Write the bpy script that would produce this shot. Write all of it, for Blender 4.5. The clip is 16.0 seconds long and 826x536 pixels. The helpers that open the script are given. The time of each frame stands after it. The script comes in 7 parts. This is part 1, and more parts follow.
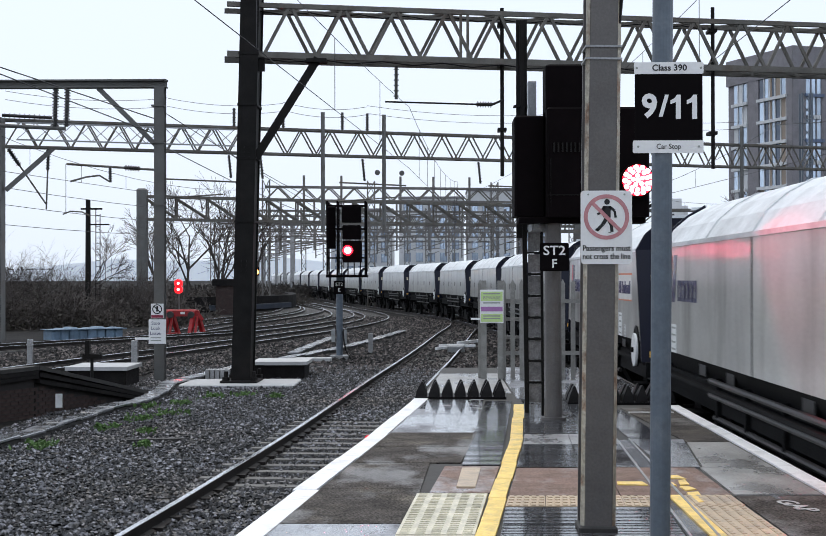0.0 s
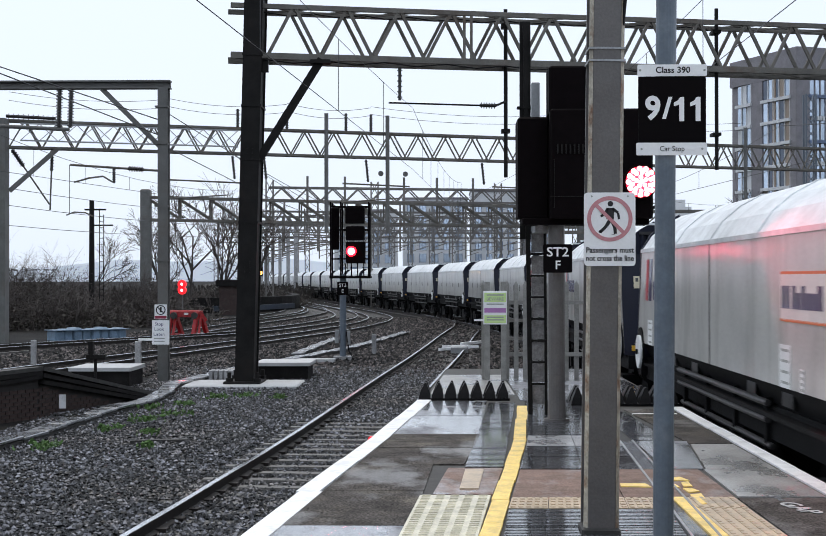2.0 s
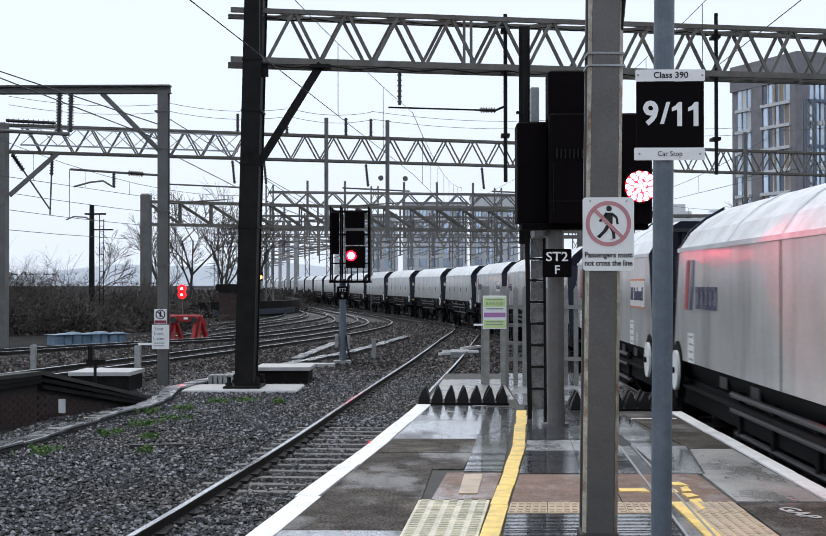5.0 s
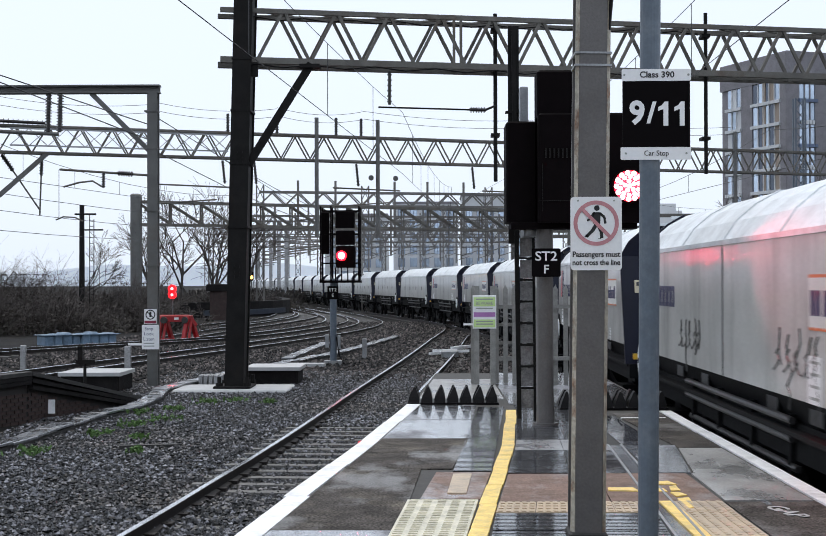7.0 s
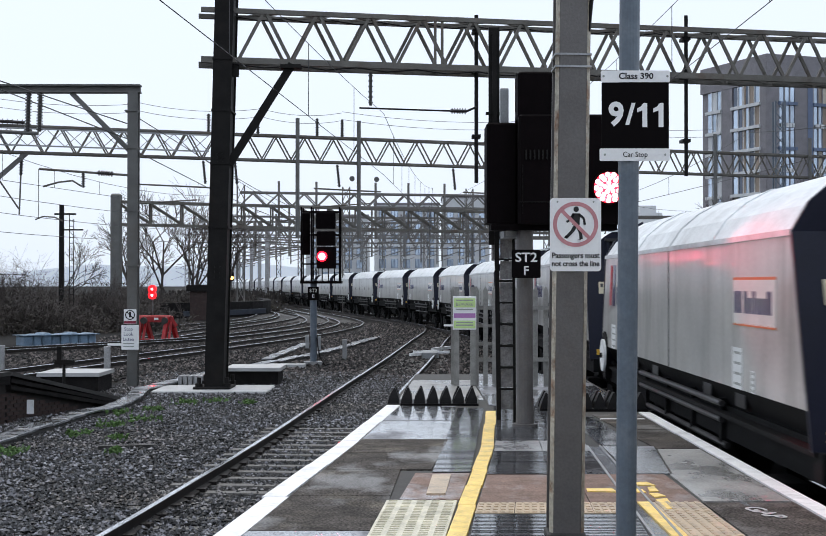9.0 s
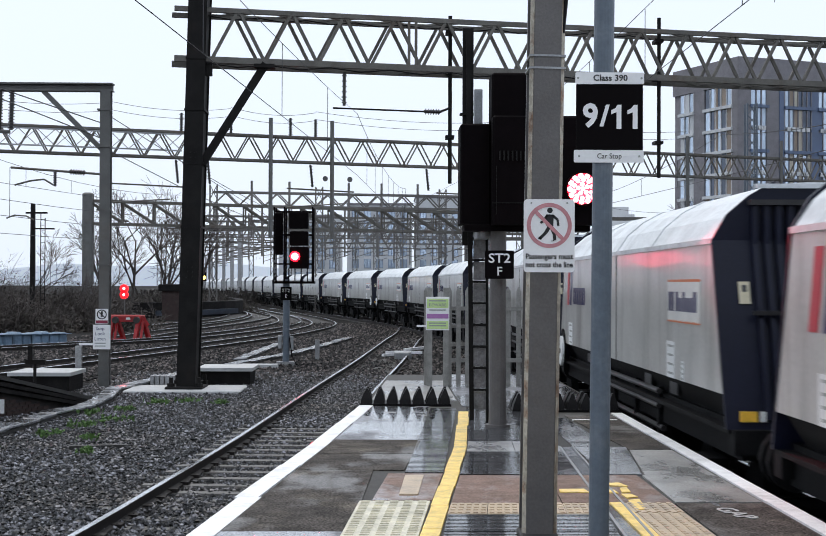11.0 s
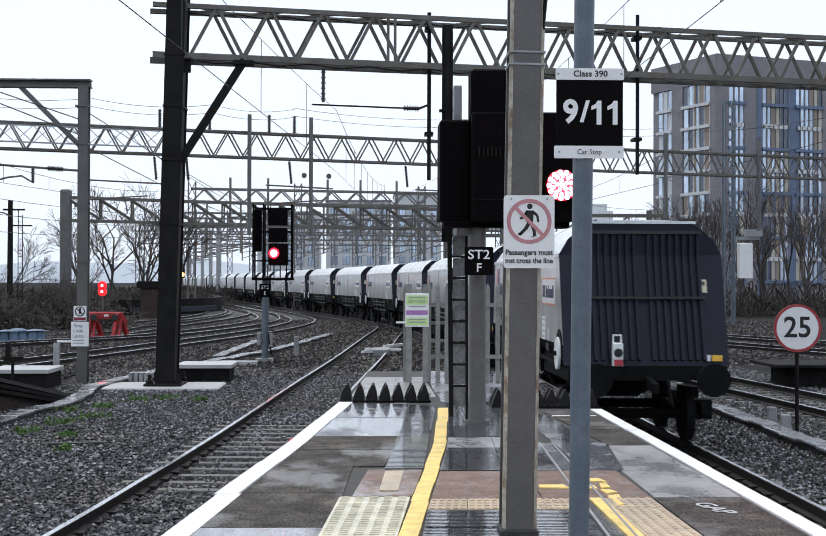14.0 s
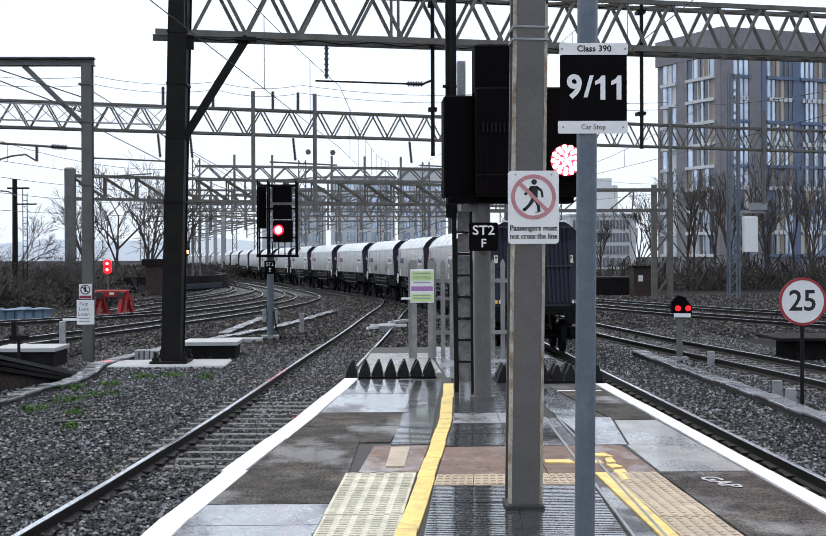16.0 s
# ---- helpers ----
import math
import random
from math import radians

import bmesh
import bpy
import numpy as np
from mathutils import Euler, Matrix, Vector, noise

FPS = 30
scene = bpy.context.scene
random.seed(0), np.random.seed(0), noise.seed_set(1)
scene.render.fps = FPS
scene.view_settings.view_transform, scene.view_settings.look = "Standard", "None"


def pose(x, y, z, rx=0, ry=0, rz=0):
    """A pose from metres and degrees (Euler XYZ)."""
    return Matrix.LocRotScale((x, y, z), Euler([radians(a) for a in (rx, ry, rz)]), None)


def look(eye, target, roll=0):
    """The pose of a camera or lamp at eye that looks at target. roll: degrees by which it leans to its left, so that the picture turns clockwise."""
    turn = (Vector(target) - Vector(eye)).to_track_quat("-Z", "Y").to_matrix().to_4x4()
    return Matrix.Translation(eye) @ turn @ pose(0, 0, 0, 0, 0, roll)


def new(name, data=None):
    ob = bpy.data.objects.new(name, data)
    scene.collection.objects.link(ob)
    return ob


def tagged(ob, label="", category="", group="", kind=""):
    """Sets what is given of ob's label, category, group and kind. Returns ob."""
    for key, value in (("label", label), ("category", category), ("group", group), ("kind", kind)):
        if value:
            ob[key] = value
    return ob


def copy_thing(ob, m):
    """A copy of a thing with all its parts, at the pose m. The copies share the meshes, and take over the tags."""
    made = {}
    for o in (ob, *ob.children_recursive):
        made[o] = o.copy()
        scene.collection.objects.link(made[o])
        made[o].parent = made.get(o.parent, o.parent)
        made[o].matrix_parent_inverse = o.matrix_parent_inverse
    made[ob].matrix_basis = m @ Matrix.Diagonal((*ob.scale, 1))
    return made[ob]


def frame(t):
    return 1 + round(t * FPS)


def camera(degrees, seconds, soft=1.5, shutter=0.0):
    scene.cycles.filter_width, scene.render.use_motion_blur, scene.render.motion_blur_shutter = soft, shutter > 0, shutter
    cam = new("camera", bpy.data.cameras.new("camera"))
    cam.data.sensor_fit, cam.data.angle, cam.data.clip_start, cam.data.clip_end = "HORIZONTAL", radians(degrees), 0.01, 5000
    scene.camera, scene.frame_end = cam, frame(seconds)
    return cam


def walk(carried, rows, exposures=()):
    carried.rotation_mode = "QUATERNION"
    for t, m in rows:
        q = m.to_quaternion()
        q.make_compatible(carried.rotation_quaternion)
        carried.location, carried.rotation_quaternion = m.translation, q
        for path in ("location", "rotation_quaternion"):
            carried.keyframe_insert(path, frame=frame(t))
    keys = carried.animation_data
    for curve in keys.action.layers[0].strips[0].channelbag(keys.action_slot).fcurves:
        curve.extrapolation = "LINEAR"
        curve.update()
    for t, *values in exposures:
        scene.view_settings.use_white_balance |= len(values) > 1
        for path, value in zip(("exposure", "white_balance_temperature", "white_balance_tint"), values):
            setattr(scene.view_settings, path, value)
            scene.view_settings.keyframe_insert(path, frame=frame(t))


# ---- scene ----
cam = camera(32.39, 16.0, soft=0.75, shutter=0.5)
walk(cam, [
    (0, pose(-0.0340, 0, 1.5453, 90.394, 0.120, 0.998)),
    (0.5, pose(-0.0348, 0, 1.5446, 90.393, 0.102, 1.025)),
    (1, pose(-0.0339, 0, 1.5466, 90.386, 0.128, 1.063)),
    (1.5, pose(-0.0321, 0, 1.5493, 90.399, 0.068, 1.103)),
    (2, pose(-0.0327, 0, 1.5509, 90.428, 0.075, 1.138)),
    (2.5, pose(-0.0321, 0, 1.5506, 90.462, 0.114, 1.172)),
    (3, pose(-0.0306, 0, 1.5502, 90.477, 0.084, 1.188)),
    (3.5, pose(-0.0306, 0, 1.5506, 90.500, 0.088, 1.188)),
    (4, pose(-0.0315, 0, 1.5521, 90.548, 0.085, 1.203)),
    (6.5, pose(-0.0068, 0, 1.5528, 90.625, 0.125, 0.882)),
    (7, pose(-0.0060, 0, 1.5528, 90.597, 0.162, 0.777)),
    (7.5, pose(-0.0029, 0, 1.5509, 90.634, 0.055, 0.660)),
    (8, pose(0.0000, 0, 1.5501, 90.641, 0.012, 0.469)),
    (8.5, pose(0.0012, 0, 1.5494, 90.644, -0.000, 0.224)),
    (9, pose(0.0019, 0, 1.5490, 90.642, -0.014, 0.003)),
    (11.5, pose(-0.0060, 0, 1.5494, 90.670, -0.207, -1.322)),
    (12, pose(-0.0077, 0, 1.5493, 90.676, -0.186, -1.514)),
    (12.5, pose(-0.0105, 0, 1.5476, 90.671, -0.278, -1.742)),
    (13, pose(-0.0103, 0, 1.5477, 90.675, -0.228, -1.879)),
    (13.5, pose(-0.0109, 0, 1.5461, 90.691, -0.221, -1.956)),
    (14, pose(-0.0112, 0, 1.5442, 90.537, -0.173, -1.943)),
    (14.5, pose(-0.0108, 0, 1.5445, 90.123, -0.019, -1.905)),
    (15, pose(-0.0109, 0, 1.5449, 89.878, 0.082, -1.906)),
    (15.5, pose(-0.0109, 0, 1.5453, 89.696, 0.093, -1.845)),
    (16, pose(-0.0101, 0, 1.5478, 89.563, 0.222, -1.749)),
], exposures=((0, 0.05), (12.5, 0.06), (14.5, 0.2), (16, 0.22)))

# ---- sky and light: flat overcast winter daylight ----
world = bpy.data.worlds.new("overcast")
scene.world = world
world.use_nodes = True
wn = world.node_tree.nodes
wl = world.node_tree.links
wn.clear()
w_out = wn.new("ShaderNodeOutputWorld")
w_bg = wn.new("ShaderNodeBackground")
w_sky = wn.new("ShaderNodeTexSky")
w_sky.sky_type = "NISHITA"
w_sky.sun_disc = False
w_sky.sun_elevation = radians(67)
w_sky.sun_rotation = radians(-20)
w_sky.dust_density = 4.0
w_mix = wn.new("ShaderNodeMixRGB")
w_mix.inputs[0].default_value = 0.86
w_mix.inputs[2].default_value = (8.85, 9.8, 11.3, 1)
w_bg.inputs[1].default_value = 0.105
wl.new(w_sky.outputs[0], w_mix.inputs[1])
wl.new(w_mix.outputs[0], w_bg.inputs[0])
wl.new(w_bg.outputs[0], w_out.inputs[0])
sun_data = bpy.data.lights.new("sun", "SUN")
sun_data.energy = 1.3
sun_data.angle = radians(50)
sun_data.color = (1.0, 0.94, 0.84)
sun = new("sun", sun_data)
sun.matrix_world = look((-6, 16, 40), (0, 0, 0))

# ---- materials ----
MATS = {}


def mat(name, base, rough=0.6, metal=0.0, vary=0.25, scale=6.0, bump=0.15, fine=60.0, second=None, amount=0.5,
        emit=None, strength=0.0, island=0.0, wet=0.0, coat=0.0, spec=0.5, grain=None, ripple=0.0, damp=(0.44, 0.54), streak=None, skew=0.0):
    """A surface: two scales of noise over the base colour, stains of a second colour, fine relief."""
    if name in MATS:
        return MATS[name]
    m = bpy.data.materials.new(name)
    m.use_nodes = True
    n, l = m.node_tree.nodes, m.node_tree.links
    bs = n["Principled BSDF"]
    bs.inputs["Roughness"].default_value = rough
    bs.inputs["Metallic"].default_value = metal
    bs.inputs["Specular IOR Level"].default_value = spec
    bs.inputs["Coat Weight"].default_value = coat
    bs.inputs["Coat Roughness"].default_value = 0.08
    if emit:
        bs.inputs["Emission Color"].default_value = (*emit, 1)
        bs.inputs["Emission Strength"].default_value = strength
    co = n.new("ShaderNodeTexCoord")
    big = n.new("ShaderNodeTexNoise")
    big.inputs["Scale"].default_value = scale
    big.inputs["Detail"].default_value = 6
    big.inputs["Roughness"].default_value = 0.62
    tiny = n.new("ShaderNodeTexNoise")
    tiny.inputs["Scale"].default_value = fine
    tiny.inputs["Detail"].default_value = 4
    for x in (big, tiny):
        l.new(co.outputs["Object"], x.inputs["Vector"])
    ramp = n.new("ShaderNodeMapRange")
    ramp.inputs[1].default_value, ramp.inputs[2].default_value = 0.3, 0.7
    ramp.inputs[3].default_value, ramp.inputs[4].default_value = 1 - vary, 1 + vary
    l.new(big.outputs["Fac"], ramp.inputs[0])
    ramp2 = n.new("ShaderNodeMapRange")
    ramp2.inputs[1].default_value, ramp2.inputs[2].default_value = 0.3, 0.7
    ramp2.inputs[3].default_value, ramp2.inputs[4].default_value = 1 - (vary * 0.7 if grain is None else grain), 1 + (vary * 0.7 if grain is None else grain)
    l.new(tiny.outputs["Fac"], ramp2.inputs[0])
    mul = n.new("ShaderNodeMath")
    mul.operation = "MULTIPLY"
    l.new(ramp.outputs[0], mul.inputs[0])
    l.new(ramp2.outputs[0], mul.inputs[1])
    value = mul.outputs[0]
    if island:
        geo = n.new("ShaderNodeNewGeometry")
        obi = n.new("ShaderNodeObjectInfo")
        add = n.new("ShaderNodeMath")
        add.operation = "ADD"
        l.new(geo.outputs["Random Per Island"], add.inputs[0])
        l.new(obi.outputs["Random"], add.inputs[1])
        r3 = n.new("ShaderNodeMapRange")
        if skew:
            power = n.new("ShaderNodeMath")
            power.operation = "POWER"
            power.inputs[1].default_value = skew
            l.new(geo.outputs["Random Per Island"], power.inputs[0])
            r3.inputs[3].default_value, r3.inputs[4].default_value = 0.02, island
            l.new(power.outputs[0], r3.inputs[0])
        else:
            r3.inputs[2].default_value = 2.0
            r3.inputs[3].default_value, r3.inputs[4].default_value = 1 - island, 1 + island
            l.new(add.outputs[0], r3.inputs[0])
        m3 = n.new("ShaderNodeMath")
        m3.operation = "MULTIPLY"
        l.new(value, m3.inputs[0])
        l.new(r3.outputs[0], m3.inputs[1])
        value = m3.outputs[0]
    tint = n.new("ShaderNodeMixRGB")
    tint.inputs[0].default_value = 0
    tint.inputs[1].default_value = (*base, 1)
    tint.inputs[2].default_value = (*(second or base), 1)
    if second:
        st = n.new("ShaderNodeTexNoise")
        st.inputs["Scale"].default_value = scale * 0.45
        st.inputs["Detail"].default_value = 8
        st.inputs["Roughness"].default_value = 0.7
        if streak:
            mp = n.new("ShaderNodeMapping")
            mp.inputs["Scale"].default_value = streak
            l.new(co.outputs["Object"], mp.inputs["Vector"])
            l.new(mp.outputs[0], st.inputs["Vector"])
        else:
            l.new(co.outputs["Object"], st.inputs["Vector"])
        rs = n.new("ShaderNodeMapRange")
        rs.inputs[1].default_value, rs.inputs[2].default_value = 0.5, 0.66
        rs.inputs[4].default_value = amount
        l.new(st.outputs["Fac"], rs.inputs[0])
        l.new(rs.outputs[0], tint.inputs[0])
    out = n.new("ShaderNodeMixRGB")
    out.blend_type = "MULTIPLY"
    out.inputs[0].default_value = 1
    l.new(tint.outputs[0], out.inputs[1])
    l.new(value, out.inputs[2])
    l.new(out.outputs[0], bs.inputs["Base Color"])
    if wet:
        pud = n.new("ShaderNodeTexNoise")
        pud.inputs["Scale"].default_value = 1.1
        pud.inputs["Detail"].default_value = 7
        pud.inputs["Roughness"].default_value = 0.65
        squash = n.new("ShaderNodeMapping")
        squash.inputs["Scale"].default_value = (1.0, 0.55, 1.0)
        l.new(co.outputs["Object"], squash.inputs["Vector"])
        l.new(squash.outputs[0], pud.inputs["Vector"])
        rp = n.new("ShaderNodeMapRange")
        rp.inputs[1].default_value, rp.inputs[2].default_value = damp
        rp.inputs[3].default_value, rp.inputs[4].default_value = rough, rough * (1 - wet)
        l.new(pud.outputs["Fac"], rp.inputs[0])
        l.new(rp.outputs[0], bs.inputs["Roughness"])
        rq = n.new("ShaderNodeMapRange")
        rq.inputs[1].default_value, rq.inputs[2].default_value = damp
        rq.inputs[3].default_value, rq.inputs[4].default_value = 0.08, 0.9
        l.new(pud.outputs["Fac"], rq.inputs[0])
        l.new(rq.outputs[0], bs.inputs["Specular IOR Level"])
        rw = n.new("ShaderNodeMapRange")
        rw.inputs[1].default_value, rw.inputs[2].default_value = damp
        rw.inputs[4].default_value = wet * 0.9
        l.new(pud.outputs["Fac"], rw.inputs[0])
        l.new(rw.outputs[0], bs.inputs["Coat Weight"])
    if bump:
        bp = n.new("ShaderNodeBump")
        bp.inputs["Strength"].default_value = bump
        bp.inputs["Distance"].default_value = 0.01
        l.new(tiny.outputs["Fac"], bp.inputs["Height"])
        last = bp
        if ripple:
            bq = n.new("ShaderNodeBump")
            bq.inputs["Strength"].default_value = ripple
            bq.inputs["Distance"].default_value = 0.02
            l.new(big.outputs["Fac"], bq.inputs["Height"])
            l.new(bp.outputs[0], bq.inputs["Normal"])
            last = bq
        l.new(last.outputs[0], bs.inputs["Normal"])
        if ripple and coat:
            l.new(last.outputs[0], bs.inputs["Coat Normal"])
    MATS[name] = m
    return m


STEEL_GREY = mat("weathered grey steel", (0.125, 0.118, 0.104), 0.65, 0.1, 0.25, 2, second=(0.09, 0.055, 0.035), amount=0.6)
STEEL_DARK = mat("dark painted steel", (0.011, 0.0102, 0.0098), 0.65, 0.0, 0.35, 3, second=(0.017, 0.0125, 0.01), amount=0.5, spec=0.15)
MAST_GREY = mat("grey galvanised mast", (0.13, 0.13, 0.125), 0.6, 0.2, 0.2, 2, second=(0.1, 0.07, 0.05), amount=0.4)
COLUMN_GREY = mat("grey painted column", (0.105, 0.097, 0.094), 0.45, 0.0, 0.16, 5, 0.2, second=(0.085, 0.072, 0.064), amount=0.5)
COLUMN_EDGE = mat("rusty flange edge", (0.36, 0.33, 0.27), 0.6, 0.1, 0.3, 14, second=(0.16, 0.07, 0.03), amount=0.9)
POLE_BLUE = mat("blue grey pole paint", (0.1, 0.125, 0.155), 0.45, 0.1, 0.12, 9, second=(0.25, 0.27, 0.29), amount=0.3)
BLACK = mat("matt black enclosure", (0.0035, 0.0022, 0.0026), 0.7, 0.0, 0.25, 8, spec=0.05)
BLACK_SIGN = mat("black sign face", (0.003, 0.002, 0.0024), 0.6, 0.0, 0.1, 8, 0.03, spec=0.06)
TROUGH_GREY = mat("damp grey trough concrete", (0.15, 0.155, 0.165), 0.5, 0, 0.25, 2, 0.3, second=(0.08, 0.08, 0.078), amount=0.7, island=0.3, wet=0.8, damp=(0.4, 0.55), grain=0.3)
SLAB_PALE = mat("pale worn concrete slab", (0.3, 0.295, 0.285), 0.6, 0, 0.2, 2.2, 0.3, 50, second=(0.19, 0.185, 0.18), amount=0.6, wet=0.7, damp=(0.42, 0.6), grain=0.3, island=0.12)
RIM_RED = mat("deep red sign rim", (0.33, 0.03, 0.035), 0.45, 0, 0.12, 8, 0)
WHITE_SIGN = mat("white sign face", (0.8, 0.8, 0.8), 0.4, 0.0, 0.04, 8, 0.03)
INK_BLACK = mat("black sign ink", (0.006, 0.006, 0.007), 0.5, 0, 0.1, 8, 0.0)
INK_RED = mat("faded red ring ink", (0.5, 0.22, 0.24), 0.5, 0, 0.12, 12, 0.0)
RED_PAINT = mat("red paint", (0.3, 0.009, 0.012), 0.45, 0, 0.35, 4)
DARKRED = mat("maroon sign paint", (0.25, 0.02, 0.05), 0.5, 0, 0.1, 6)
WHITE_PAINT = mat("white edge paint", (0.88, 0.88, 0.89), 0.45, 0, 0.1, 7, 0.25, second=(0.42, 0.42, 0.41), amount=0.45)
YELLOW_PAINT = mat("yellow line paint", (0.9, 0.64, 0.17), 0.4, 0, 0.2, 7, 0.3, second=(0.42, 0.32, 0.17), amount=0.7, grain=0.12)
TACTILE = mat("cream tactile paving", (0.6, 0.56, 0.44), 0.4, 0, 0.2, 5, 0.25, second=(0.3, 0.28, 0.2), amount=0.6, island=0.15, grain=0.15)
TACTILE_PINK = mat("buff tactile paving", (0.5, 0.39, 0.27), 0.4, 0, 0.12, 5, 0.2, second=(0.26, 0.21, 0.17), amount=0.7, island=0.15, grain=0.15)
ASPHALT_DRY = mat("worn platform asphalt", (0.068, 0.061, 0.056), 0.85, 0, 0.45, 3.5, 1.0, 55, grain=0.85, damp=(0.52, 0.62),  second=(0.135, 0.12, 0.1), amount=0.8, wet=0.3)
ASPHALT_WET = mat("wet dark asphalt", (0.06, 0.06, 0.066), 0.26, 0, 0.25, 4, 0.25, 80, wet=0.75)
SLAB_WET = mat("wet grey paving slab", (0.22, 0.225, 0.245), 0.7, 0, 0.3, 5, 0.3, 45, grain=0.3, ripple=0.6,  second=(0.1, 0.1, 0.105), amount=0.8, wet=0.93, island=0.15, damp=(0.38, 0.5))
SLAB_PINK = mat("pinkish paving slab", (0.215, 0.15, 0.125), 0.7, 0, 0.25, 5, 0.3, 60, second=(0.12, 0.09, 0.075), amount=0.7, wet=0.8, island=0.08, grain=0.35, damp=(0.5, 0.62))
RIBBED = mat("wet ribbed dark paving", (0.03, 0.028, 0.031), 0.65, 0, 0.4, 4, 0.2, 50, wet=0.94, island=0.3, ripple=0.6, damp=(0.34, 0.44))
CONCRETE = mat("pale concrete", (0.3, 0.3, 0.305), 0.55, 0, 0.18, 2, 0.3, second=(0.2, 0.2, 0.19), amount=0.6, island=0.15, wet=0.8, damp=(0.45, 0.58), grain=0.3)
CONCRETE_WHITE = mat("white concrete", (0.45, 0.45, 0.45), 0.5, 0, 0.12, 2, 0.3, second=(0.4, 0.4, 0.39), amount=0.5)
PIT_DARK = mat("joint dirt", (0.03, 0.028, 0.026), 0.7, 0, 0.3, 6)
# near black: shade in the gaps between stones is put into this colour
BALLAST = mat("ballast bed darkened for the gaps", (0.011, 0.0105, 0.0105), 0.9, 0, 0.45, 0.6, 0.9, 18, second=(0.03, 0.026, 0.02), amount=0.7, spec=0.12)
STONE = mat("ballast stones", (0.047, 0.047, 0.052), 0.36, 0, 0.35, 0.5, 0.3, 30, second=(0.05, 0.04, 0.03), amount=0.7, island=6.6, skew=4.2, spec=0.4)
STONE_BROWN = mat("brown ballast stones", (0.045, 0.038, 0.036), 0.6, 0, 0.3, 2, 0.3, 30, island=3.8, skew=3.0, spec=0.25)
RAIL_SIDE = mat("rusty rail web", (0.016, 0.012, 0.0105), 0.7, 0.3, 0.3, 9)
RAIL_TOP = mat("polished rail head", (0.72, 0.72, 0.74), 0.22, 1.0, 0.1, 3, 0.05)
SLEEPER = mat("concrete sleeper", (0.11, 0.105, 0.097), 0.6, 0, 0.25, 4, 0.3, second=(0.09, 0.075, 0.06), amount=0.6, island=0.2)
WAGON_WHITE = mat("dirty pale wagon side", (0.54, 0.54, 0.515), 0.3, 0.0, 0.15, 1.3, 0.06, 24, second=(0.27, 0.26, 0.24), amount=0.85, streak=(1.0, 3.2, 0.35), coat=0.7, ripple=0.5)
WAGON_ROOF = mat("white wagon hood", (0.72, 0.75, 0.77), 0.42, 0.0, 0.16, 1.6, 0.05, 20, second=(0.42, 0.43, 0.44), amount=0.7, ripple=0.7)
WAGON_END = mat("dark navy wagon end", (0.006, 0.0075, 0.02), 0.42, 0.0, 0.2, 2, 0.05, 40, second=(0.012, 0.013, 0.026), amount=0.5, spec=0.25)
UNDERFRAME = mat("grimy underframe", (0.006, 0.006, 0.0065), 0.75, 0.0, 0.4, 4, 0.3, spec=0.12)
UNDER_PIPE = mat("steel brake pipe", (0.03, 0.029, 0.03), 0.45, 0.3, 0.3, 5)
NAVY_INK = mat("navy lettering", (0.025, 0.025, 0.11), 0.4, 0, 0.1, 8, 0, coat=0.8)
ORANGE_INK = mat("orange stripe", (0.6, 0.16, 0.05), 0.45, 0, 0.1, 8, 0)
RED_INK = mat("red stripe", (0.42, 0.03, 0.045), 0.4, 0, 0.1, 8, 0)
GRAFFITI = mat("black scrawl paint", (0.06, 0.06, 0.06), 0.5, 0, 0.2, 8, 0)
YELLOW_PLATE = mat("yellow reflector", (0.85, 0.5, 0.06), 0.35, 0, 0.1, 8, 0)
RED_LED = mat("red signal lens", (0.9, 0.05, 0.07), 0.3, 0, 0, 8, 0, emit=(1.0, 0.003, 0.014), strength=7)
RED_CORE = mat("red signal diode", (1, 0.5, 0.5), 0.3, 0, 0, 8, 0, emit=(1.0, 0.62, 0.66), strength=3.2)
RED_LED_SMALL = mat("small red lamp", (0.9, 0.02, 0.03), 0.3, 0, 0, 8, 0, emit=(1.0, 0.006, 0.012), strength=1.3)
AMBER_LED = mat("amber lamp", (0.9, 0.4, 0.06), 0.3, 0, 0, 8, 0, emit=(1.0, 0.5, 0.1), strength=6)
SOOT = mat("sooty black masonry", (0.011, 0.0098, 0.0098), 0.8, 0, 0.4, 3, 0.4, second=(0.022, 0.02, 0.018), amount=0.6, spec=0.15)
NAVY_PIPE = mat("dull navy pipe paint", (0.02, 0.03, 0.05), 0.5, 0, 0.3, 2)
NAME_GREY = mat("pale name panel paint", (0.66, 0.665, 0.64), 0.35, 0, 0.12, 2, 0.03, second=(0.5, 0.49, 0.47), amount=0.6)
BRICK = mat("dark red brick", (0.034, 0.018, 0.015), 0.75, 0, 0.3, 5, 0.4, island=0.3, second=(0.06, 0.045, 0.04), amount=0.6)
MORTAR = mat("dark mortar", (0.022, 0.019, 0.018), 0.8, 0, 0.2, 6)
BARK = mat("bare twig bark", (0.06, 0.049, 0.044), 0.8, 0, 0.3, 4, 0.0, island=0.35)
BRAMBLE = mat("winter bramble", (0.032, 0.025, 0.021), 0.8, 0, 0.3, 2, 0.0, island=0.5, second=(0.034, 0.036, 0.021), amount=0.6)
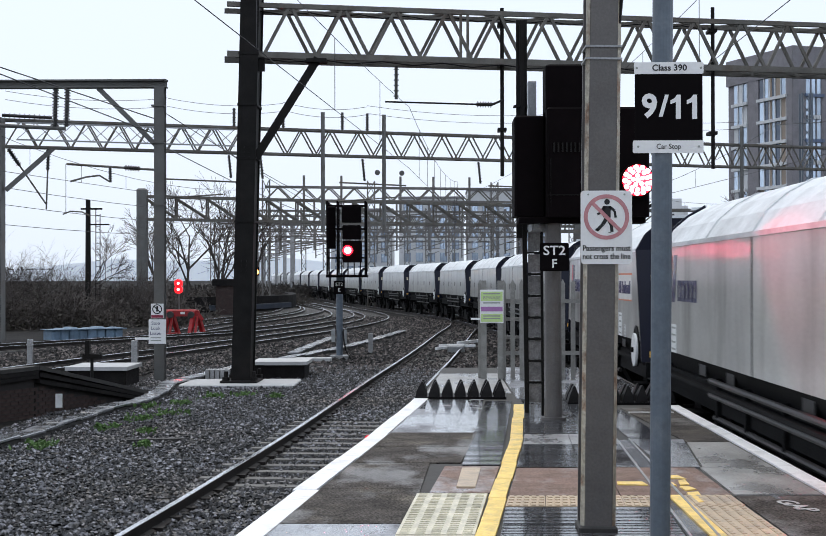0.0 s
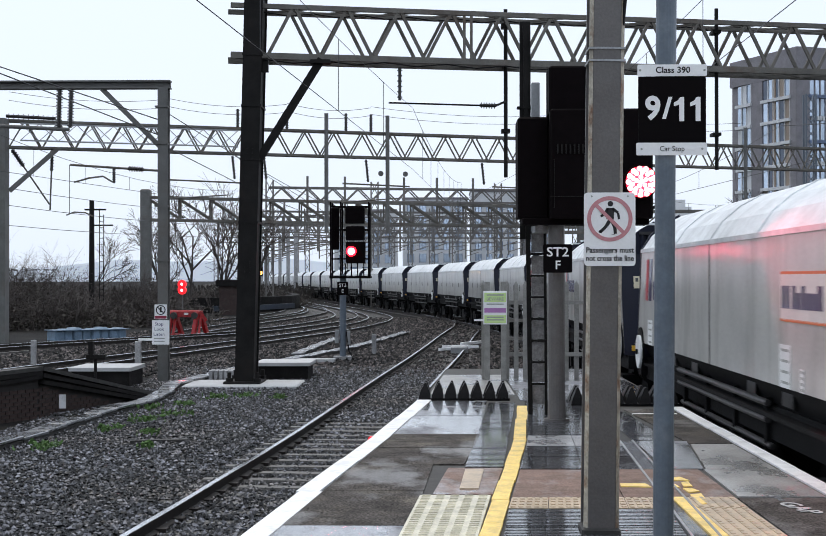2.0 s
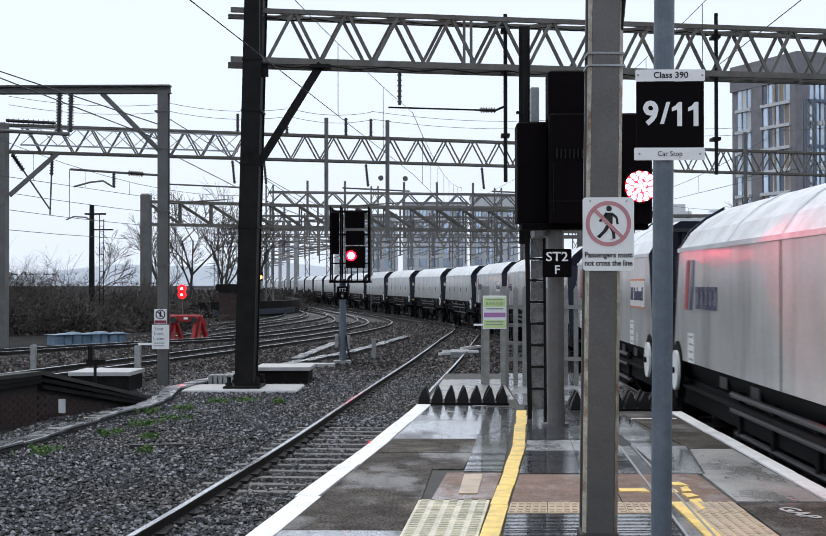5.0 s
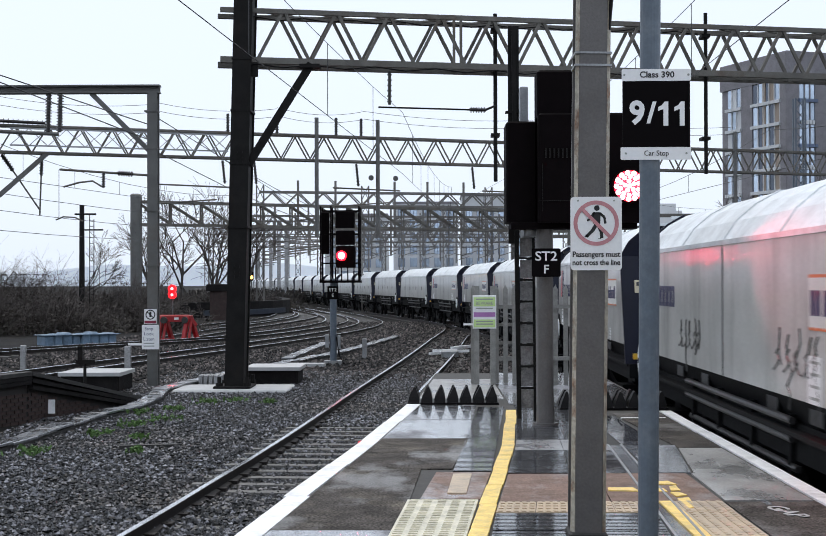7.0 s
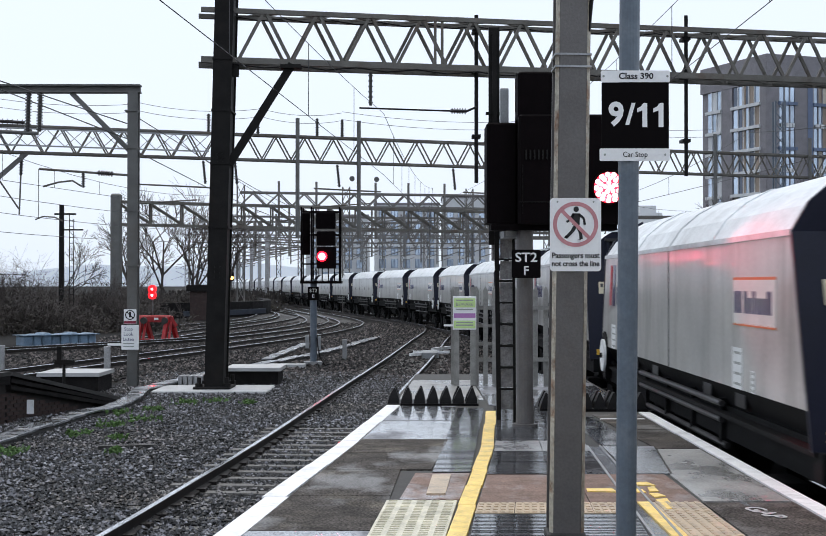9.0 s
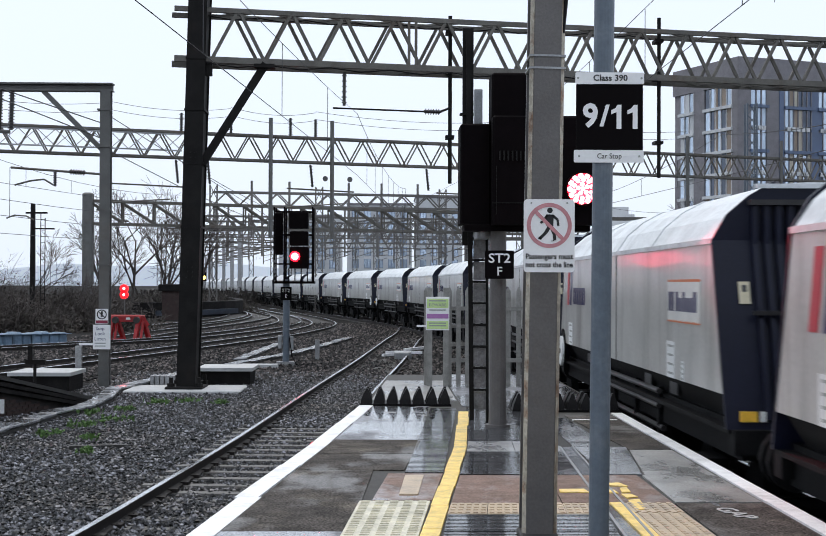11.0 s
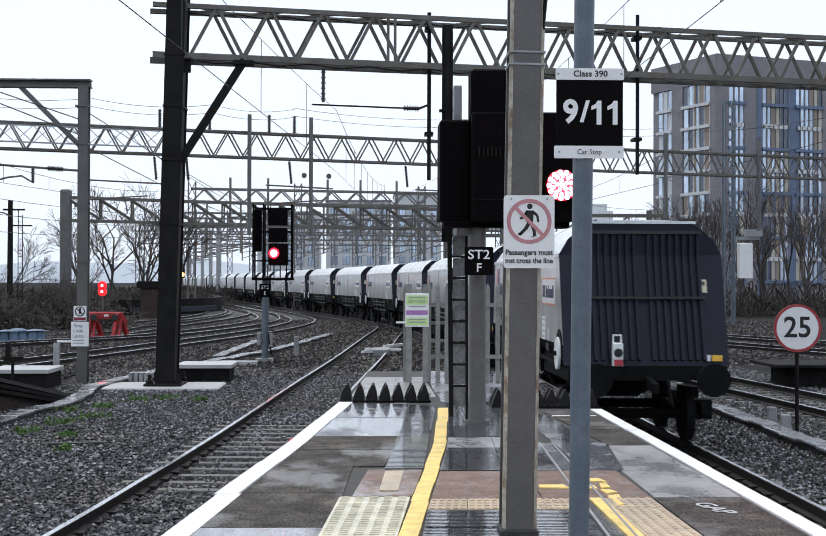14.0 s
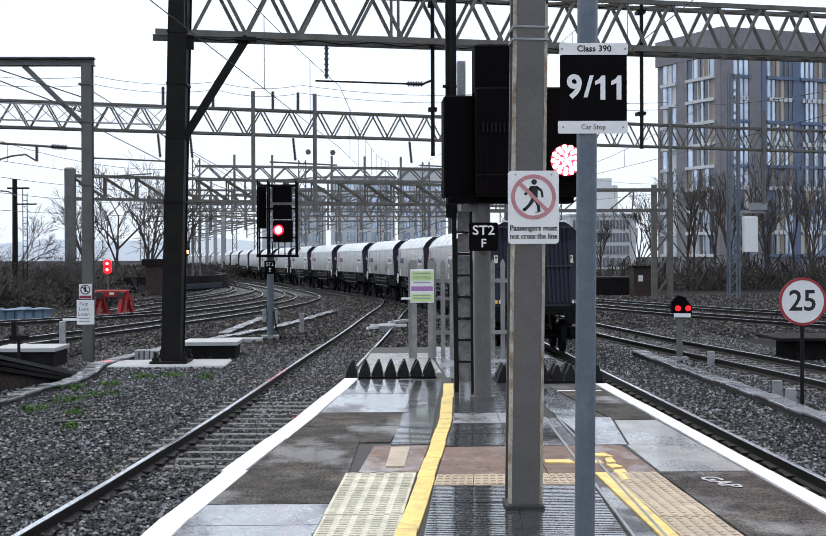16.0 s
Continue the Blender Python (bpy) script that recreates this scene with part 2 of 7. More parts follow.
EARTH = mat("dark earth bank", (0.03, 0.026, 0.021), 0.85, 0, 0.4, 1.2, 0.5)
MOSS = mat("green moss weeds", (0.075, 0.15, 0.035), 0.7, 0, 0.35, 6, 0.0, island=0.45)
# distance haze is put into the pale blue colour, with a faint glow
HILL_HAZE = mat("far hill with haze in its colour", (0.78, 0.83, 0.9), 0.9, 0, 0.1, 0.02, 0, emit=(0.6, 0.66, 0.75), strength=0.3)
BLD_BRICK = mat("grey brown facade brick", (0.22, 0.21, 0.225), 0.75, 0, 0.18, 0.6, 0.1, 8)
BLD_LIGHT = mat("pale facade panel", (0.6, 0.61, 0.62), 0.6, 0, 0.06, 0.3, 0)
BLD_BLUE = mat("blue facade panel", (0.11, 0.15, 0.24), 0.5, 0, 0.15, 0.4, 0)
BLD_GLASS = mat("window glass", (0.42, 0.5, 0.6), 0.15, 0.6, 0.2, 0.5, 0, island=0.5, spec=0.8)
BLD_TAN = mat("tan facade panel", (0.3, 0.24, 0.19), 0.6, 0, 0.12, 0.4, 0)
WIRE = mat("dark wire", (0.05, 0.05, 0.052), 0.5, 0.4, 0.1, 3, 0)
WIRE_PALE = mat("bright wire", (0.25, 0.26, 0.28), 0.5, 0.4, 0.1, 3, 0)
INSULATOR = mat("brown insulator glaze", (0.014, 0.011, 0.011), 0.3, 0, 0.2, 8, 0)
STEEL_FAR = mat("old pale grey steel", (0.16, 0.15, 0.14), 0.6, 0.0, 0.25, 0.8, second=(0.07, 0.052, 0.042), amount=0.6)
GALV = mat("galvanised steel", (0.3, 0.31, 0.32), 0.5, 0.5, 0.2, 6, second=(0.2, 0.2, 0.19), amount=0.5)
LADDER_GUARD = mat("stained guard plate", (0.2, 0.195, 0.195), 0.4, 0.4, 0.35, 12, 0.2, second=(0.1, 0.09, 0.085), amount=0.7)
FENCE = mat("grey fence paint", (0.24, 0.235, 0.22), 0.6, 0.1, 0.2, 8)
RUBBER = mat("black rubber", (0.004, 0.0033, 0.0037), 0.45, 0, 0.3, 10, spec=0.15)
BLUE_TARP = mat("pale blue sheeting", (0.13, 0.2, 0.28), 0.5, 0, 0.4, 2, 0.1)
LIME_INK = mat("pale green sign band", (0.55, 0.72, 0.3), 0.5, 0, 0.08, 6, 0)
PURPLE_INK = mat("purple sign band", (0.4, 0.18, 0.42), 0.5, 0, 0.08, 6, 0)
GREY_INK = mat("grey sign lettering", (0.3, 0.32, 0.3), 0.5, 0, 0.08, 6, 0)
CREAM_PLATE = mat("cream warning plate", (0.62, 0.56, 0.4), 0.5, 0, 0.08, 6, 0)
WHITE_WAGON_INK = mat("white wagon lettering", (0.75, 0.77, 0.77), 0.4, 0, 0.1, 6, 0)


# ---- mesh tools ----
class Geo:
    """Verts and faces of one mesh, gathered piece by piece."""

    def __init__(self):
        self.v, self.f = [], []

    def add(self, verts, faces):
        k = len(self.v)
        self.v += [tuple(p) for p in verts]
        self.f += [tuple(i + k for i in q) for q in faces]
        return self

    def box(self, x0, x1, y0, y1, z0, z1):
        return self.add([(x0, y0, z0), (x1, y0, z0), (x1, y1, z0), (x0, y1, z0), (x0, y0, z1), (x1, y0, z1), (x1, y1, z1), (x0, y1, z1)],
                        [(0, 3, 2, 1), (4, 5, 6, 7), (0, 1, 5, 4), (1, 2, 6, 5), (2, 3, 7, 6), (3, 0, 4, 7)])

    def bevel_box(self, x0, x1, y0, y1, z0, z1, b):
        """A box with chamfered upright edges and top."""
        def ring(e, z):
            return [(x0 + b - e, y0 - e + 0.0 + e, z), (x1 - b + e, y0, z), (x1, y0 + b, z), (x1, y1 - b, z), (x1 - b, y1, z), (x0 + b, y1, z), (x0, y1 - b, z), (x0, y0 + b, z)]
        low, high = ring(0, z0), ring(0, z1 - b)
        cx, cy = (x0 + x1) / 2, (y0 + y1) / 2
        sx, sy = 1 - 2 * b / (x1 - x0), 1 - 2 * b / (y1 - y0)
        top = [(cx + (p[0] - cx) * sx, cy + (p[1] - cy) * sy, z1) for p in high]
        k = [(i, (i + 1) % 8, (i + 1) % 8 + 8, i + 8) for i in range(8)] + [(i + 8, (i + 1) % 8 + 8, (i + 1) % 8 + 16, i + 16) for i in range(8)]
        return self.add(low + high + top, k + [tuple(range(7, -1, -1)), tuple(range(16, 24))])

    def bar(self, a, b, w, h=None, up=(0, 0, 1)):
        """A square bar from a to b, w wide and h high."""
        a, b = Vector(a), Vector(b)
        h = h or w
        d = (b - a).normalized()
        u = Vector(up)
        if abs(d.dot(u)) > 0.98:
            u = Vector((0, 1, 0))
        s = d.cross(u).normalized()
        u = s.cross(d)
        s, u = s * w / 2, u * h / 2
        return self.add([a - s - u, a + s - u, a + s + u, a - s + u, b - s - u, b + s - u, b + s + u, b - s + u],
                        [(0, 1, 2, 3), (7, 6, 5, 4), (4, 5, 1, 0), (5, 6, 2, 1), (6, 7, 3, 2), (7, 4, 0, 3)])

    def rod(self, a, b, r, n=8, r2=None, caps=True):
        a, b = Vector(a), Vector(b)
        r2 = r if r2 is None else r2
        d = (b - a).normalized()
        u = Vector((0, 0, 1)) if abs(d.z) < 0.95 else Vector((0, 1, 0))
        s = d.cross(u).normalized()
        u = s.cross(d)
        ring = [(math.cos(2 * math.pi * i / n), math.sin(2 * math.pi * i / n)) for i in range(n)]
        v = [a + s * c * r + u * q * r for c, q in ring] + [b + s * c * r2 + u * q * r2 for c, q in ring]
        f = [((i + 1) % n, i, i + n, (i + 1) % n + n) for i in range(n)]
        if caps:
            f += [tuple(range(n)), tuple(range(2 * n - 1, n - 1, -1))]
        return self.add(v, f)

    def tube(self, pts, r, n=6):
        """One unbroken round tube through the points."""
        p = [Vector(q) for q in pts]
        v, f = [], []
        for i, q in enumerate(p):
            d = (p[min(i + 1, len(p) - 1)] - p[max(i - 1, 0)]).normalized()
            u = Vector((0, 0, 1)) if abs(d.z) < 0.9 else Vector((0, 1, 0))
            e = d.cross(u).normalized()
            u = e.cross(d)
            v += [q + e * r * math.cos(2 * math.pi * j / n) + u * r * math.sin(2 * math.pi * j / n) for j in range(n)]
        for i in range(len(p) - 1):
            f += [(i * n + (j + 1) % n, i * n + j, (i + 1) * n + j, (i + 1) * n + (j + 1) % n) for j in range(n)]
        f += [tuple(range(n)), tuple(range(len(p) * n - 1, (len(p) - 1) * n - 1, -1))]
        return self.add(v, f)

    def prism(self, ring, a, b):
        """A closed 2D ring of (u, w), drawn between two frames a and b: functions from (u, w) to a point."""
        n = len(ring)
        v = [a(*p) for p in ring] + [b(*p) for p in ring]
        f = [(i, (i + 1) % n, (i + 1) % n + n, i + n) for i in range(n)]
        return self.add(v, f + [tuple(range(n - 1, -1, -1)), tuple(range(n, 2 * n))])

    def sweep(self, ring, path, z=0.0):
        """A 2D ring of (side, height), swept along a plan path of (x, y)."""
        n, rows_ = len(ring), []
        for i, p in enumerate(path):
            q0, q1 = Vector(path[max(i - 1, 0)]), Vector(path[min(i + 1, len(path) - 1)])
            d = (q1 - q0).normalized()
            s = Vector((d.y, -d.x))
            rows_ += [(p[0] + s.x * u, p[1] + s.y * u, z + w) for u, w in ring]
        f = []
        for i in range(len(path) - 1):
            for j in range(n):
                f.append((i * n + j, i * n + (j + 1) % n, (i + 1) * n + (j + 1) % n, (i + 1) * n + j))
        f += [tuple(range(n - 1, -1, -1)), tuple(range((len(path) - 1) * n, len(path) * n))]
        return self.add(rows_, f)

    def poly(self, pts, z0, z1):
        n = len(pts)
        return self.add([(x, y, z0) for x, y in pts] + [(x, y, z1) for x, y in pts],
                        [(i, (i + 1) % n, (i + 1) % n + n, i + n) for i in range(n)] + [tuple(range(n - 1, -1, -1)), tuple(range(n, 2 * n))])

    def mesh(self, name, material, smooth=False):
        me = bpy.data.meshes.new(name)
        me.from_pydata(self.v, [], self.f)
        me.update()
        bm = bmesh.new()
        bm.from_mesh(me)
        bmesh.ops.recalc_face_normals(bm, faces=bm.faces[:])
        bm.to_mesh(me)
        bm.free()
        for m in material if isinstance(material, (list, tuple)) else [material]:
            me.materials.append(m)
        if smooth:
            for p in me.polygons:
                p.use_smooth = True
        return me


def thing(name, label, category, group="", kind="", at=None):
    ob = tagged(new(name), label, category, group, kind)
    if at is not None:
        ob.matrix_world = at
    return ob


def part(name, geo, material, parent=None, label="", smooth=False):
    ob = new(name, geo.mesh(name, material, smooth))
    if parent is not None:
        ob.parent = parent
    return tagged(ob, label)


def solo(name, geo, material, label, category, group="", kind="", smooth=False):
    return tagged(new(name, geo.mesh(name, material, smooth)), label, category, group, kind)


def text_mesh(name, body, size, material, parent, m, depth=0.001, label="", bold=0.0, width=None):
    """Raised lettering with the built-in font, as a mesh; m puts its centre and its plane (x right, y up)."""
    cu = bpy.data.curves.new(name, "FONT")
    cu.body, cu.size, cu.extrude, cu.offset = body, size, depth, bold
    cu.align_x, cu.align_y = "CENTER", "CENTER"
    cu.resolution_u = 3
    tmp = bpy.data.objects.new(name, cu)
    me = bpy.data.meshes.new_from_object(tmp)
    bpy.data.objects.remove(tmp)
    bpy.data.curves.remove(cu)
    if width:
        xs = [v.co.x for v in me.vertices]
        k = width / (max(xs) - min(xs))
        for v in me.vertices:
            v.co.x *= k
    me.materials.append(material)
    ob = new(name, me)
    ob.parent = parent
    ob.matrix_basis = m
    return tagged(ob, label)


def facing(x, y, z):
    """A plane that faces towards -y, x to the right and y up."""
    return pose(x, y, z, 90, 0, 0)


def spline(pts, step=2.0):
    """A smooth plan curve through the points."""
    out = []
    p = [Vector(q) for q in pts]
    p = [p[0] * 2 - p[1]] + p + [p[-1] * 2 - p[-2]]
    for i in range(1, len(p) - 2):
        k = max(1, int((p[i + 1] - p[i]).length / step))
        for j in range(k):
            t = j / k
            out.append(tuple(0.5 * (2 * p[i] + (p[i + 1] - p[i - 1]) * t + (2 * p[i - 1] - 5 * p[i] + 4 * p[i + 1] - p[i + 2]) * t * t
                                    + (3 * p[i] - p[i - 1] - 3 * p[i + 1] + p[i + 2]) * t ** 3)))
    return out + [tuple(p[-2])]


# ---- ground and tracks ----
RAIL = -0.915      # rail head
BED = -1.1         # ballast
EDGE = 2.87        # platform edge beside the goods line
LINE = 4.24        # centre of the goods line where it is straight
BEND0, BEND1, RADIUS = 44.0, 97.4, 305.0


def goods(s):
    """Centre of the goods line at s metres along it."""
    if s <= BEND0:
        return Vector((LINE, s))
    a1 = math.asin((BEND1 - BEND0) / RADIUS)
    a = (s - BEND0) / RADIUS
    if a <= a1:
        return Vector((LINE - RADIUS * (1 - math.cos(a)), BEND0 + RADIUS * math.sin(a)))
    rest = s - BEND0 - RADIUS * a1
    return Vector((LINE - RADIUS * (1 - math.cos(a1)) - rest * math.sin(a1), BEND1 + rest * math.cos(a1)))


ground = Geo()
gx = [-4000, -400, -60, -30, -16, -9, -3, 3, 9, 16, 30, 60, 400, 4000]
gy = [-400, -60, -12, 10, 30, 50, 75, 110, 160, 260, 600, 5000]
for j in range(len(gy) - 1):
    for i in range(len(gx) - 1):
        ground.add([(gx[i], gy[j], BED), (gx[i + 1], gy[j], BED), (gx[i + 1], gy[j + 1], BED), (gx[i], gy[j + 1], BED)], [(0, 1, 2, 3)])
solo("ground", ground, BALLAST, "stone ballast bed with dirt and weeds, darkened between the stones", "ballast ground", kind="structure")

RAIL_RING = [(-0.07, -0.16), (0.07, -0.16), (0.07, -0.14), (0.012, -0.12), (0.012, -0.045), (0.035, -0.035), (0.035, -0.004), (-0.035, -0.004), (-0.035, -0.035), (-0.012, -0.045), (-0.012, -0.12), (-0.07, -0.14)]
HEAD_RING = [(-0.034, -0.006), (0.034, -0.006), (0.03, 0.0), (-0.03, 0.0)]


def offset_path(path, d):
    out = []
    for i, p in enumerate(path):
        q0, q1 = Vector(path[max(i - 1, 0)]), Vector(path[min(i + 1, len(path) - 1)])
        t = (q1 - q0).normalized()
        out.append((p[0] + t.y * d, p[1] - t.x * d))
    return out


def along(path, step, start=0.0):
    """Points and headings every so many metres along a plan path."""
    d, out = start, []
    for a, b in zip(path, path[1:]):
        a, b = Vector(a), Vector(b)
        n = (b - a).length
        while d <= n:
            out.append((a + (b - a) * (d / n), (b - a).normalized()))
            d += step
        d -= n
    return out


SLEEPER_GEO = Geo().add([(-1.25, -0.13, -0.08), (1.25, -0.13, -0.08), (1.25, 0.13, -0.08), (-1.25, 0.13, -0.08), (-1.23, -0.1, 0.05), (1.23, -0.1, 0.05), (1.23, 0.1, 0.05), (-1.23, 0.1, 0.05)],
                        [(0, 3, 2, 1), (4, 5, 6, 7), (0, 1, 5, 4), (1, 2, 6, 5), (2, 3, 7, 6), (3, 0, 4, 7)])
SLEEPER_MESH = SLEEPER_GEO.mesh("sleeper", SLEEPER)
CHAIR = Geo()
for side in (-0.78, 0.78):
    CHAIR.box(side - 0.16, side - 0.04, -0.07, 0.07, 0, 0.05).box(side + 0.04, side + 0.16, -0.07, 0.07, 0, 0.05)
CHAIR_MESH = CHAIR.mesh("rail_fastening", RAIL_SIDE)


def track(name, path, label, near=0.0, far=0.0):
    """Two rails on sleepers; those between near and far along y are single pieces, the rest one mesh."""
    ob = thing(name, label, "railway track", "running lines", "structure")
    for d in (-0.753, 0.753):
        side = offset_path(path, d)
        rail = part("rail", Geo().sweep(RAIL_RING, side, RAIL), RAIL_SIDE, ob, "rust-brown steel rail")
        part("rail_head", Geo().sweep(HEAD_RING, side, RAIL + 0.001), RAIL_TOP, rail, "polished bright rail head")
    rest = Geo()
    for p, t in along(path, 0.66):
        m = Matrix.Translation((p.x, p.y, RAIL - 0.21)) @ Matrix.Rotation(math.atan2(-t.x, t.y), 4, "Z")
        if near < p.y < far:
            s = new("sleeper", SLEEPER_MESH)
            s.parent, s.matrix_basis = ob, m
            c = new("rail_fastening", CHAIR_MESH)
            c.parent = s
            c.matrix_basis = pose(0, 0, 0.045)
        elif p.y > -12 and p.y < 130:
            rest.add([m @ Vector(v) for v in SLEEPER_GEO.v], SLEEPER_GEO.f)
    if rest.v:
        tagged(part("far_sleepers", rest, SLEEPER, ob), kind="stuff")
    return ob


GOODS = [tuple(goods(s)) for s in range(-60, 360, 3)]
track("goods_track", GOODS, "goods line track on concrete sleepers beside the platform", 16, 45)
BAY = spline([(-5.6, -40), (-4.6, -10), (-3.6, 1), (-2.44, 12.5), (-1.98, 18.1), (-1.61, 23.1), (-0.95, 34.2), (-0.45, 42), (-0.05, 48.7), (0.4, 57), (0.75, 63.6), (1.07, 68.8), (1.42, 76), (1.45, 84), (0.8, 92), (-0.2, 98)])
track("bay_track", BAY, "platform track with rusty rails curving to join the goods line", 8, 50)
T_A = spline([(-15.5, 16), (-13.6, 27), (-12.3, 34), (-10.7, 42), (-8.9, 50.5), (-6.8, 61), (-5.1, 71), (-4.0, 82), (-4.0, 92), (-5.4, 104), (-8.4, 122), (-13, 148)])
T_X = spline([(-26, 34.5), (-19.5, 44.8), (-15.2, 54.8), (-10.2, 64), (-8.0, 73), (-6.6, 84), (-6.4, 95), (-8.0, 110), (-11.6, 130), (-15.5, 152)])
T_B = spline([(-11.85, 66.5), (-11.2, 77), (-9.8, 92), (-9.4, 106), (-11.0, 122), (-14.6, 140), (-19, 162)])
T_C = spline([(-13.4, 84), (-11.8, 96), (-11.6, 110), (-13.2, 126), (-17, 146)])
track("approach_track", T_A, "approach track curving away towards the junction")
track("approach_track", T_X, "crossover track between the approach lines")
track("approach_track", T_B, "siding track ending at the red buffer stop")
track("approach_track", T_C, "far approach track curving towards the junction")
T_R = spline([(10.5, 8), (10.1, 20), (9.35, 31), (8.4, 41), (7.7, 51), (6.6, 66), (4.6, 84), (1.2, 104), (-8, 158), (-20, 230)])
T_S = spline([(30, 10), (22, 33), (17.2, 49), (13.9, 60), (11.2, 72), (8.2, 88), (4.6, 108), (-4.6, 162), (-16, 232)])
T_T = spline([(36, 16), (26, 40), (20.6, 54), (16.4, 67), (13.2, 80), (9.8, 96), (6.4, 114), (0, 160), (-11, 230)])
track("relief_track", T_R, "track on wet ballast beyond the speed sign")
track("relief_track", T_S, "track running in from beside the flats")
track("relief_track", T_T, "far track running in below the flats")


def scatter_stones(name, count, region, label, material, size=(0.028, 0.062), seed=1):
    """Loose ballast stones, each a crushed six-sided lump."""
    rng = random.Random(seed)
    v, f = [], []
    for _ in range(count):
        x, y, z = region(rng)
        s = rng.uniform(*size)
        k = len(v)
        a = rng.uniform(0, 6.28)
        ca, sa = math.cos(a), math.sin(a)
        for dx, dy, dz in ((1, 0, 0.1), (0.1, 0.8, 0), (-0.9, 0.1, 0.15), (0, -0.75, 0.05), (0.15, 0.1, 0.8), (0, 0, -0.5)):
            dx, dy, dz = dx * rng.uniform(0.7, 1.2), dy * rng.uniform(0.7, 1.2), dz * rng.uniform(0.6, 1.2)
            v.append((x + s * (dx * ca - dy * sa), y + s * (dx * sa + dy * ca), z + s * dz))
        f += [(k, k + 1, k + 4), (k + 1, k + 2, k + 4), (k + 2, k + 3, k + 4), (k + 3, k, k + 4), (k + 1, k, k + 5), (k + 2, k + 1, k + 5), (k + 3, k + 2, k + 5), (k, k + 3, k + 5)]
    me = bpy.data.meshes.new(name)
    me.from_pydata(v, [], f)
    me.materials.append(material)
    return tagged(new(name, me), label, "ballast", kind="stuff")


def bay_x(y):
    for (ax, ay), (bx, by_) in zip(BAY, BAY[1:]):
        if ay <= y <= by_:
            return ax + (bx - ax) * (y - ay) / (by_ - ay)
    return 0.0


def left_bank(rng):
    y = 9 + 33 * rng.random() ** 1.4
    x = rng.uniform(-7.6, -0.9 + 0.03 * y)
    four_foot = abs(x - bay_x(y)) < 1.3
    return x, y, BED + (rng.uniform(-0.035, 0.016) if four_foot and (17.3 < y < 26 or y < 9.6) else rng.uniform(-0.01, 0.05) if four_foot else rng.uniform(-0.02, 0.055))


def left_far(rng):
    y = rng.uniform(38, 95)
    return rng.uniform(-15, 3.0), y, BED + rng.uniform(0.0, 0.04)


def right_bank(rng):
    y = 13 + 39 * rng.random() ** 1.2
    return rng.uniform(5.1, 11.5), y, BED + rng.uniform(0.0, 0.03)


def right_far(rng):
    y = rng.uniform(45, 95)
    return rng.uniform(3, 8 + 0.2 * y), y, BED + rng.uniform(0.0, 0.04)


scatter_stones("ballast_stones", 125000, left_bank, "loose grey and brown ballast stones", STONE, (0.02, 0.046), seed=2)
scatter_stones("ballast_stones", 26000, left_far, "loose ballast stones between the tracks", STONE_BROWN, (0.05, 0.1), seed=3)
scatter_stones("ballast_stones", 46000, right_bank, "loose wet ballast stones beside the goods line", STONE, (0.02, 0.045), seed=4)
scatter_stones("ballast_stones", 12000, right_far, "loose ballast stones under the far tracks", STONE_BROWN, (0.05, 0.1), seed=6)

# ---- platform ----
LEFT_EDGE = [(-1.75, -10), (-1.64, 0), (-1.46, 5), (-1.29, 8.2), (-1.13, 9.9), (-0.97, 11.4), (-0.7, 14), (-0.34, 18.1), (0.0, 24.6)]


def left_x(y):
    for a, b in zip(LEFT_EDGE, LEFT_EDGE[1:]):
        if y <= b[1]:
            return a[0] + (b[0] - a[0]) * (y - a[1]) / (b[1] - a[1])
    return LEFT_EDGE[-1][0]


body = Geo().poly([(x + 0.05, y) for x, y in LEFT_EDGE] + [(EDGE - 0.05, 24.6), (EDGE - 0.05, -10)], BED - 0.05, -0.012)
platform = solo("platform", body, PIT_DARK, "station platform end with wet patched paving", "platform", kind="structure")


def edge_band(side, y0, y1, x_of, w, z, material, name, label, step=0.9, jitter=0.0):
    rng = random.Random(5)
    y = y0
    while y < y1 - 0.01:
        e = min(y + step, y1)
        g = Geo()
        a, b = x_of(y), x_of(e)
        j = rng.uniform(-jitter, jitter)
        g.add([(a + j, y + 0.004, z - 0.1), (a + w + j, y + 0.004, z - 0.1), (b + w + j, e - 0.004, z - 0.1), (b + j, e - 0.004, z - 0.1),
               (a + j, y + 0.004, z), (a + w + j, y + 0.004, z), (b + w + j, e - 0.004, z), (b + j, e - 0.004, z)],
              [(0, 3, 2, 1), (4, 5, 6, 7), (0, 1, 5, 4), (1, 2, 6, 5), (2, 3, 7, 6), (3, 0, 4, 7)])
        part(name, g, material, platform, label)
        y = e


edge_band(-1, -10, 18.2, left_x, 0.17, 0.004, WHITE_PAINT, "edge_stone", "white-painted edge coping", 1.85, 0.016)
edge_band(1, -10, 17.2, lambda y: EDGE - 0.14, 0.14, 0.004, WHITE_PAINT, "edge_stone", "white-painted edge coping", 1.55, 0.008)


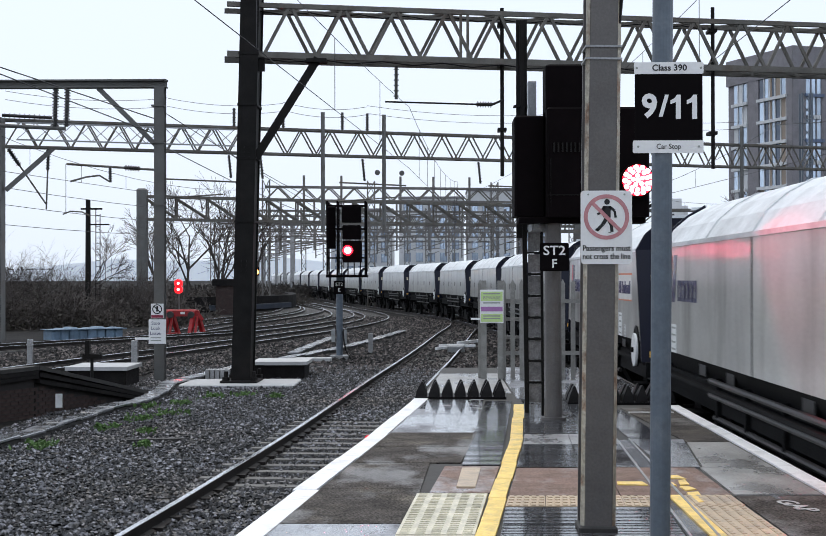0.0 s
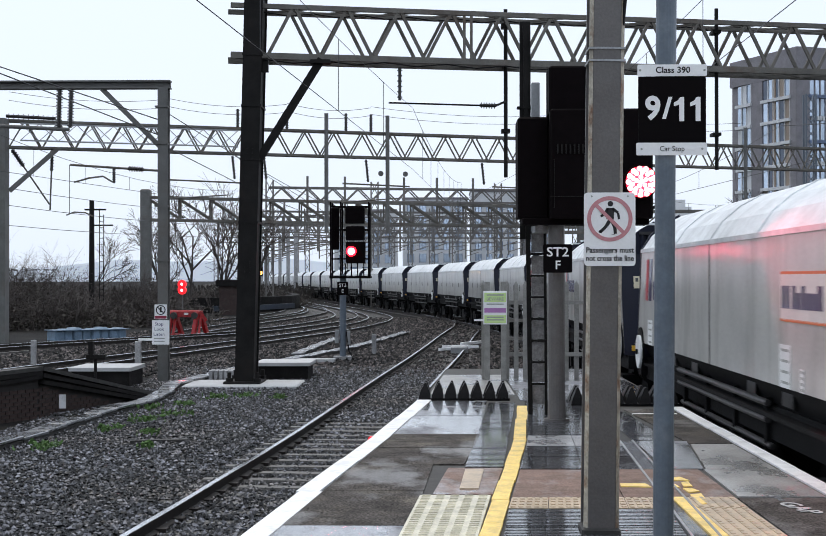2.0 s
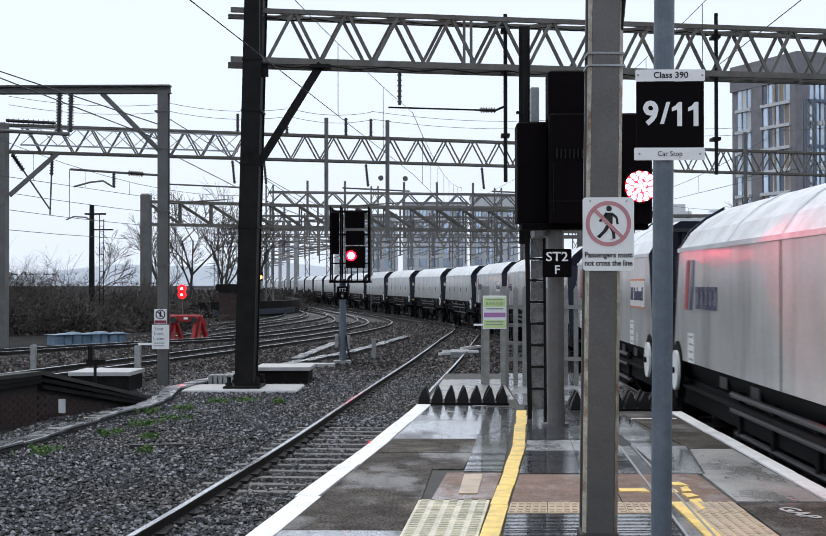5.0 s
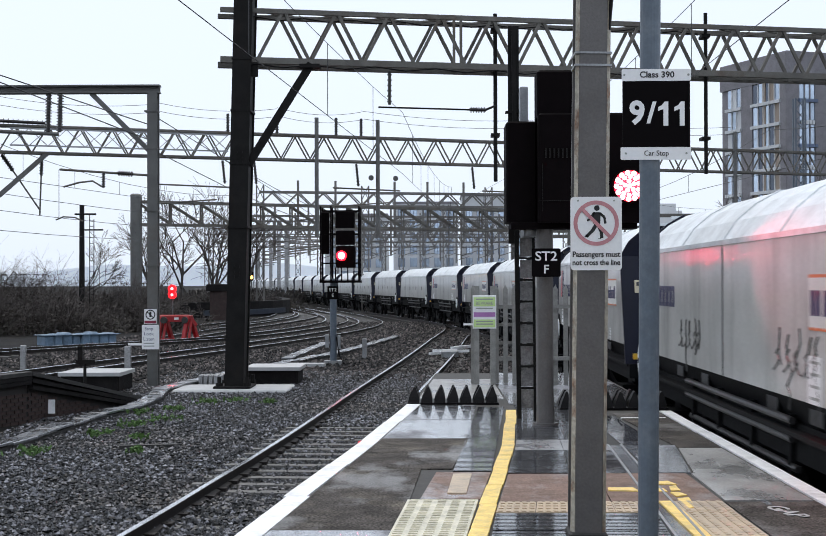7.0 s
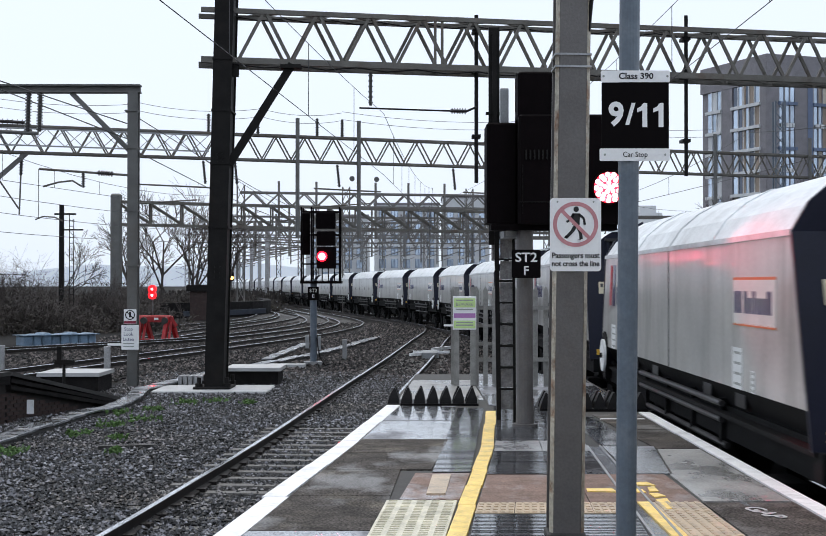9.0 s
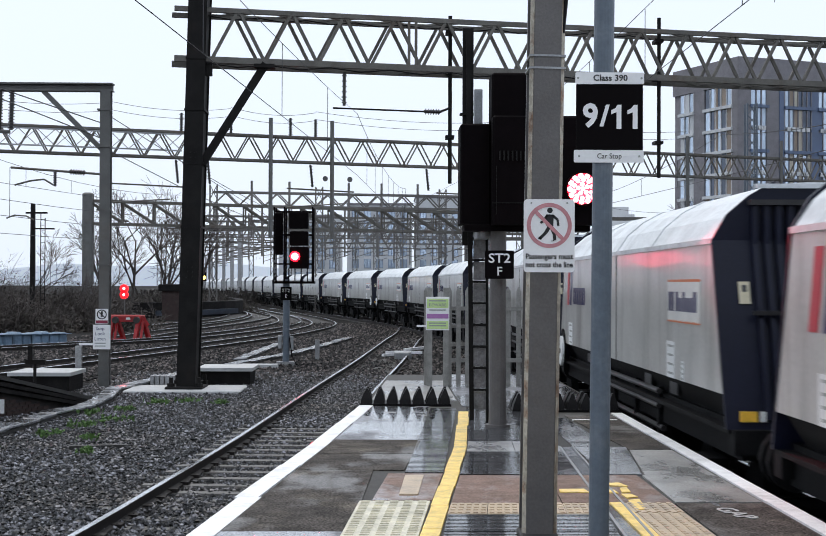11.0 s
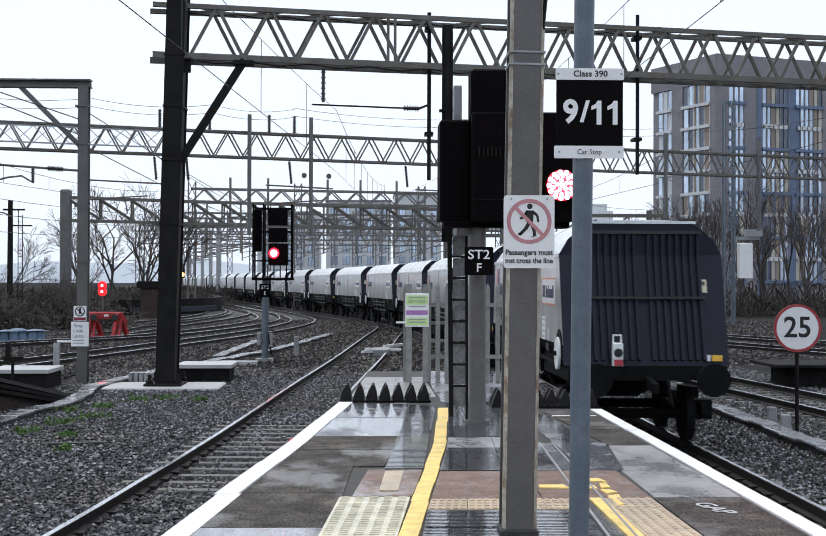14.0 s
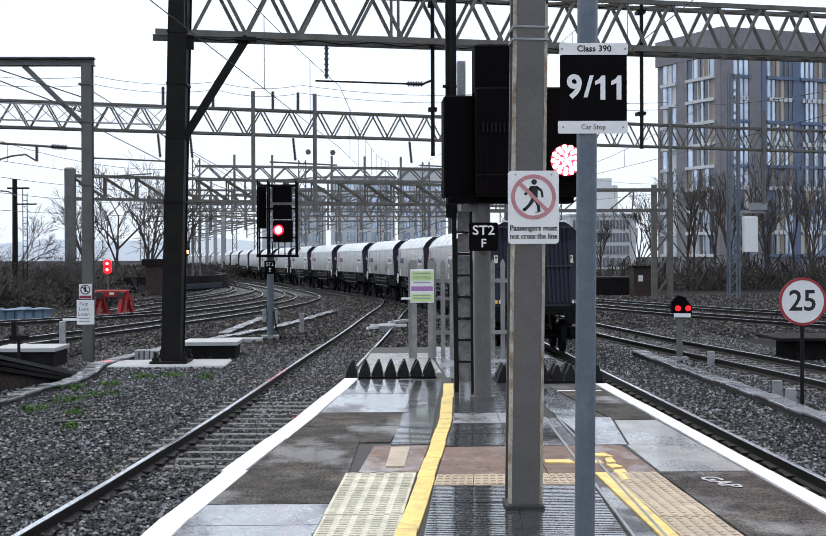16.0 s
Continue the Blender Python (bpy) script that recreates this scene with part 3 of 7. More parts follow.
def yel_x(y):
    """Left side of the long yellow line."""
    pts = [(-0.75, -10), (-0.1, 4), (0.12, 7.9), (0.24, 9.1), (0.65, 13.5), (0.89, 17.3)]
    for a, b in zip(pts, pts[1:]):
        if y <= b[1]:
            return a[0] + (b[0] - a[0]) * (y - a[1]) / (b[1] - a[1])
    return pts[-1][0]


edge_band(0, -10, 17.3, yel_x, 0.12, 0.008, YELLOW_PAINT, "yellow_line", "yellow painted safety line", 0.95, 0.006)


def pave(quad, nx, ny, material, name="paving_slab", gap=0.008, z=0.0, top=None, label=""):
    """Slabs over a four-cornered patch (near-left, near-right, far-right, far-left), each its own piece."""
    a, b, c, d = [Vector(p) for p in quad]
    rng = random.Random(len(platform.children))

    def at(u, v):
        return (a * (1 - u) + b * u) * (1 - v) + (d * (1 - u) + c * u) * v
    for i in range(nx):
        for j in range(ny):
            u0, u1, v0, v1 = i / nx, (i + 1) / nx, j / ny, (j + 1) / ny
            q = [at(u0, v0), at(u1, v0), at(u1, v1), at(u0, v1)]
            m = sum(q, Vector((0, 0))) / 4
            q = [p + (m - p).normalized() * gap for p in q]
            zz = z + rng.uniform(-0.003, 0.003)
            g = Geo().add([(p.x, p.y, zz - 0.05) for p in q] + [(p.x, p.y, zz) for p in q],
                          [(0, 3, 2, 1), (4, 5, 6, 7), (0, 1, 5, 4), (1, 2, 6, 5), (2, 3, 7, 6), (3, 0, 4, 7)])
            if top:
                top(g, q, zz)
            part(name, g, material, platform, label)


def blisters(rows_, cols, r=0.016, h=0.006, dash=2.2):
    def f(g, q, zz):
        for i in range(cols):
            for j in range(rows_):
                u, v = (i + 0.5) / cols, (j + 0.5) / rows_
                p = (q[0] * (1 - u) + q[1] * u) * (1 - v) + (q[3] * (1 - u) + q[2] * u) * v
                g.box(p.x - r, p.x + r, p.y - r * dash, p.y + r * dash, zz - 0.004, zz + h)
    return f


def ribs(n, w=0.02, h=0.004):
    """Cross ribs, as on grooved paving."""
    def f(g, q, zz):
        for j in range(n):
            v = (j + 0.5) / n
            p0, p1 = q[0] * (1 - v) + q[3] * v, q[1] * (1 - v) + q[2] * v
            g.bar((p0.x, p0.y, zz + h / 2 - 0.002), (p1.x, p1.y, zz + h / 2 - 0.002), w, h)
    return f


# paving, from the near end to the far end
W = 0.17
pave([(left_x(-10) + W, -10), (yel_x(-10), -10), (yel_x(6.9), 6.9), (left_x(6.9) + W, 6.9)], 2, 8, SLAB_WET)
pave([(left_x(6.9) + W, 6.9), (-0.42, 6.9), (-0.31, 8.25), (left_x(8.25) + W, 8.25)], 1, 1, SLAB_WET, label="wet grey slab")
pave([(left_x(8.25) + W, 8.25), (-0.31, 8.25), (-0.26, 8.95), (left_x(8.95) + W, 8.95)], 1, 1, SLAB_WET, label="wet grey slab")
pave([(left_x(8.95) + W, 8.95), (-0.22, 8.95), (-0.1, 11.9), (left_x(11.9) + W, 11.9)], 1, 2, ASPHALT_DRY, label="worn grey asphalt patch")
pave([(left_x(11.9) + W, 11.9), (0.16, 11.9), (0.36, 14.2), (left_x(14.2) + W, 14.2)], 1, 2, ASPHALT_DRY, label="worn grey asphalt patch")
pave([(left_x(14.2) + W, 14.2), (0.36, 14.2), (0.55, 18.1), (left_x(18.1) + W, 18.1)], 1, 2, SLAB_WET, label="wet pale slab")
pave([(-0.4, 6.9), (yel_x(6.9) - 0.01, 6.9), (yel_x(10.2) - 0.02, 10.2), (-0.19, 10.2)], 1, 4, TACTILE, "tactile_slab", 0.006, 0.002, blisters(12, 5, 0.03, 0.006, 0.3), "cream tactile slab")
pave([(-0.1, 10.25), (yel_x(10.25) - 0.01, 10.25), (yel_x(11.7) - 0.01, 11.7), (0.02, 11.7)], 1, 1, SLAB_PINK, label="pinkish paving slab")
pave([(0.16, 11.75), (yel_x(11.75) - 0.01, 11.75), (yel_x(17.8), 17.8), (0.56, 17.8)], 1, 5, RIBBED, "ribbed_slab", 0.006, 0.0, ribs(14), "wet ribbed paving")
pave([(yel_x(-10) + 0.13, -10), (1.35, -10), (1.35, 6.3), (yel_x(6.3) + 0.13, 6.3)], 2, 8, RIBBED)
pave([(yel_x(6.3) + 0.13, 6.3), (1.33, 6.3), (1.5, 9.6), (yel_x(9.6) + 0.13, 9.6)], 2, 5, RIBBED, "ribbed_slab", 0.006, 0.0, ribs(12), "wet ribbed paving")
pave([(yel_x(9.6) + 0.13, 9.63), (1.5, 9.63), (1.52, 10.1), (yel_x(10.1) + 0.13, 10.1)], 4, 1, TACTILE_PINK, "tactile_slab", 0.005, 0.003, blisters(4, 5), "buff tactile slab")
pave([(yel_x(10.1) + 0.13, 10.12), (2.05, 10.12), (2.05, 11.6), (yel_x(11.6) + 0.13, 11.6)], 2, 1, SLAB_PINK, label="pinkish paving slab")
pave([(yel_x(11.6) + 0.13, 11.62), (1.62, 11.62), (1.66, 13.2), (yel_x(13.2) + 0.13, 13.2)], 2, 2, RIBBED, "ribbed_slab", 0.006, 0.0, ribs(12), "wet ribbed paving")
pave([(yel_x(13.2) + 0.13, 13.22), (1.66, 13.22), (1.68, 14.1), (yel_x(14.1) + 0.13, 14.1)], 2, 1, CONCRETE, label="worn concrete slab")
pave([(yel_x(14.1) + 0.13, 14.12), (1.68, 14.12), (1.72, 18.1), (yel_x(17.3) + 0.13, 18.1)], 2, 4, RIBBED, "ribbed_slab", 0.006, 0.0, ribs(14), "wet ribbed paving")
pave([(1.8, 11.62), (2.1, 11.62), (2.3, 13.6), (1.8, 13.6)], 1, 1, SLAB_WET, label="wet grey slab")
pave([(1.8, 13.62), (2.15, 13.62), (2.1, 16.6), (1.8, 16.6)], 1, 2, RIBBED, "ribbed_slab", 0.006, 0.0, ribs(14), "wet ribbed paving")
pave([(2.12, 11.62), (EDGE - W, 11.62), (EDGE - W, 13.4), (2.3, 13.4)], 1, 1, SLAB_PALE, label="wet pale slab")
pave([(2.07, 10.15), (EDGE - W, 10.15), (EDGE - W, 11.6), (2.09, 11.6)], 1, 1, SLAB_PALE, label="wet pale slab")
pave([(2.3, 13.42), (EDGE - W, 13.42), (EDGE - W, 16.9), (2.12, 16.9)], 1, 2, ASPHALT_DRY, label="dark asphalt patch")
pave([(2.08, 5.0), (EDGE - W, 5.0), (EDGE - W, 10.12), (2.06, 10.12)], 1, 3, ASPHALT_DRY, label="dark asphalt patch")
pave([(2.08, -10), (EDGE - W, -10), (EDGE - W, 5.0), (2.08, 5.0)], 1, 6, ASPHALT_DRY, label="dark asphalt patch")
pave([(1.71, 5.8), (2.06, 5.8), (2.04, 10.1), (1.69, 10.1)], 1, 10, TACTILE_PINK, "tactile_slab", 0.005, 0.003, blisters(5, 5, 0.014), "buff tactile slab")
pave([(1.71, -10), (2.06, -10), (2.06, 5.78), (1.71, 5.78)], 1, 24, TACTILE_PINK, "tactile_slab", 0.005, 0.003)
# right-hand yellow line and its faded corner
part("yellow_line", Geo().box(1.59, 1.69, -10, 10.1, -0.05, 0.007), YELLOW_PAINT, platform, "yellow painted safety line")
for q in ([(1.3, 10.6), (1.52, 10.57), (1.5, 10.76), (1.31, 10.74)], [(1.55, 10.6), (1.73, 10.55), (1.72, 10.7), (1.6, 10.8)], [(1.66, 10.95), (1.86, 10.9), (1.82, 11.1), (1.7, 11.05)],
          [(1.72, 9.75), (1.8, 9.8), (1.83, 10.25), (1.74, 10.2)], [(1.75, 10.3), (1.84, 10.36), (1.81, 10.5), (1.74, 10.5)], [(1.76, 10.58), (1.83, 10.6), (1.84, 10.86), (1.78, 10.8)]):
    part("yellow_line", Geo().poly(q, -0.05, 0.0092), YELLOW_PAINT, platform, "faded broken yellow corner mark")
# drain channel with two steel lips
part("drain_channel", Geo().add([(1.34, 5.5, -0.05), (1.56, 5.5, -0.05), (1.8, 13.6, -0.05), (1.66, 13.6, -0.05), (1.34, 5.5, -0.004), (1.56, 5.5, -0.004), (1.8, 13.6, -0.004), (1.66, 13.6, -0.004)],
                               [(0, 3, 2, 1), (4, 5, 6, 7), (0, 1, 5, 4), (1, 2, 6, 5), (2, 3, 7, 6), (3, 0, 4, 7)]), ASPHALT_WET, platform, "dark duct cover strip")
part("drain_lip", Geo().bar((1.35, 5.5, 0), (1.665, 13.6, 0), 0.018, 0.02), GALV, platform, "steel duct lip")
part("drain_lip", Geo().bar((1.55, 5.5, 0), (1.785, 13.6, 0), 0.018, 0.02), GALV, platform, "steel duct lip")
part("drain_channel", Geo().box(1.34, 1.58, -10, 5.5, -0.05, -0.003), ASPHALT_WET, platform, "dark duct cover strip")
# painted warning words near the edge, worn away
text_mesh("painted_warning", "GAP", 0.19, CONCRETE_WHITE, platform, pose(2.375, 9.64, 0.0045, 0, 0, -78), 0.0015, "worn white painted letters", bold=0.003, width=0.46)
for y in (9.98, 10.06, 10.15):
    part("painted_warning", Geo().poly([(2.32, y), (2.36, y - 0.01), (2.365, y + 0.03), (2.32, y + 0.035)], -0.03, 0.0045), CONCRETE, platform, "worn trace of a painted letter")
part("painted_line", Geo().box(2.15, 2.66, 16.3, 16.36, -0.03, 0.004), WHITE_PAINT, platform, "short white painted line")
# pale far end beyond the studs
pave([(-0.2, 19.0), (0.95, 19.0), (0.95, 23.0), (0.0, 23.0)], 1, 2, SLAB_PALE, label="pale concrete end slab")
pave([(0.97, 18.2), (EDGE - 0.1, 18.2), (EDGE - 0.1, 24.5), (0.97, 24.5)], 3, 4, SLAB_WET, label="wet grey end slab")
part("yellow_line", Geo().poly([(0.1, 10.5), (0.24, 10.5), (0.31, 11.55), (0.16, 11.55)], -0.04, 0.006), TACTILE_PINK, platform, "worn cream tile")
part("side_wall", Geo().poly([(x + 0.02, y) for x, y in LEFT_EDGE] + [(x + 0.06, y) for x, y in reversed(LEFT_EDGE)], BED - 0.02, -0.09), MORTAR, platform, "sooty brick platform face")
part("side_wall", Geo().box(EDGE - 0.06, EDGE - 0.02, -10, 24.6, BED - 0.02, -0.09), MORTAR, platform, "sooty brick platform face")


# ---- anti-trespass studs ----
def stud_strip(x0, x1, y0, n, label):
    ob = thing("trespass_guard", label, "trespass guard", "black stud strips", at=pose((x0 + x1) / 2, y0, 0.0))
    w = (x1 - x0) / n
    half = (x1 - x0) / 2
    part("base_mat", Geo().box(-half, half, 0, 0.66, -0.02, 0.02), RUBBER, ob)
    for i in range(n):
        cx = -half + (i + 0.5) * w
        for r in range(2):
            g = Geo()
            y = 0.17 + r * 0.33
            lean = w * (0.05 + 0.05 * ((i + r) % 2))
            b = [(cx - w * 0.47, y - 0.16, 0.02), (cx + w * 0.4, y - 0.16, 0.02), (cx + w * 0.44, y + 0.16, 0.02), (cx - w * 0.4, y + 0.16, 0.02)]
            m = [(cx - w * 0.34, y - 0.13, 0.09), (cx + w * 0.38, y - 0.13, 0.09), (cx + w * 0.4, y + 0.13, 0.09), (cx - w * 0.3, y + 0.13, 0.09)]
            t = [(cx - w * 0.05 + lean, y - 0.06, 0.21), (cx + w * 0.07 + lean, y - 0.06, 0.21), (cx + w * 0.07 + lean, y + 0.06, 0.21), (cx - w * 0.05 + lean, y + 0.06, 0.21)]
            g.add(b + m + t, [(0, 3, 2, 1), (0, 1, 5, 4), (1, 2, 6, 5), (2, 3, 7, 6), (3, 0, 4, 7), (4, 5, 9, 8), (5, 6, 10, 9), (6, 7, 11, 10), (7, 4, 8, 11), (8, 9, 10, 11)])
            part("stud", g, RUBBER, ob)


stud_strip(-0.33, 0.84, 18.2, 7, "black rubber pyramid studs across the platform end")
stud_strip(1.55, 2.87, 17.4, 8, "black rubber pyramid studs beside the goods line")


# ---- palisade fence and notice ----
fence = thing("end_fence", "grey steel palisade fence at the platform end", "fence")
for i, x in enumerate([0.62, 0.98, 1.12, 1.26, 1.42, 1.58, 1.74, 1.9, 2.06, 2.22, 2.38]):
    y = 21.9 + 0.02 * i
    part("pale", Geo().add([(x - 0.035, y, 0), (x + 0.035, y, 0), (x + 0.035, y + 0.03, 0), (x - 0.035, y + 0.03, 0), (x - 0.035, y, 1.45), (x + 0.035, y, 1.45), (x + 0.035, y + 0.03, 1.45), (x - 0.035, y + 0.03, 1.45), (x, y + 0.015, 1.52)],
                           [(0, 3, 2, 1), (0, 1, 5, 4), (1, 2, 6, 5), (2, 3, 7, 6), (3, 0, 4, 7), (4, 5, 8), (5, 6, 8), (6, 7, 8), (7, 4, 8)]), FENCE, fence)
for z in (0.35, 1.15):
    part("fence_rail", Geo().box(0.98, 2.45, 21.97, 22.01, z, z + 0.06), FENCE, fence)
part("gate_loop", Geo().bar((1.02, 22.1, 0.62), (1.3, 22.1, 0.62), 0.05).bar((1.3, 22.1, 0.62), (1.3, 22.1, 0.9), 0.05).bar((1.02, 22.1, 0.9), (1.3, 22.1, 0.9), 0.05), FENCE, fence)
notice = thing("warning_notice", "white notice with green and purple bands on grey posts", "notice board", at=pose(0.79, 21.75, 0))
part("post", Geo().box(-0.16, -0.08, 0.02, 0.08, 0, 1.5), FENCE, notice)
part("post", Geo().box(0.09, 0.17, 0.02, 0.08, 0, 1.5), FENCE, notice)
part("panel", Geo().bevel_box(-0.18, 0.18, 0.0, 0.018, 0.85, 1.36, 0.006), WHITE_SIGN, notice, "white notice panel")
part("band", Geo().box(-0.165, 0.165, -0.004, 0.002, 1.19, 1.33), LIME_INK, notice, "pale green band")
part("band", Geo().box(-0.165, 0.165, -0.004, 0.002, 1.03, 1.1), PURPLE_INK, notice, "purple band")
part("band", Geo().box(-0.165, 0.165, -0.004, 0.002, 0.87, 0.99), LIME_INK, notice, "pale green band")
for z in (1.29, 1.15, 0.95, 0.91):
    part("print_bar", Geo().box(-0.13, 0.13, -0.006, -0.001, z, z + 0.018), GREY_INK, notice)
text_mesh("notice_word", "BEWARE", 0.07, GREY_INK, notice, facing(0, -0.006, 1.235), 0.001, "grey lettering", width=0.26)
part("white_arm", Geo().box(-0.32, -0.17, 0.0, 0.03, 0.9, 0.93), WHITE_SIGN, notice)


# ---- overhead line structures ----
def truss(ob, a, b, z0, z1, bay, depth=0.9, chord=0.14, web=0.08, material=None, name="boom", low=None, flat=False, first=0.0):
    """A braced boom from a to b in plan: chords and zigzag webs on two faces, the first node set in from a."""
    material = material or STEEL_GREY
    a, b = Vector(a), Vector(b)
    d = (b - a).normalized()
    s = Vector((-d.y, d.x))
    n = max(2, int(((b - a).length - first) / bay))
    low = low or chord
    gap = d * 0.05
    for k in (0, 1):
        o = s * depth * k
        p, q = a + o, b + o
        part(name + "_top_chord", Geo().bar((p.x, p.y, z1 - chord / 2), (q.x, q.y, z1 - chord / 2), chord, chord), material, ob)
        part(name + "_low_chord", Geo().bar((p.x, p.y, z0 + low / 2), (q.x, q.y, z0 + low / 2), chord, low), material, ob)
        for i in range(n):
            u0 = p + d * (first + bay * i)
            um, u1 = u0 + d * bay / 2, u0 + d * bay
            if flat:
                part("web", Geo().bar((u0.x, u0.y, z0 + low), (u0.x, u0.y, z1 - chord), web), material, ob)
                part("web", Geo().bar((u0.x, u0.y, z1 - chord), (u1.x, u1.y, z0 + low), web), material, ob)
            else:
                part("web", Geo().bar((u0.x + gap.x, u0.y + gap.y, z0 + low), (um.x - gap.x, um.y - gap.y, z1 - chord), web), material, ob)
            if not flat:
                part("web", Geo().bar((um.x + gap.x, um.y + gap.y, z1 - chord), (u1.x - gap.x, u1.y - gap.y, z0 + low), web), material, ob)
    lace = Geo()
    for i in range(n):
        u0 = a + d * (first + bay * i)
        u1 = u0 + d * bay + s * depth
        for z in (z0 + low / 2, z1 - chord / 2):
            lace.bar((u0.x, u0.y, z), (u1.x, u1.y, z), 0.05)
            lace.bar((u0.x + s.x * depth, u0.y + s.y * depth, z), (u1.x - s.x * depth, u1.y - s.y * depth, z), 0.05)
    tagged(part("plan_bracing", lace, material, ob), kind="stuff")


def insulator(ob, a, b, r=0.06, n=6):
    """Ribbed insulator between two points."""
    a, b = Vector(a), Vector(b)
    g = Geo().rod(a, b, r * 0.6, 6)
    for i in range(n):
        p = a + (b - a) * ((i + 0.6) / (n + 0.2))
        e = (b - a).normalized() * 0.012
        g.rod(p - e, p + e, r, 8)
    part("insulator", g, INSULATOR, ob)


def h_mast(g, x, y, z0, z1, w, d, t=0.03):
    """An H-section upright."""
    a, e = w / 2, d / 2
    ring = [(-a, -e), (a, -e), (a, -e + t), (t, -e + t), (t, e - t), (a, e - t), (a, e), (-a, e), (-a, e - t), (-t, e - t), (-t, -e + t), (-a, -e + t)]
    return g.prism(ring, lambda u, v: (x + u, y + v, z0), lambda u, v: (x + u, y + v, z1))


# nearest portal, with the heavy black leg
near = thing("line_portal", "heavy grey lattice portal over the tracks on a black steel leg", "overhead line portal", "overhead line structures")
truss(near, (-5.15, 34.5), (17.2, 39.4), 6.93, 8.28, 1.32, 0.9, 0.115, 0.075, low=0.15, first=0.886)
for k in (4.9, 5.08):
    part("splice_post", Geo().bar((-5.15 + k * 0.977 + 0.92, 34.5 + k * 0.214 + 0.2, 7.08), (-5.15 + k * 0.977 + 0.92, 34.5 + k * 0.214 + 0.2, 8.17), 0.07), STEEL_GREY, near)


def leaning(g):
    """The old leg has settled a little out of plumb."""
    g.v = [((x + 4.75) * 1.04 - 4.82 + 0.0257 * (z + 0.5), y, z) for x, y, z in g.v]
    return g


part("leg", leaning(Geo().box(-4.93, -4.57, 34.55, 35.35, -1.0, 9.6)), STEEL_DARK, near, "black steel leg")
for y in (34.5, 35.35):
    part("leg_flange", leaning(Geo().box(-4.97, -4.53, y, y + 0.05, -1.0, 9.6)), STEEL_DARK, near)
for z in (7.0, 5.75, 2.9, 4.45):
    part("leg_collar", leaning(Geo().box(-4.985, -4.515, 34.475, 35.425, z, z + 0.05)), STEEL_DARK, near)
for z in (4.5, 4.62, 4.74, 1.72, 1.84, 1.96):
    for x in (-4.82, -4.7):
        part("bolt_head", leaning(Geo().rod((x, 34.5, z), (x, 34.47, z), 0.03, 6)), STEEL_DARK, near)
part("knee_brace", Geo().bar((-4.5, 34.7, 4.45), (-2.98, 34.95, 6.95), 0.16, 0.2), STEEL_DARK, near, "black diagonal knee brace")
part("knee_plate", Geo().box(-4.5, -4.25, 34.6, 34.7, 6.6, 6.95), STEEL_DARK, near)
part("knee_plate", Geo().box(-3.25, -2.75, 34.75, 35.1, 6.84, 6.93), STEEL_DARK, near)
part("foot_plate", Geo().bevel_box(-5.32, -4.42, 34.35, 35.6, -1.0, -0.94, 0.02), STEEL_DARK, near)
for x in (-5.18, -4.5):
    for y in (34.45, 35.5):
        part("anchor_bolt", Geo().rod((x, y, -0.95), (x, y, -0.72), 0.05, 8), STEEL_DARK, near)
        part("anchor_nut", Geo().rod((x, y, -0.94), (x, y, -0.86), 0.09, 6), STEEL_DARK, near)
part("footing", Geo().bevel_box(-6.25, -3.48, 33.9, 35.9, BED - 0.1, -1.0, 0.03), CONCRETE_WHITE, near, "white concrete footing")
part("leg", Geo().box(16.8, 17.2, 39.3, 40.1, BED, 8.6), STEEL_DARK, near, "black steel leg")
for x, y, zt, zb in ((1.625, 36.45, 8.45, 4.14), (7.22, 37.55, 8.65, 4.4)):
    part("drop_tube", Geo().rod((x, y, zb), (x, y, zt), 0.05, 10), STEEL_DARK, near, "dark drop tube")
    for z in (7.0, 8.0, 5.3):
        part("tube_clamp", Geo().box(x - 0.11, x + 0.11, y - 0.08, y + 0.4, z, z + 0.08), STEEL_DARK, near)
insulator(near, (-1.065, 35.6, 6.85), (-1.067, 35.6, 6.02), 0.065)
part("registration_arm", Geo().rod((-1.36, 36.0, 6.01), (1.05, 36.0, 5.93), 0.022), STEEL_DARK, near)
insulator(near, (0.95, 36.0, 5.935), (1.36, 36.0, 5.923), 0.075)
part("registration_arm", Geo().rod((1.34, 36.0, 5.92), (1.62, 36.4, 6.08), 0.03), STEEL_DARK, near)
part("earth_cable", Geo().tube([(-4.4 + 0.75 * i, 34.55 + 0.165 * i, 6.93 - (0.1 if i % 2 else 0.02)) for i in range(15)], 0.018), RUBBER, near, "black cable looped under the boom")
part("earth_cable", Geo().tube([(-4.4 + 0.6 * i, 35.0 + 0.132 * i, 8.16 - (0.1 if i % 2 else 0.02)) for i in range(20)], 0.016), RUBBER, near, "black cable looped under the boom")

# single-post bracket portal to the left
brk = thing("line_bracket", "grey steel bracket mast with a level beam and brace", "overhead line mast", "overhead line structures")
part("post", h_mast(Geo(), -7.16, 36.4, BED, 6.44, 0.26, 0.3, 0.03), MAST_GREY, brk, "grey steel post")
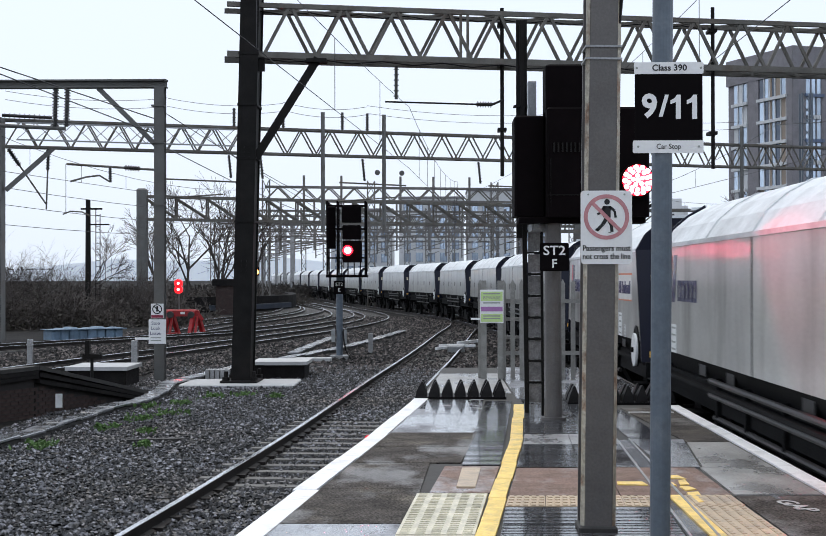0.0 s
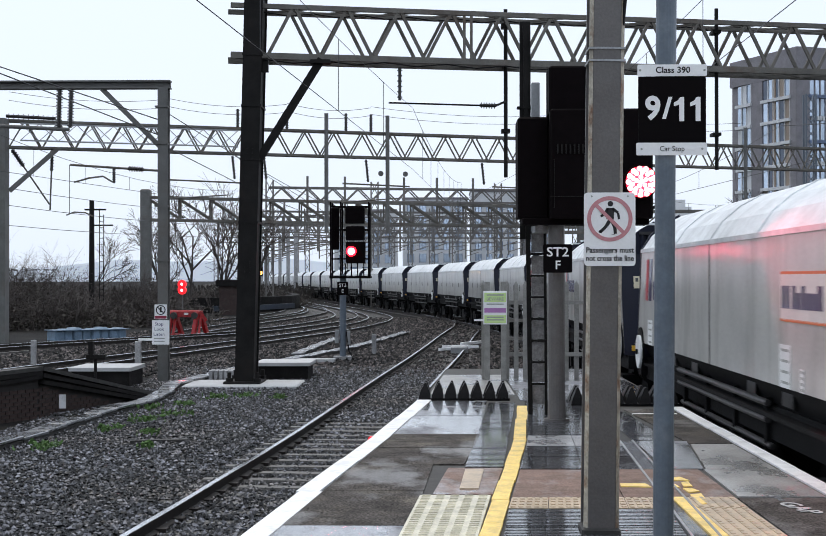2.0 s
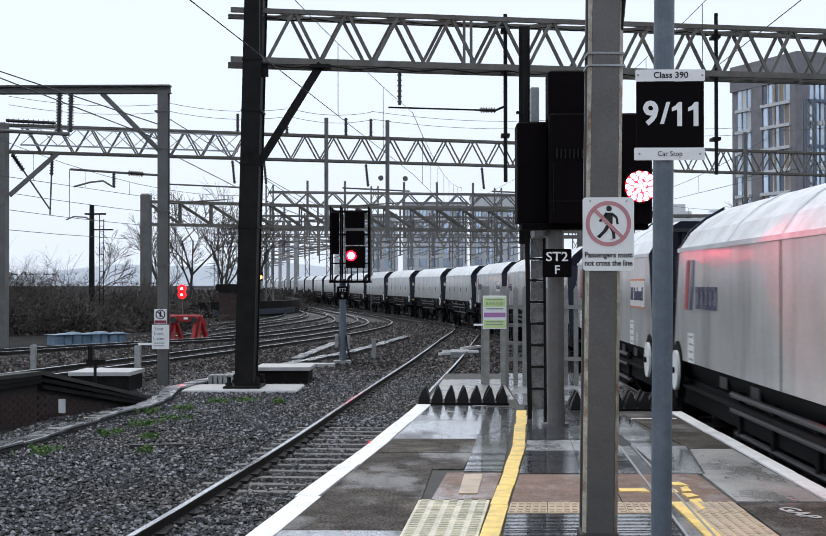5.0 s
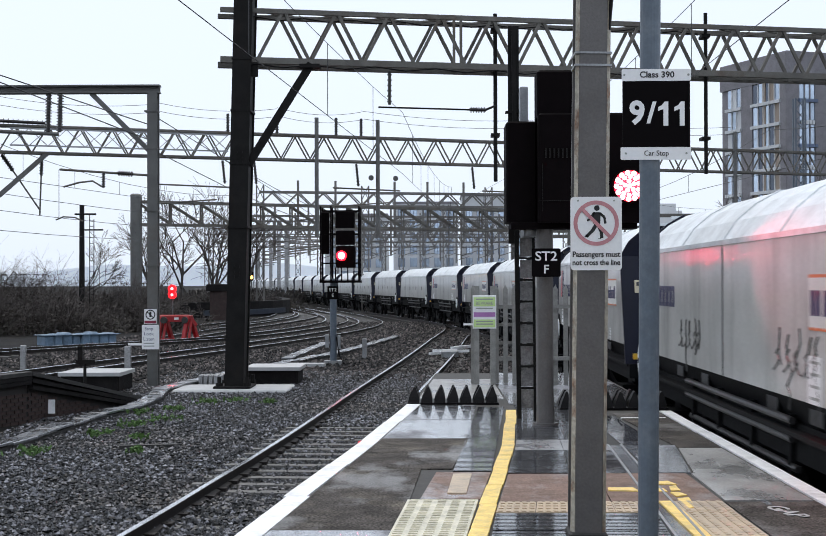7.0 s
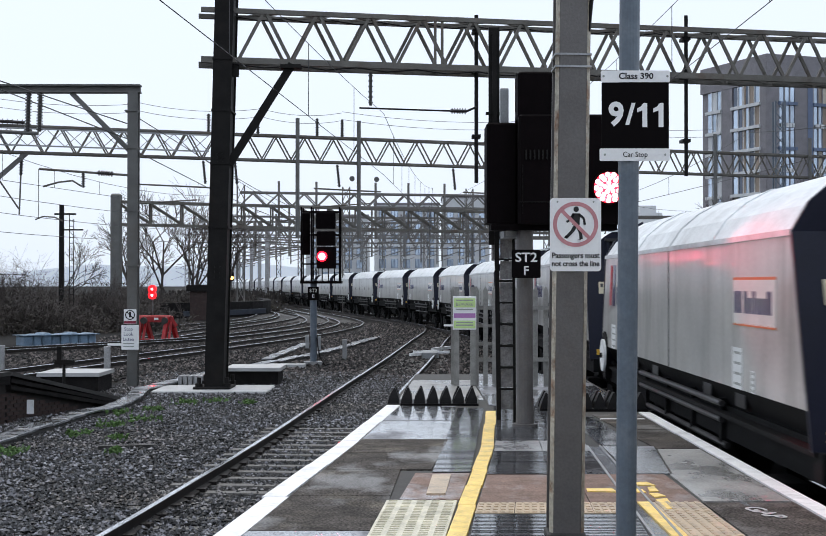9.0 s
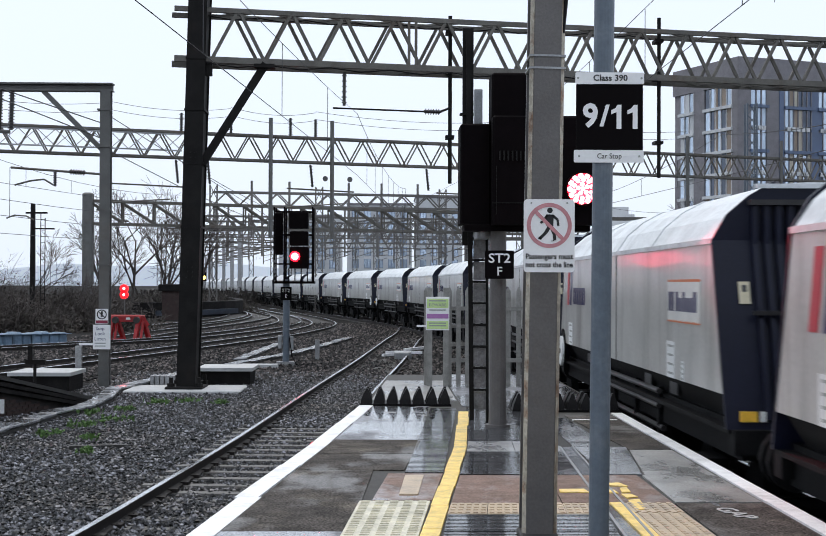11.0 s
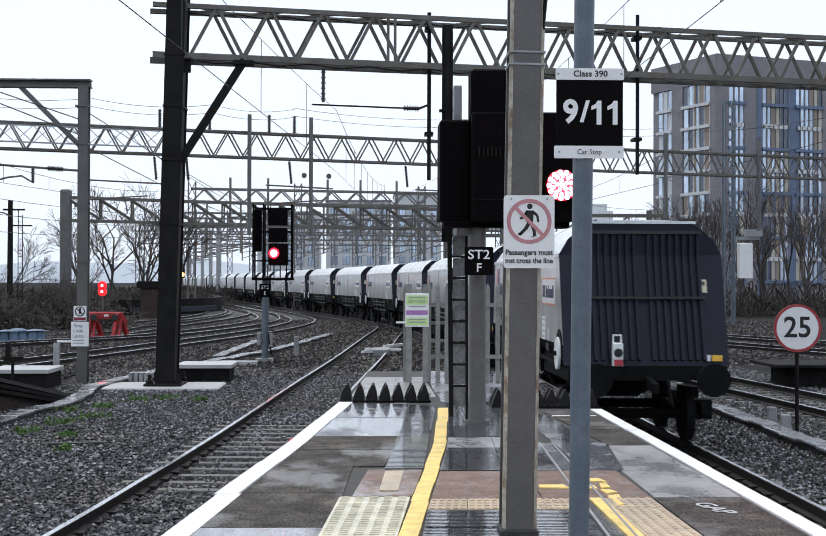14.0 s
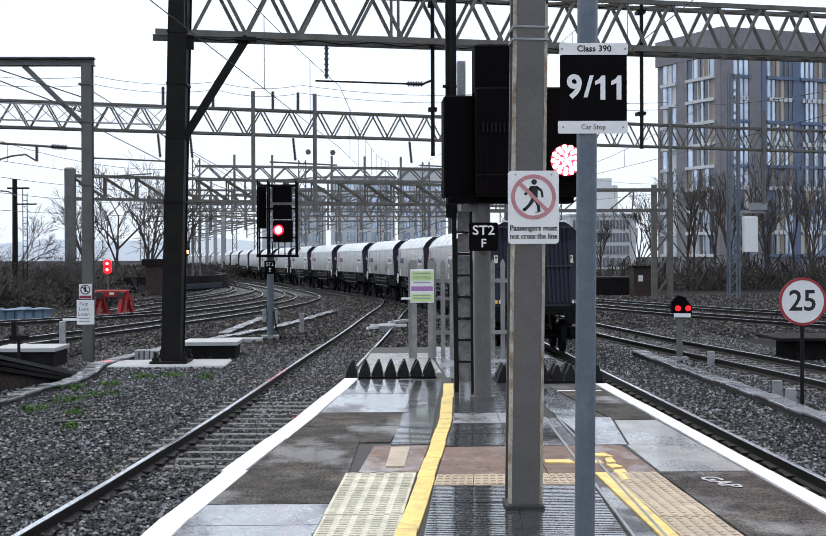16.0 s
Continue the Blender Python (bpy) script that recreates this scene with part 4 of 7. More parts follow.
part("beam", Geo().box(-24, -6.98, 36.25, 36.55, 6.44, 6.47).box(-24, -6.98, 36.25, 36.55, 6.61, 6.65).box(-24, -6.98, 36.38, 36.42, 6.47, 6.61), MAST_GREY, brk, "level grey beam")
part("brace", Geo().bar((-8.75, 36.4, 6.44), (-7.25, 36.4, 4.95), 0.12), MAST_GREY, brk)
part("post", h_mast(Geo(), -23.8, 36.4, BED, 6.44, 0.26, 0.3, 0.03), MAST_GREY, brk, "grey steel post")
for x in (-9.85, -9.55):
    insulator(brk, (x, 36.4, 6.44), (x - 0.03, 36.4, 5.45), 0.085, 13)
for z in (5.95, 5.0, 2.0, 3.4):
    part("post_band", Geo().box(-7.36, -7.04, 36.22, 36.58, z, z + 0.04), MAST_GREY, brk)
part("feeder_arm", Geo().rod((-12.5, 36.4, 5.55), (-9.6, 36.4, 5.4), 0.05), MAST_GREY, brk)
part("contact_arm", Geo().rod((-9.6, 36.5, 4.5), (-7.3, 36.5, 4.34), 0.03), STEEL_GREY, brk)
insulator(brk, (-8.1, 36.5, 4.4), (-7.7, 36.5, 4.37), 0.07)
part("contact_arm", Geo().tube([(-9.5, 36.5, 4.05), (-9.1, 36.5, 4.16), (-8.75, 36.5, 4.2), (-8.5, 36.5, 4.05)], 0.025), STEEL_GREY, brk)
insulator(brk, (-8.47, 36.5, 4.4), (-8.47, 36.5, 4.02), 0.05)
part("contact_arm", Geo().tube([(-9.7, 36.5, 3.2), (-9.5, 36.5, 3.28), (-9.2, 36.5, 3.26), (-9.0, 36.5, 3.16)], 0.02), STEEL_GREY, brk)
part("dropper", Geo().rod((-9.62, 36.5, 4.5), (-9.62, 36.5, 3.24), 0.008, 5), WIRE, brk)

# second portal
STAY = [(-18.03, 59.30, 6.98), (-16.45, 59.30, 4.68), (-16.34, 59.30, 6.98), (-16.43, 59.30, 4.44)]
G2A, G2B = Vector((-17.9, 58.4)), Vector((26.0, 75.0))
mid = thing("line_portal", "weathered grey lattice portal across all the tracks", "overhead line portal", "overhead line structures")
truss(mid, G2A, G2B, 6.97, 8.17, 1.34, 0.5, 0.1, 0.055)
part("leg", Geo().box(-18.35, -18.0, 58.2, 58.8, BED, 8.2), MAST_GREY, mid, "grey steel leg")
part("leg", Geo().box(25.6, 26.1, 74.8, 75.4, BED, 8.6), MAST_GREY, mid, "grey steel leg")
part("knee_brace", Geo().bar((-17.9, 58.5, 5.2), (-16.1, 59.15, 6.98), 0.2), MAST_GREY, mid, "diagonal knee brace")
for z in (7.95, 7.25):
    part("arm_chord", Geo().bar((-17.3, 58.0, z), (-8.8, 61.2, z), 0.06), GALV, mid)
for i in range(12):
    k0, k1 = i / 12, (i + 1) / 12
    for z0, z1 in ((7.25, 7.95), (7.95, 7.25)):
        part("arm_lacing", Geo().bar((-17.3 + 8.5 * k0, 58.0 + 3.2 * k0, z0), (-17.3 + 8.5 * k1, 58.0 + 3.2 * k1, z1), 0.03), GALV, mid)
part("stay_rod", Geo().rod(STAY[0], STAY[1], 0.035), STEEL_GREY, mid)
part("stay_rod", Geo().rod(STAY[2], STAY[3], 0.035), STEEL_GREY, mid)
insulator(mid, STAY[0], tuple(p + (q - p) * 0.3 for p, q in zip(STAY[0], STAY[1])), 0.11, 7)
insulator(mid, STAY[2], tuple(p + (q - p) * 0.35 for p, q in zip(STAY[2], STAY[3])), 0.1, 7)
insulator(mid, (-17.9, 58.0, 8.25), (-16.0, 58.6, 8.2), 0.12, 10)


def on_g2(k):
    return G2A + (G2B - G2A) * k


for k, zt, zb in ((0.291, 8.9, 3.6), (0.352, 8.9, 3.6), (0.52, 8.9, 4.0), (0.568, 8.9, 4.0), (0.75, 9.0, 4.2), (0.87, 9.0, 4.2)):
    p = on_g2(k)
    part("drop_tube", Geo().rod((p.x, p.y - 0.2, zb), (p.x, p.y - 0.2, zt), 0.09, 8), MAST_GREY, mid, "grey drop tube")
for k in (0.14, 0.205, 0.252, 0.31, 0.335, 0.53, 0.6):
    p = on_g2(k)
    insulator(mid, (p.x, p.y, 8.15), (p.x, p.y, 8.95), 0.09, 7)
for k in (0.2, 0.23, 0.33, 0.45):
    p = on_g2(k)
    insulator(mid, (p.x, p.y, 6.9), (p.x + 0.1, p.y, 5.9), 0.08, 7)
for k, w in ((0.17, 3.2), (0.34, 3.0), (0.5, 3.4), (0.62, 3.0)):
    p = on_g2(k)
    part("registration_arm", Geo().rod((p.x - w / 2, p.y, 5.85), (p.x + w / 2, p.y + 0.8, 5.75), 0.035).rod((p.x - w / 2, p.y, 5.0), (p.x + w / 3, p.y + 0.5, 5.2), 0.03), STEEL_GREY, mid)
for k in (0.345, 0.37):
    p = on_g2(k)
    part("pulley", Geo().rod((p.x, p.y, 6.3), (p.x, p.y + 0.1, 6.3), 0.12, 12), MAST_GREY, mid)

# third portal on a concrete post
far = thing("line_portal", "old flat-braced portal on concrete posts", "overhead line portal", "overhead line structures")
truss(far, (-22.3, 108.0), (12, 126.0), 5.95, 7.9, 2.5, 0.45, 0.22, 0.12, STEEL_GREY, flat=True)
part("post", Geo().bevel_box(-22.95, -22.2, 107.7, 108.6, BED, 8.4, 0.1), MAST_GREY, far, "grey concrete post")
part("post", Geo().bevel_box(12, 12.8, 125.7, 126.6, BED, 8.4, 0.1), MAST_GREY, far, "grey concrete post")


def lattice_portal(s, left, right, z0, z1, tall, label):
    """A portal across the goods line at s, with braced legs."""
    c = goods(s)
    a, b = (c.x - left, c.y - 3), (c.x + right, c.y + 4)
    ob = thing("line_portal", label, "overhead line portal", "overhead line structures")
    truss(ob, a, b, z0, z1, 2.2, 1.0, 0.16, 0.1, STEEL_FAR)
    for k in (0.0, 0.28, 0.62, 1.0):
        x, y = a[0] + (b[0] - a[0]) * k, a[1] + (b[1] - a[1]) * k
        g = Geo()
        for dx in (-0.3, 0.3):
            g.bar((x + dx, y, BED), (x + dx, y, tall), 0.12)
        for i in range(9):
            z = BED + (tall - BED) * i / 9
            e = (tall - BED) / 9
            g.bar((x - 0.3, y, z), (x + 0.3, y, z + e), 0.06).bar((x + 0.3, y, z), (x - 0.3, y, z + e), 0.06)
        part("braced_leg", g, STEEL_FAR, ob)
    for k in (0.1, 0.2, 0.36, 0.45, 0.55, 0.75, 0.88):
        x, y = a[0] + (b[0] - a[0]) * k, a[1] + (b[1] - a[1]) * k
        part("drop_tube", Geo().rod((x, y, z0 - 2.6), (x, y, z1 + 0.9), 0.1, 6), STEEL_FAR, ob)
        part("registration_arm", Geo().rod((x, y, z0 - 1.2), (x + 2.4, y, z0 - 1.0), 0.06).rod((x, y, z0 - 2.2), (x + 2.2, y, z0 - 1.5), 0.05), STEEL_FAR, ob)


for s, l_, r_, z0, z1, tall in ((124, 9.5, 22, 8.1, 9.4, 9.9), (150, 10, 24, 7.0, 8.6, 9.8), (172, 10, 26, 7.0, 9.0, 10), (200, 12, 30, 7.2, 9.2, 10), (235, 12, 34, 7.4, 9.6, 11)):
    lattice_portal(s, l_, r_, z0, z1, tall, "distant brown-grey lattice portal over the curve")
for x, y in ((-19.9, 194), (-23.1, 214), (-27.4, 241), (-32.5, 273), (-37.4, 306), (-42.8, 345), (-50.5, 400)):
    m = thing("line_mast", "distant pale concrete overhead line mast", "overhead line mast", "overhead line structures", at=pose(x, y, BED))
    part("post", Geo().box(-0.26, 0.26, -0.26, 0.26, 0, 10.0), CONCRETE, m, "pale concrete post")
    part("arm", Geo().rod((0, 0, 8.8), (6, 0, 8.4), 0.1).rod((0, 0, 7.2), (6, 0, 7.9), 0.1), STEEL_FAR, m)

# thin lattice mast and pole on the left
pole = thing("ladder_mast", "dark wooden pole with steps and cross arms", "pole", at=pose(-24.72, 100, BED))
part("post", Geo().rod((0, 0, 0), (0, 0, 8.2), 0.22, 10, 0.17), STEEL_DARK, pole)
part("cross_arm", Geo().box(-0.5, 1.0, -0.08, 0.08, 7.5, 7.62), STEEL_DARK, pole)
part("cross_arm", Geo().box(0.2, 1.5, -0.08, 0.08, 6.4, 6.5), STEEL_DARK, pole)
g = Geo().bar((0.55, 0, 0), (0.55, 0, 7.6), 0.05).bar((0.85, 0, 0), (0.85, 0, 7.2), 0.05)
for i in range(18):
    g.bar((0.55, 0, 0.4 * i + 0.3), (0.85, 0, 0.4 * i + 0.3), 0.04)
part("step_ladder", g, STEEL_DARK, pole)

# wires: catenaries above the tracks, feeders from portal to portal
WIRES = Geo()


def wire(a, b, sag=0.4, r=0.012, n=8, geo=None):
    r = r * 0.7
    a, b = Vector(a), Vector(b)
    pts = []
    for i in range(n + 1):
        t = i / n
        p = a + (b - a) * t
        pts.append((p.x, p.y, p.z - 4 * sag * t * (1 - t)))
    (geo or WIRES).tube(pts, r, 4)


def line_of_wires(path, z, supports, rise=1.1, sag=0.75):
    """Contact wire, catenary and droppers over a track, held at the supports (metres along y)."""
    pts = {y: min(path, key=lambda p: abs(p[1] - y)) for y in supports}
    for y0, y1 in zip(supports, supports[1:]):
        p, q = pts[y0], pts[y1]
        wire((*p, z), (*q, z), 0.0, 0.011)
        wire((*p, z + rise), (*q, z + rise), sag, 0.011, 10)
        for i in range(1, 8):
            t = i / 8
            x, y = p[0] + (q[0] - p[0]) * t, p[1] + (q[1] - p[1]) * t
            WIRES.rod((x, y, z), (x, y, z + rise - 4 * sag * t * (1 - t)), 0.006, 4)


SUP = [-14, 36, 65, 112, 160, 205]
line_of_wires(GOODS, 4.9, SUP, 1.5, 0.4)
line_of_wires(BAY, 4.4, [-14, 36, 65, 90], 1.6, 0.5)
line_of_wires(T_A, 4.4, [24, 36, 60, 108, 145])
line_of_wires(T_B, 4.4, [36, 46, 60, 108, 150])
line_of_wires(T_R, 4.4, [8, 38, 69, 115, 160])
line_of_wires(T_S, 4.4, [10, 49, 72, 115, 160])
for dz in (0.0, 0.35):
    for k0, k1 in ((0.0, 0.14), (0.14, 0.252), (0.252, 0.335), (0.335, 0.53), (0.53, 0.75)):
        p, q = on_g2(k0), on_g2(k1)
        wire((p.x, p.y, 8.95 + dz), (q.x, q.y, 8.9 + dz), 0.22, 0.014)
wire((-14.5, 15, 7.1), (-7.29, 36.3, 5.64), 0.0, 0.02)
wire((-14.6, 15, 7.6), (-7.29, 36.3, 5.25), 0.0, 0.02)
wire((-7.2, 36.4, 5.9), (-3.4, 117, 6.0), 0.8, 0.02)
wire((-7.2, 36.4, 5.0), (-3.4, 117, 5.4), 0.8, 0.02)
wire((-22, 58, 6.0), (-11, 110, 6.4), 0.5, 0.02)
wire((-22, 58, 5.2), (-11, 110, 5.6), 0.5, 0.02)
wire((-22, 58, 4.2), (-11, 110, 5.0), 0.5, 0.02)
wire((-9.0, 61.7, 6.9), (-3.0, 90, 3.0), 0.0, 0.02)
wire((9.0, 30, 10.6), (17.0, 62, 14.0), 0.0, 0.02)
solo("overhead_wires", WIRES, WIRE, "thin overhead contact and catenary wires", "overhead wire", kind="stuff")


# ---- platform column with its sign ----
col = thing("platform_column", "grey H-section steel column with rust-edged flanges", "steel column", at=pose(0.94, 8.8, 0, 0, 0.82, 0))
part("flange", Geo().bevel_box(-0.085, 0.085, -0.115, -0.09, 0, 5.2, 0.006), COLUMN_GREY, col, "front flange in worn grey paint")
part("flange", Geo().box(-0.105, 0.105, 0.1, 0.125, 0, 5.2), COLUMN_GREY, col, "rear flange in worn grey paint")
part("web", Geo().box(-0.085, 0.085, -0.09, 0.1, 0, 5.2), COLUMN_GREY, col)
part("flange_edge", Geo().add([(-0.085, -0.112, 0), (-0.105, -0.08, 0), (-0.105, -0.06, 0), (-0.085, -0.06, 0), (-0.085, -0.112, 5.2), (-0.105, -0.08, 5.2), (-0.105, -0.06, 5.2), (-0.085, -0.06, 5.2)],
                              [(0, 3, 2, 1), (4, 5, 6, 7), (0, 1, 5, 4), (1, 2, 6, 5), (2, 3, 7, 6), (3, 0, 4, 7)]), COLUMN_EDGE, col, "pale rusty chamfer")
part("flange_edge", Geo().add([(0.085, -0.112, 0), (0.108, -0.08, 0), (0.108, -0.06, 0), (0.085, -0.06, 0), (0.085, -0.112, 5.2), (0.108, -0.08, 5.2), (0.108, -0.06, 5.2), (0.085, -0.06, 5.2)],
                              [(0, 3, 2, 1), (4, 5, 6, 7), (0, 1, 5, 4), (1, 2, 6, 5), (2, 3, 7, 6), (3, 0, 4, 7)]), COLUMN_EDGE, col, "pale rusty chamfer")
for z in (2.875, 2.95):
    part("strap", Geo().box(-0.112, 0.112, -0.122, 0.13, z, z + 0.012), GALV, col, "bright steel strap")
part("base_collar", Geo().bevel_box(-0.118, 0.118, -0.13, 0.14, -0.02, 0.03, 0.012), PIT_DARK, col, "dark mortar collar")
part("cable", Geo().tube([(0.1, -0.09, 5.2), (0.11, -0.1, 3.3), (0.095, -0.09, 3.1)], 0.012), RUBBER, col)


def disc(r, n=32, y0=0.0, y1=0.002, hole=0.0):
    g = Geo()
    a = [(r * math.cos(2 * math.pi * i / n), r * math.sin(2 * math.pi * i / n)) for i in range(n)]
    if hole:
        b = [(x * hole / r, z * hole / r) for x, z in a]
        v = [(x, y0, z) for x, z in a] + [(x, y0, z) for x, z in b] + [(x, y1, z) for x, z in a] + [(x, y1, z) for x, z in b]
        f = []
        for i in range(n):
            j = (i + 1) % n
            f += [(i, j, n + j, n + i), (2 * n + i, 3 * n + i, 3 * n + j, 2 * n + j), (i, 2 * n + i, 2 * n + j, j), (n + i, n + j, 3 * n + j, 3 * n + i)]
        return g.add(v, f)
    return g.add([(x, y0, z) for x, z in a] + [(x, y1, z) for x, z in a],
                 [(i, (i + 1) % n, (i + 1) % n + n, i + n) for i in range(n)] + [tuple(range(n)), tuple(range(2 * n - 1, n - 1, -1))])


def shifted(g, dx, dy, dz):
    g.v = [(x + dx, y + dy, z + dz) for x, y, z in g.v]
    return g


def rounded_plate(w, h, r, y0, y1):
    pts = []
    for cx, cz, a0 in ((w / 2 - r, h / 2 - r, 0), (-w / 2 + r, h / 2 - r, 90), (-w / 2 + r, -h / 2 + r, 180), (w / 2 - r, -h / 2 + r, 270)):
        for k in range(5):
            a = radians(a0 + k * 22.5)
            pts.append((cx + r * math.cos(a), cz + r * math.sin(a)))
    return Geo().prism(pts, lambda u, w_: (u, y0, w_), lambda u, w_: (u, y1, w_))


sign = thing("passenger_sign", "white prohibition sign with a faded ring strapped to the column", "sign", at=pose(0.993, 8.672, 1.85))
part("plate", rounded_plate(0.312, 0.447, 0.022, 0.0, 0.006), WHITE_SIGN, sign, "white plate with rounded corners")
part("ring", shifted(disc(0.138, 36, -0.003, 0.001, 0.114), 0, 0, 0.063), INK_RED, sign, "faded red ring")
fig = shifted(disc(0.017, 14, -0.0022, 0.001), 0.004, 0, 0.155)
for a, b, w in (((0.004, 0.13), (0.002, 0.06), 0.046), ((0.008, 0.07), (-0.02, 0.02), 0.022), ((-0.02, 0.02), (-0.058, -0.018), 0.019), ((0.006, 0.065), (0.03, 0.015), 0.022),
                ((0.03, 0.015), (0.034, -0.028), 0.019), ((-0.012, 0.125), (-0.035, 0.09), 0.016), ((-0.035, 0.09), (-0.055, 0.078), 0.014), ((0.018, 0.125), (0.05, 0.1), 0.016), ((0.05, 0.1), (0.056, 0.06), 0.014),
                ((-0.05, -0.018), (-0.066, -0.012), 0.014), ((0.03, -0.03), (0.012, -0.032), 0.014)):
    part("pictogram_stroke", Geo().bar((a[0], -0.0008, a[1]), (b[0], -0.0008, b[1]), 0.003, w, up=(1, 0, 0)), INK_BLACK, sign, "black stroke of the walking pictogram")
part("pictogram_dot", fig, INK_BLACK, sign, "black round top of the pictogram")
part("slash", Geo().bar((-0.085, -0.003, 0.148), (0.085, -0.003, -0.022), 0.003, 0.022, up=(1, 0, 0)), INK_RED, sign, "faded red slash")
text_mesh("sign_line", "Passengers must", 0.047, INK_BLACK, sign, facing(0, -0.001, -0.128), 0.001, "black lettering", bold=0.0012, width=0.29)
text_mesh("sign_line", "not cross the line", 0.047, INK_BLACK, sign, facing(0, -0.001, -0.178), 0.001, "black lettering", bold=0.0012, width=0.29)
for x in (-0.11, 0.11):
    part("rivet", shifted(disc(0.006, 8, -0.003, 0.0), x, 0, 0.2), GREY_INK, sign)

stop = thing("stop_board", "black and white car stop board on a blue-grey pole", "stop board", at=pose(0.9325, 6.12, 0.018))
part("pole", Geo().rod((-0.012, 0.054, -0.018), (0.019, 0.054, 3.6), 0.0445, 20), POLE_BLUE, stop, "blue-grey round pole", smooth=False)
part("pole_base", Geo().rod((-0.012, 0.054, -0.018), (-0.012, 0.054, 0.012), 0.1, 16), GALV, stop)
part("board", Geo().bevel_box(-0.118, 0.172, 0.0, 0.006, 2.11, 2.4, 0.002), BLACK_SIGN, stop, "black number board")
part("strip", shifted(rounded_plate(0.297, 0.05, 0.006, -0.002, 0.004), 0.0275, 0, 2.426), WHITE_SIGN, stop, "white strip")
part("strip", shifted(rounded_plate(0.302, 0.054, 0.006, -0.002, 0.004), 0.024, 0, 2.088), WHITE_SIGN, stop, "white strip")
text_mesh("board_line", "Class 390", 0.037, INK_BLACK, stop, facing(0.03, -0.003, 2.426), 0.001, "black lettering", bold=0.0007, width=0.148)
text_mesh("board_line", "Car Stop", 0.032, INK_BLACK, stop, facing(0.026, -0.003, 2.088), 0.001, "black lettering", width=0.105)
ONE = [(0.022, -0.052), (0.022, 0.052), (0.006, 0.052), (-0.005, 0.037), (-0.022, 0.028), (-0.022, 0.011), (0.001, 0.02), (0.001, -0.052)]
text_mesh("number_nine", "9", 0.138, WHITE_SIGN, stop, facing(-0.056, -0.001, 2.259), 0.001, "bold white number", bold=0.0045, width=0.066)
text_mesh("number_slash", "/", 0.125, WHITE_SIGN, stop, facing(0.0055, -0.001, 2.259), 0.001, "bold white stroke", bold=0.0035, width=0.044)
for x in (0.056, 0.126):
    part("number_one", Geo().prism(ONE, lambda u, w: (x + u, -0.002, 2.259 + w), lambda u, w: (x + u, 0.001, 2.259 + w)), WHITE_SIGN, stop, "bold white number")
for x, z in ((-0.105, 2.088), (0.155, 2.088), (0.165, 2.426), (-0.11, 2.426)):
    part("screw", shifted(disc(0.005, 8, -0.004, 0.0), x, 0, z), GREY_INK, stop)
for z in (2.14, 2.37):
    part("bracket", Geo().box(-0.06, 0.06, 0.006, 0.1, z, z + 0.02), GALV, stop)

# ---- platform signal ----
sig = thing("platform_signal", "tall black colour-light signal showing red on a grey post", "railway signal", "signals", at=pose(0, 0, 0))
part("post", Geo().rod((1.22, 15.5, 0), (1.22, 15.5, 2.3), 0.09, 18), COLUMN_GREY, sig, "round grey post")
part("post_base", Geo().rod((1.22, 15.5, 0), (1.22, 15.5, 0.03), 0.14, 16).rod((1.22, 15.5, 0.03), (1.22, 15.5, 0.32), 0.1, 18, 0.092), COLUMN_GREY, sig)
part("back_case", Geo().bevel_box(1.13, 1.86, 15.3, 15.75, 3.2, 3.84, 0.02), BLACK, sig, "black upper case")
part("main_case", Geo().bevel_box(1.13, 2.22, 15.15, 15.75, 2.19, 3.36, 0.02), BLACK, sig, "black main case")
part("side_case", Geo().bevel_box(0.8, 1.13, 15.4, 15.95, 2.21, 3.3, 0.02), BLACK, sig, "black side case")
part("under_tray", Geo().bevel_box(0.84, 2.2, 15.3, 15.7, 2.13, 2.2, 0.01), BLACK, sig)
g = Geo()
for i in range(12):
    g.box(1.2 + 0.045 * i, 1.215 + 0.045 * i, 15.13, 15.16, 2.88, 2.98)
part("vent_ribs", g, STEEL_DARK, sig)
part("door_seam", Geo().box(1.17, 1.175, 15.14, 15.155, 2.3, 2.82).box(1.13, 2.2, 15.14, 15.155, 2.42, 2.428), STEEL_DARK, sig)
part("grey_box", Geo().bevel_box(0.98, 1.072, 15.9, 16.05, 3.3, 3.745, 0.008), GALV, sig, "small grey box")
part("lens_hood", Geo().rod((2.07, 15.16, 2.565), (2.07, 14.98, 2.565), 0.18, 24), BLACK, sig, "black lens hood")
part("lens", shifted(disc(0.162, 28, 14.955, 14.975), 2.07, 0, 2.565), RED_LED, sig, "glowing red lens")
for r, n in ((0.0, 1), (0.05, 5), (0.098, 10), (0.138, 13)):
    for i in range(n):
        a = 2 * math.pi * i / n
        part("diode", shifted(disc(0.024 if r < 0.13 else 0.028, 10, 14.945, 14.955), 2.07 + r * math.cos(a + r * 9), 0, 2.565 + r * math.sin(a + r * 9)), RED_CORE, sig, "bright red diode")
part("ladder_stile", Geo().bar((0.985, 16.3, 0), (0.93, 16.3, 4.45), 0.05, 0.06).bar((1.165, 16.3, 0), (1.15, 16.3, 2.5), 0.03, 0.05), STEEL_DARK, sig, "dark ladder stile")
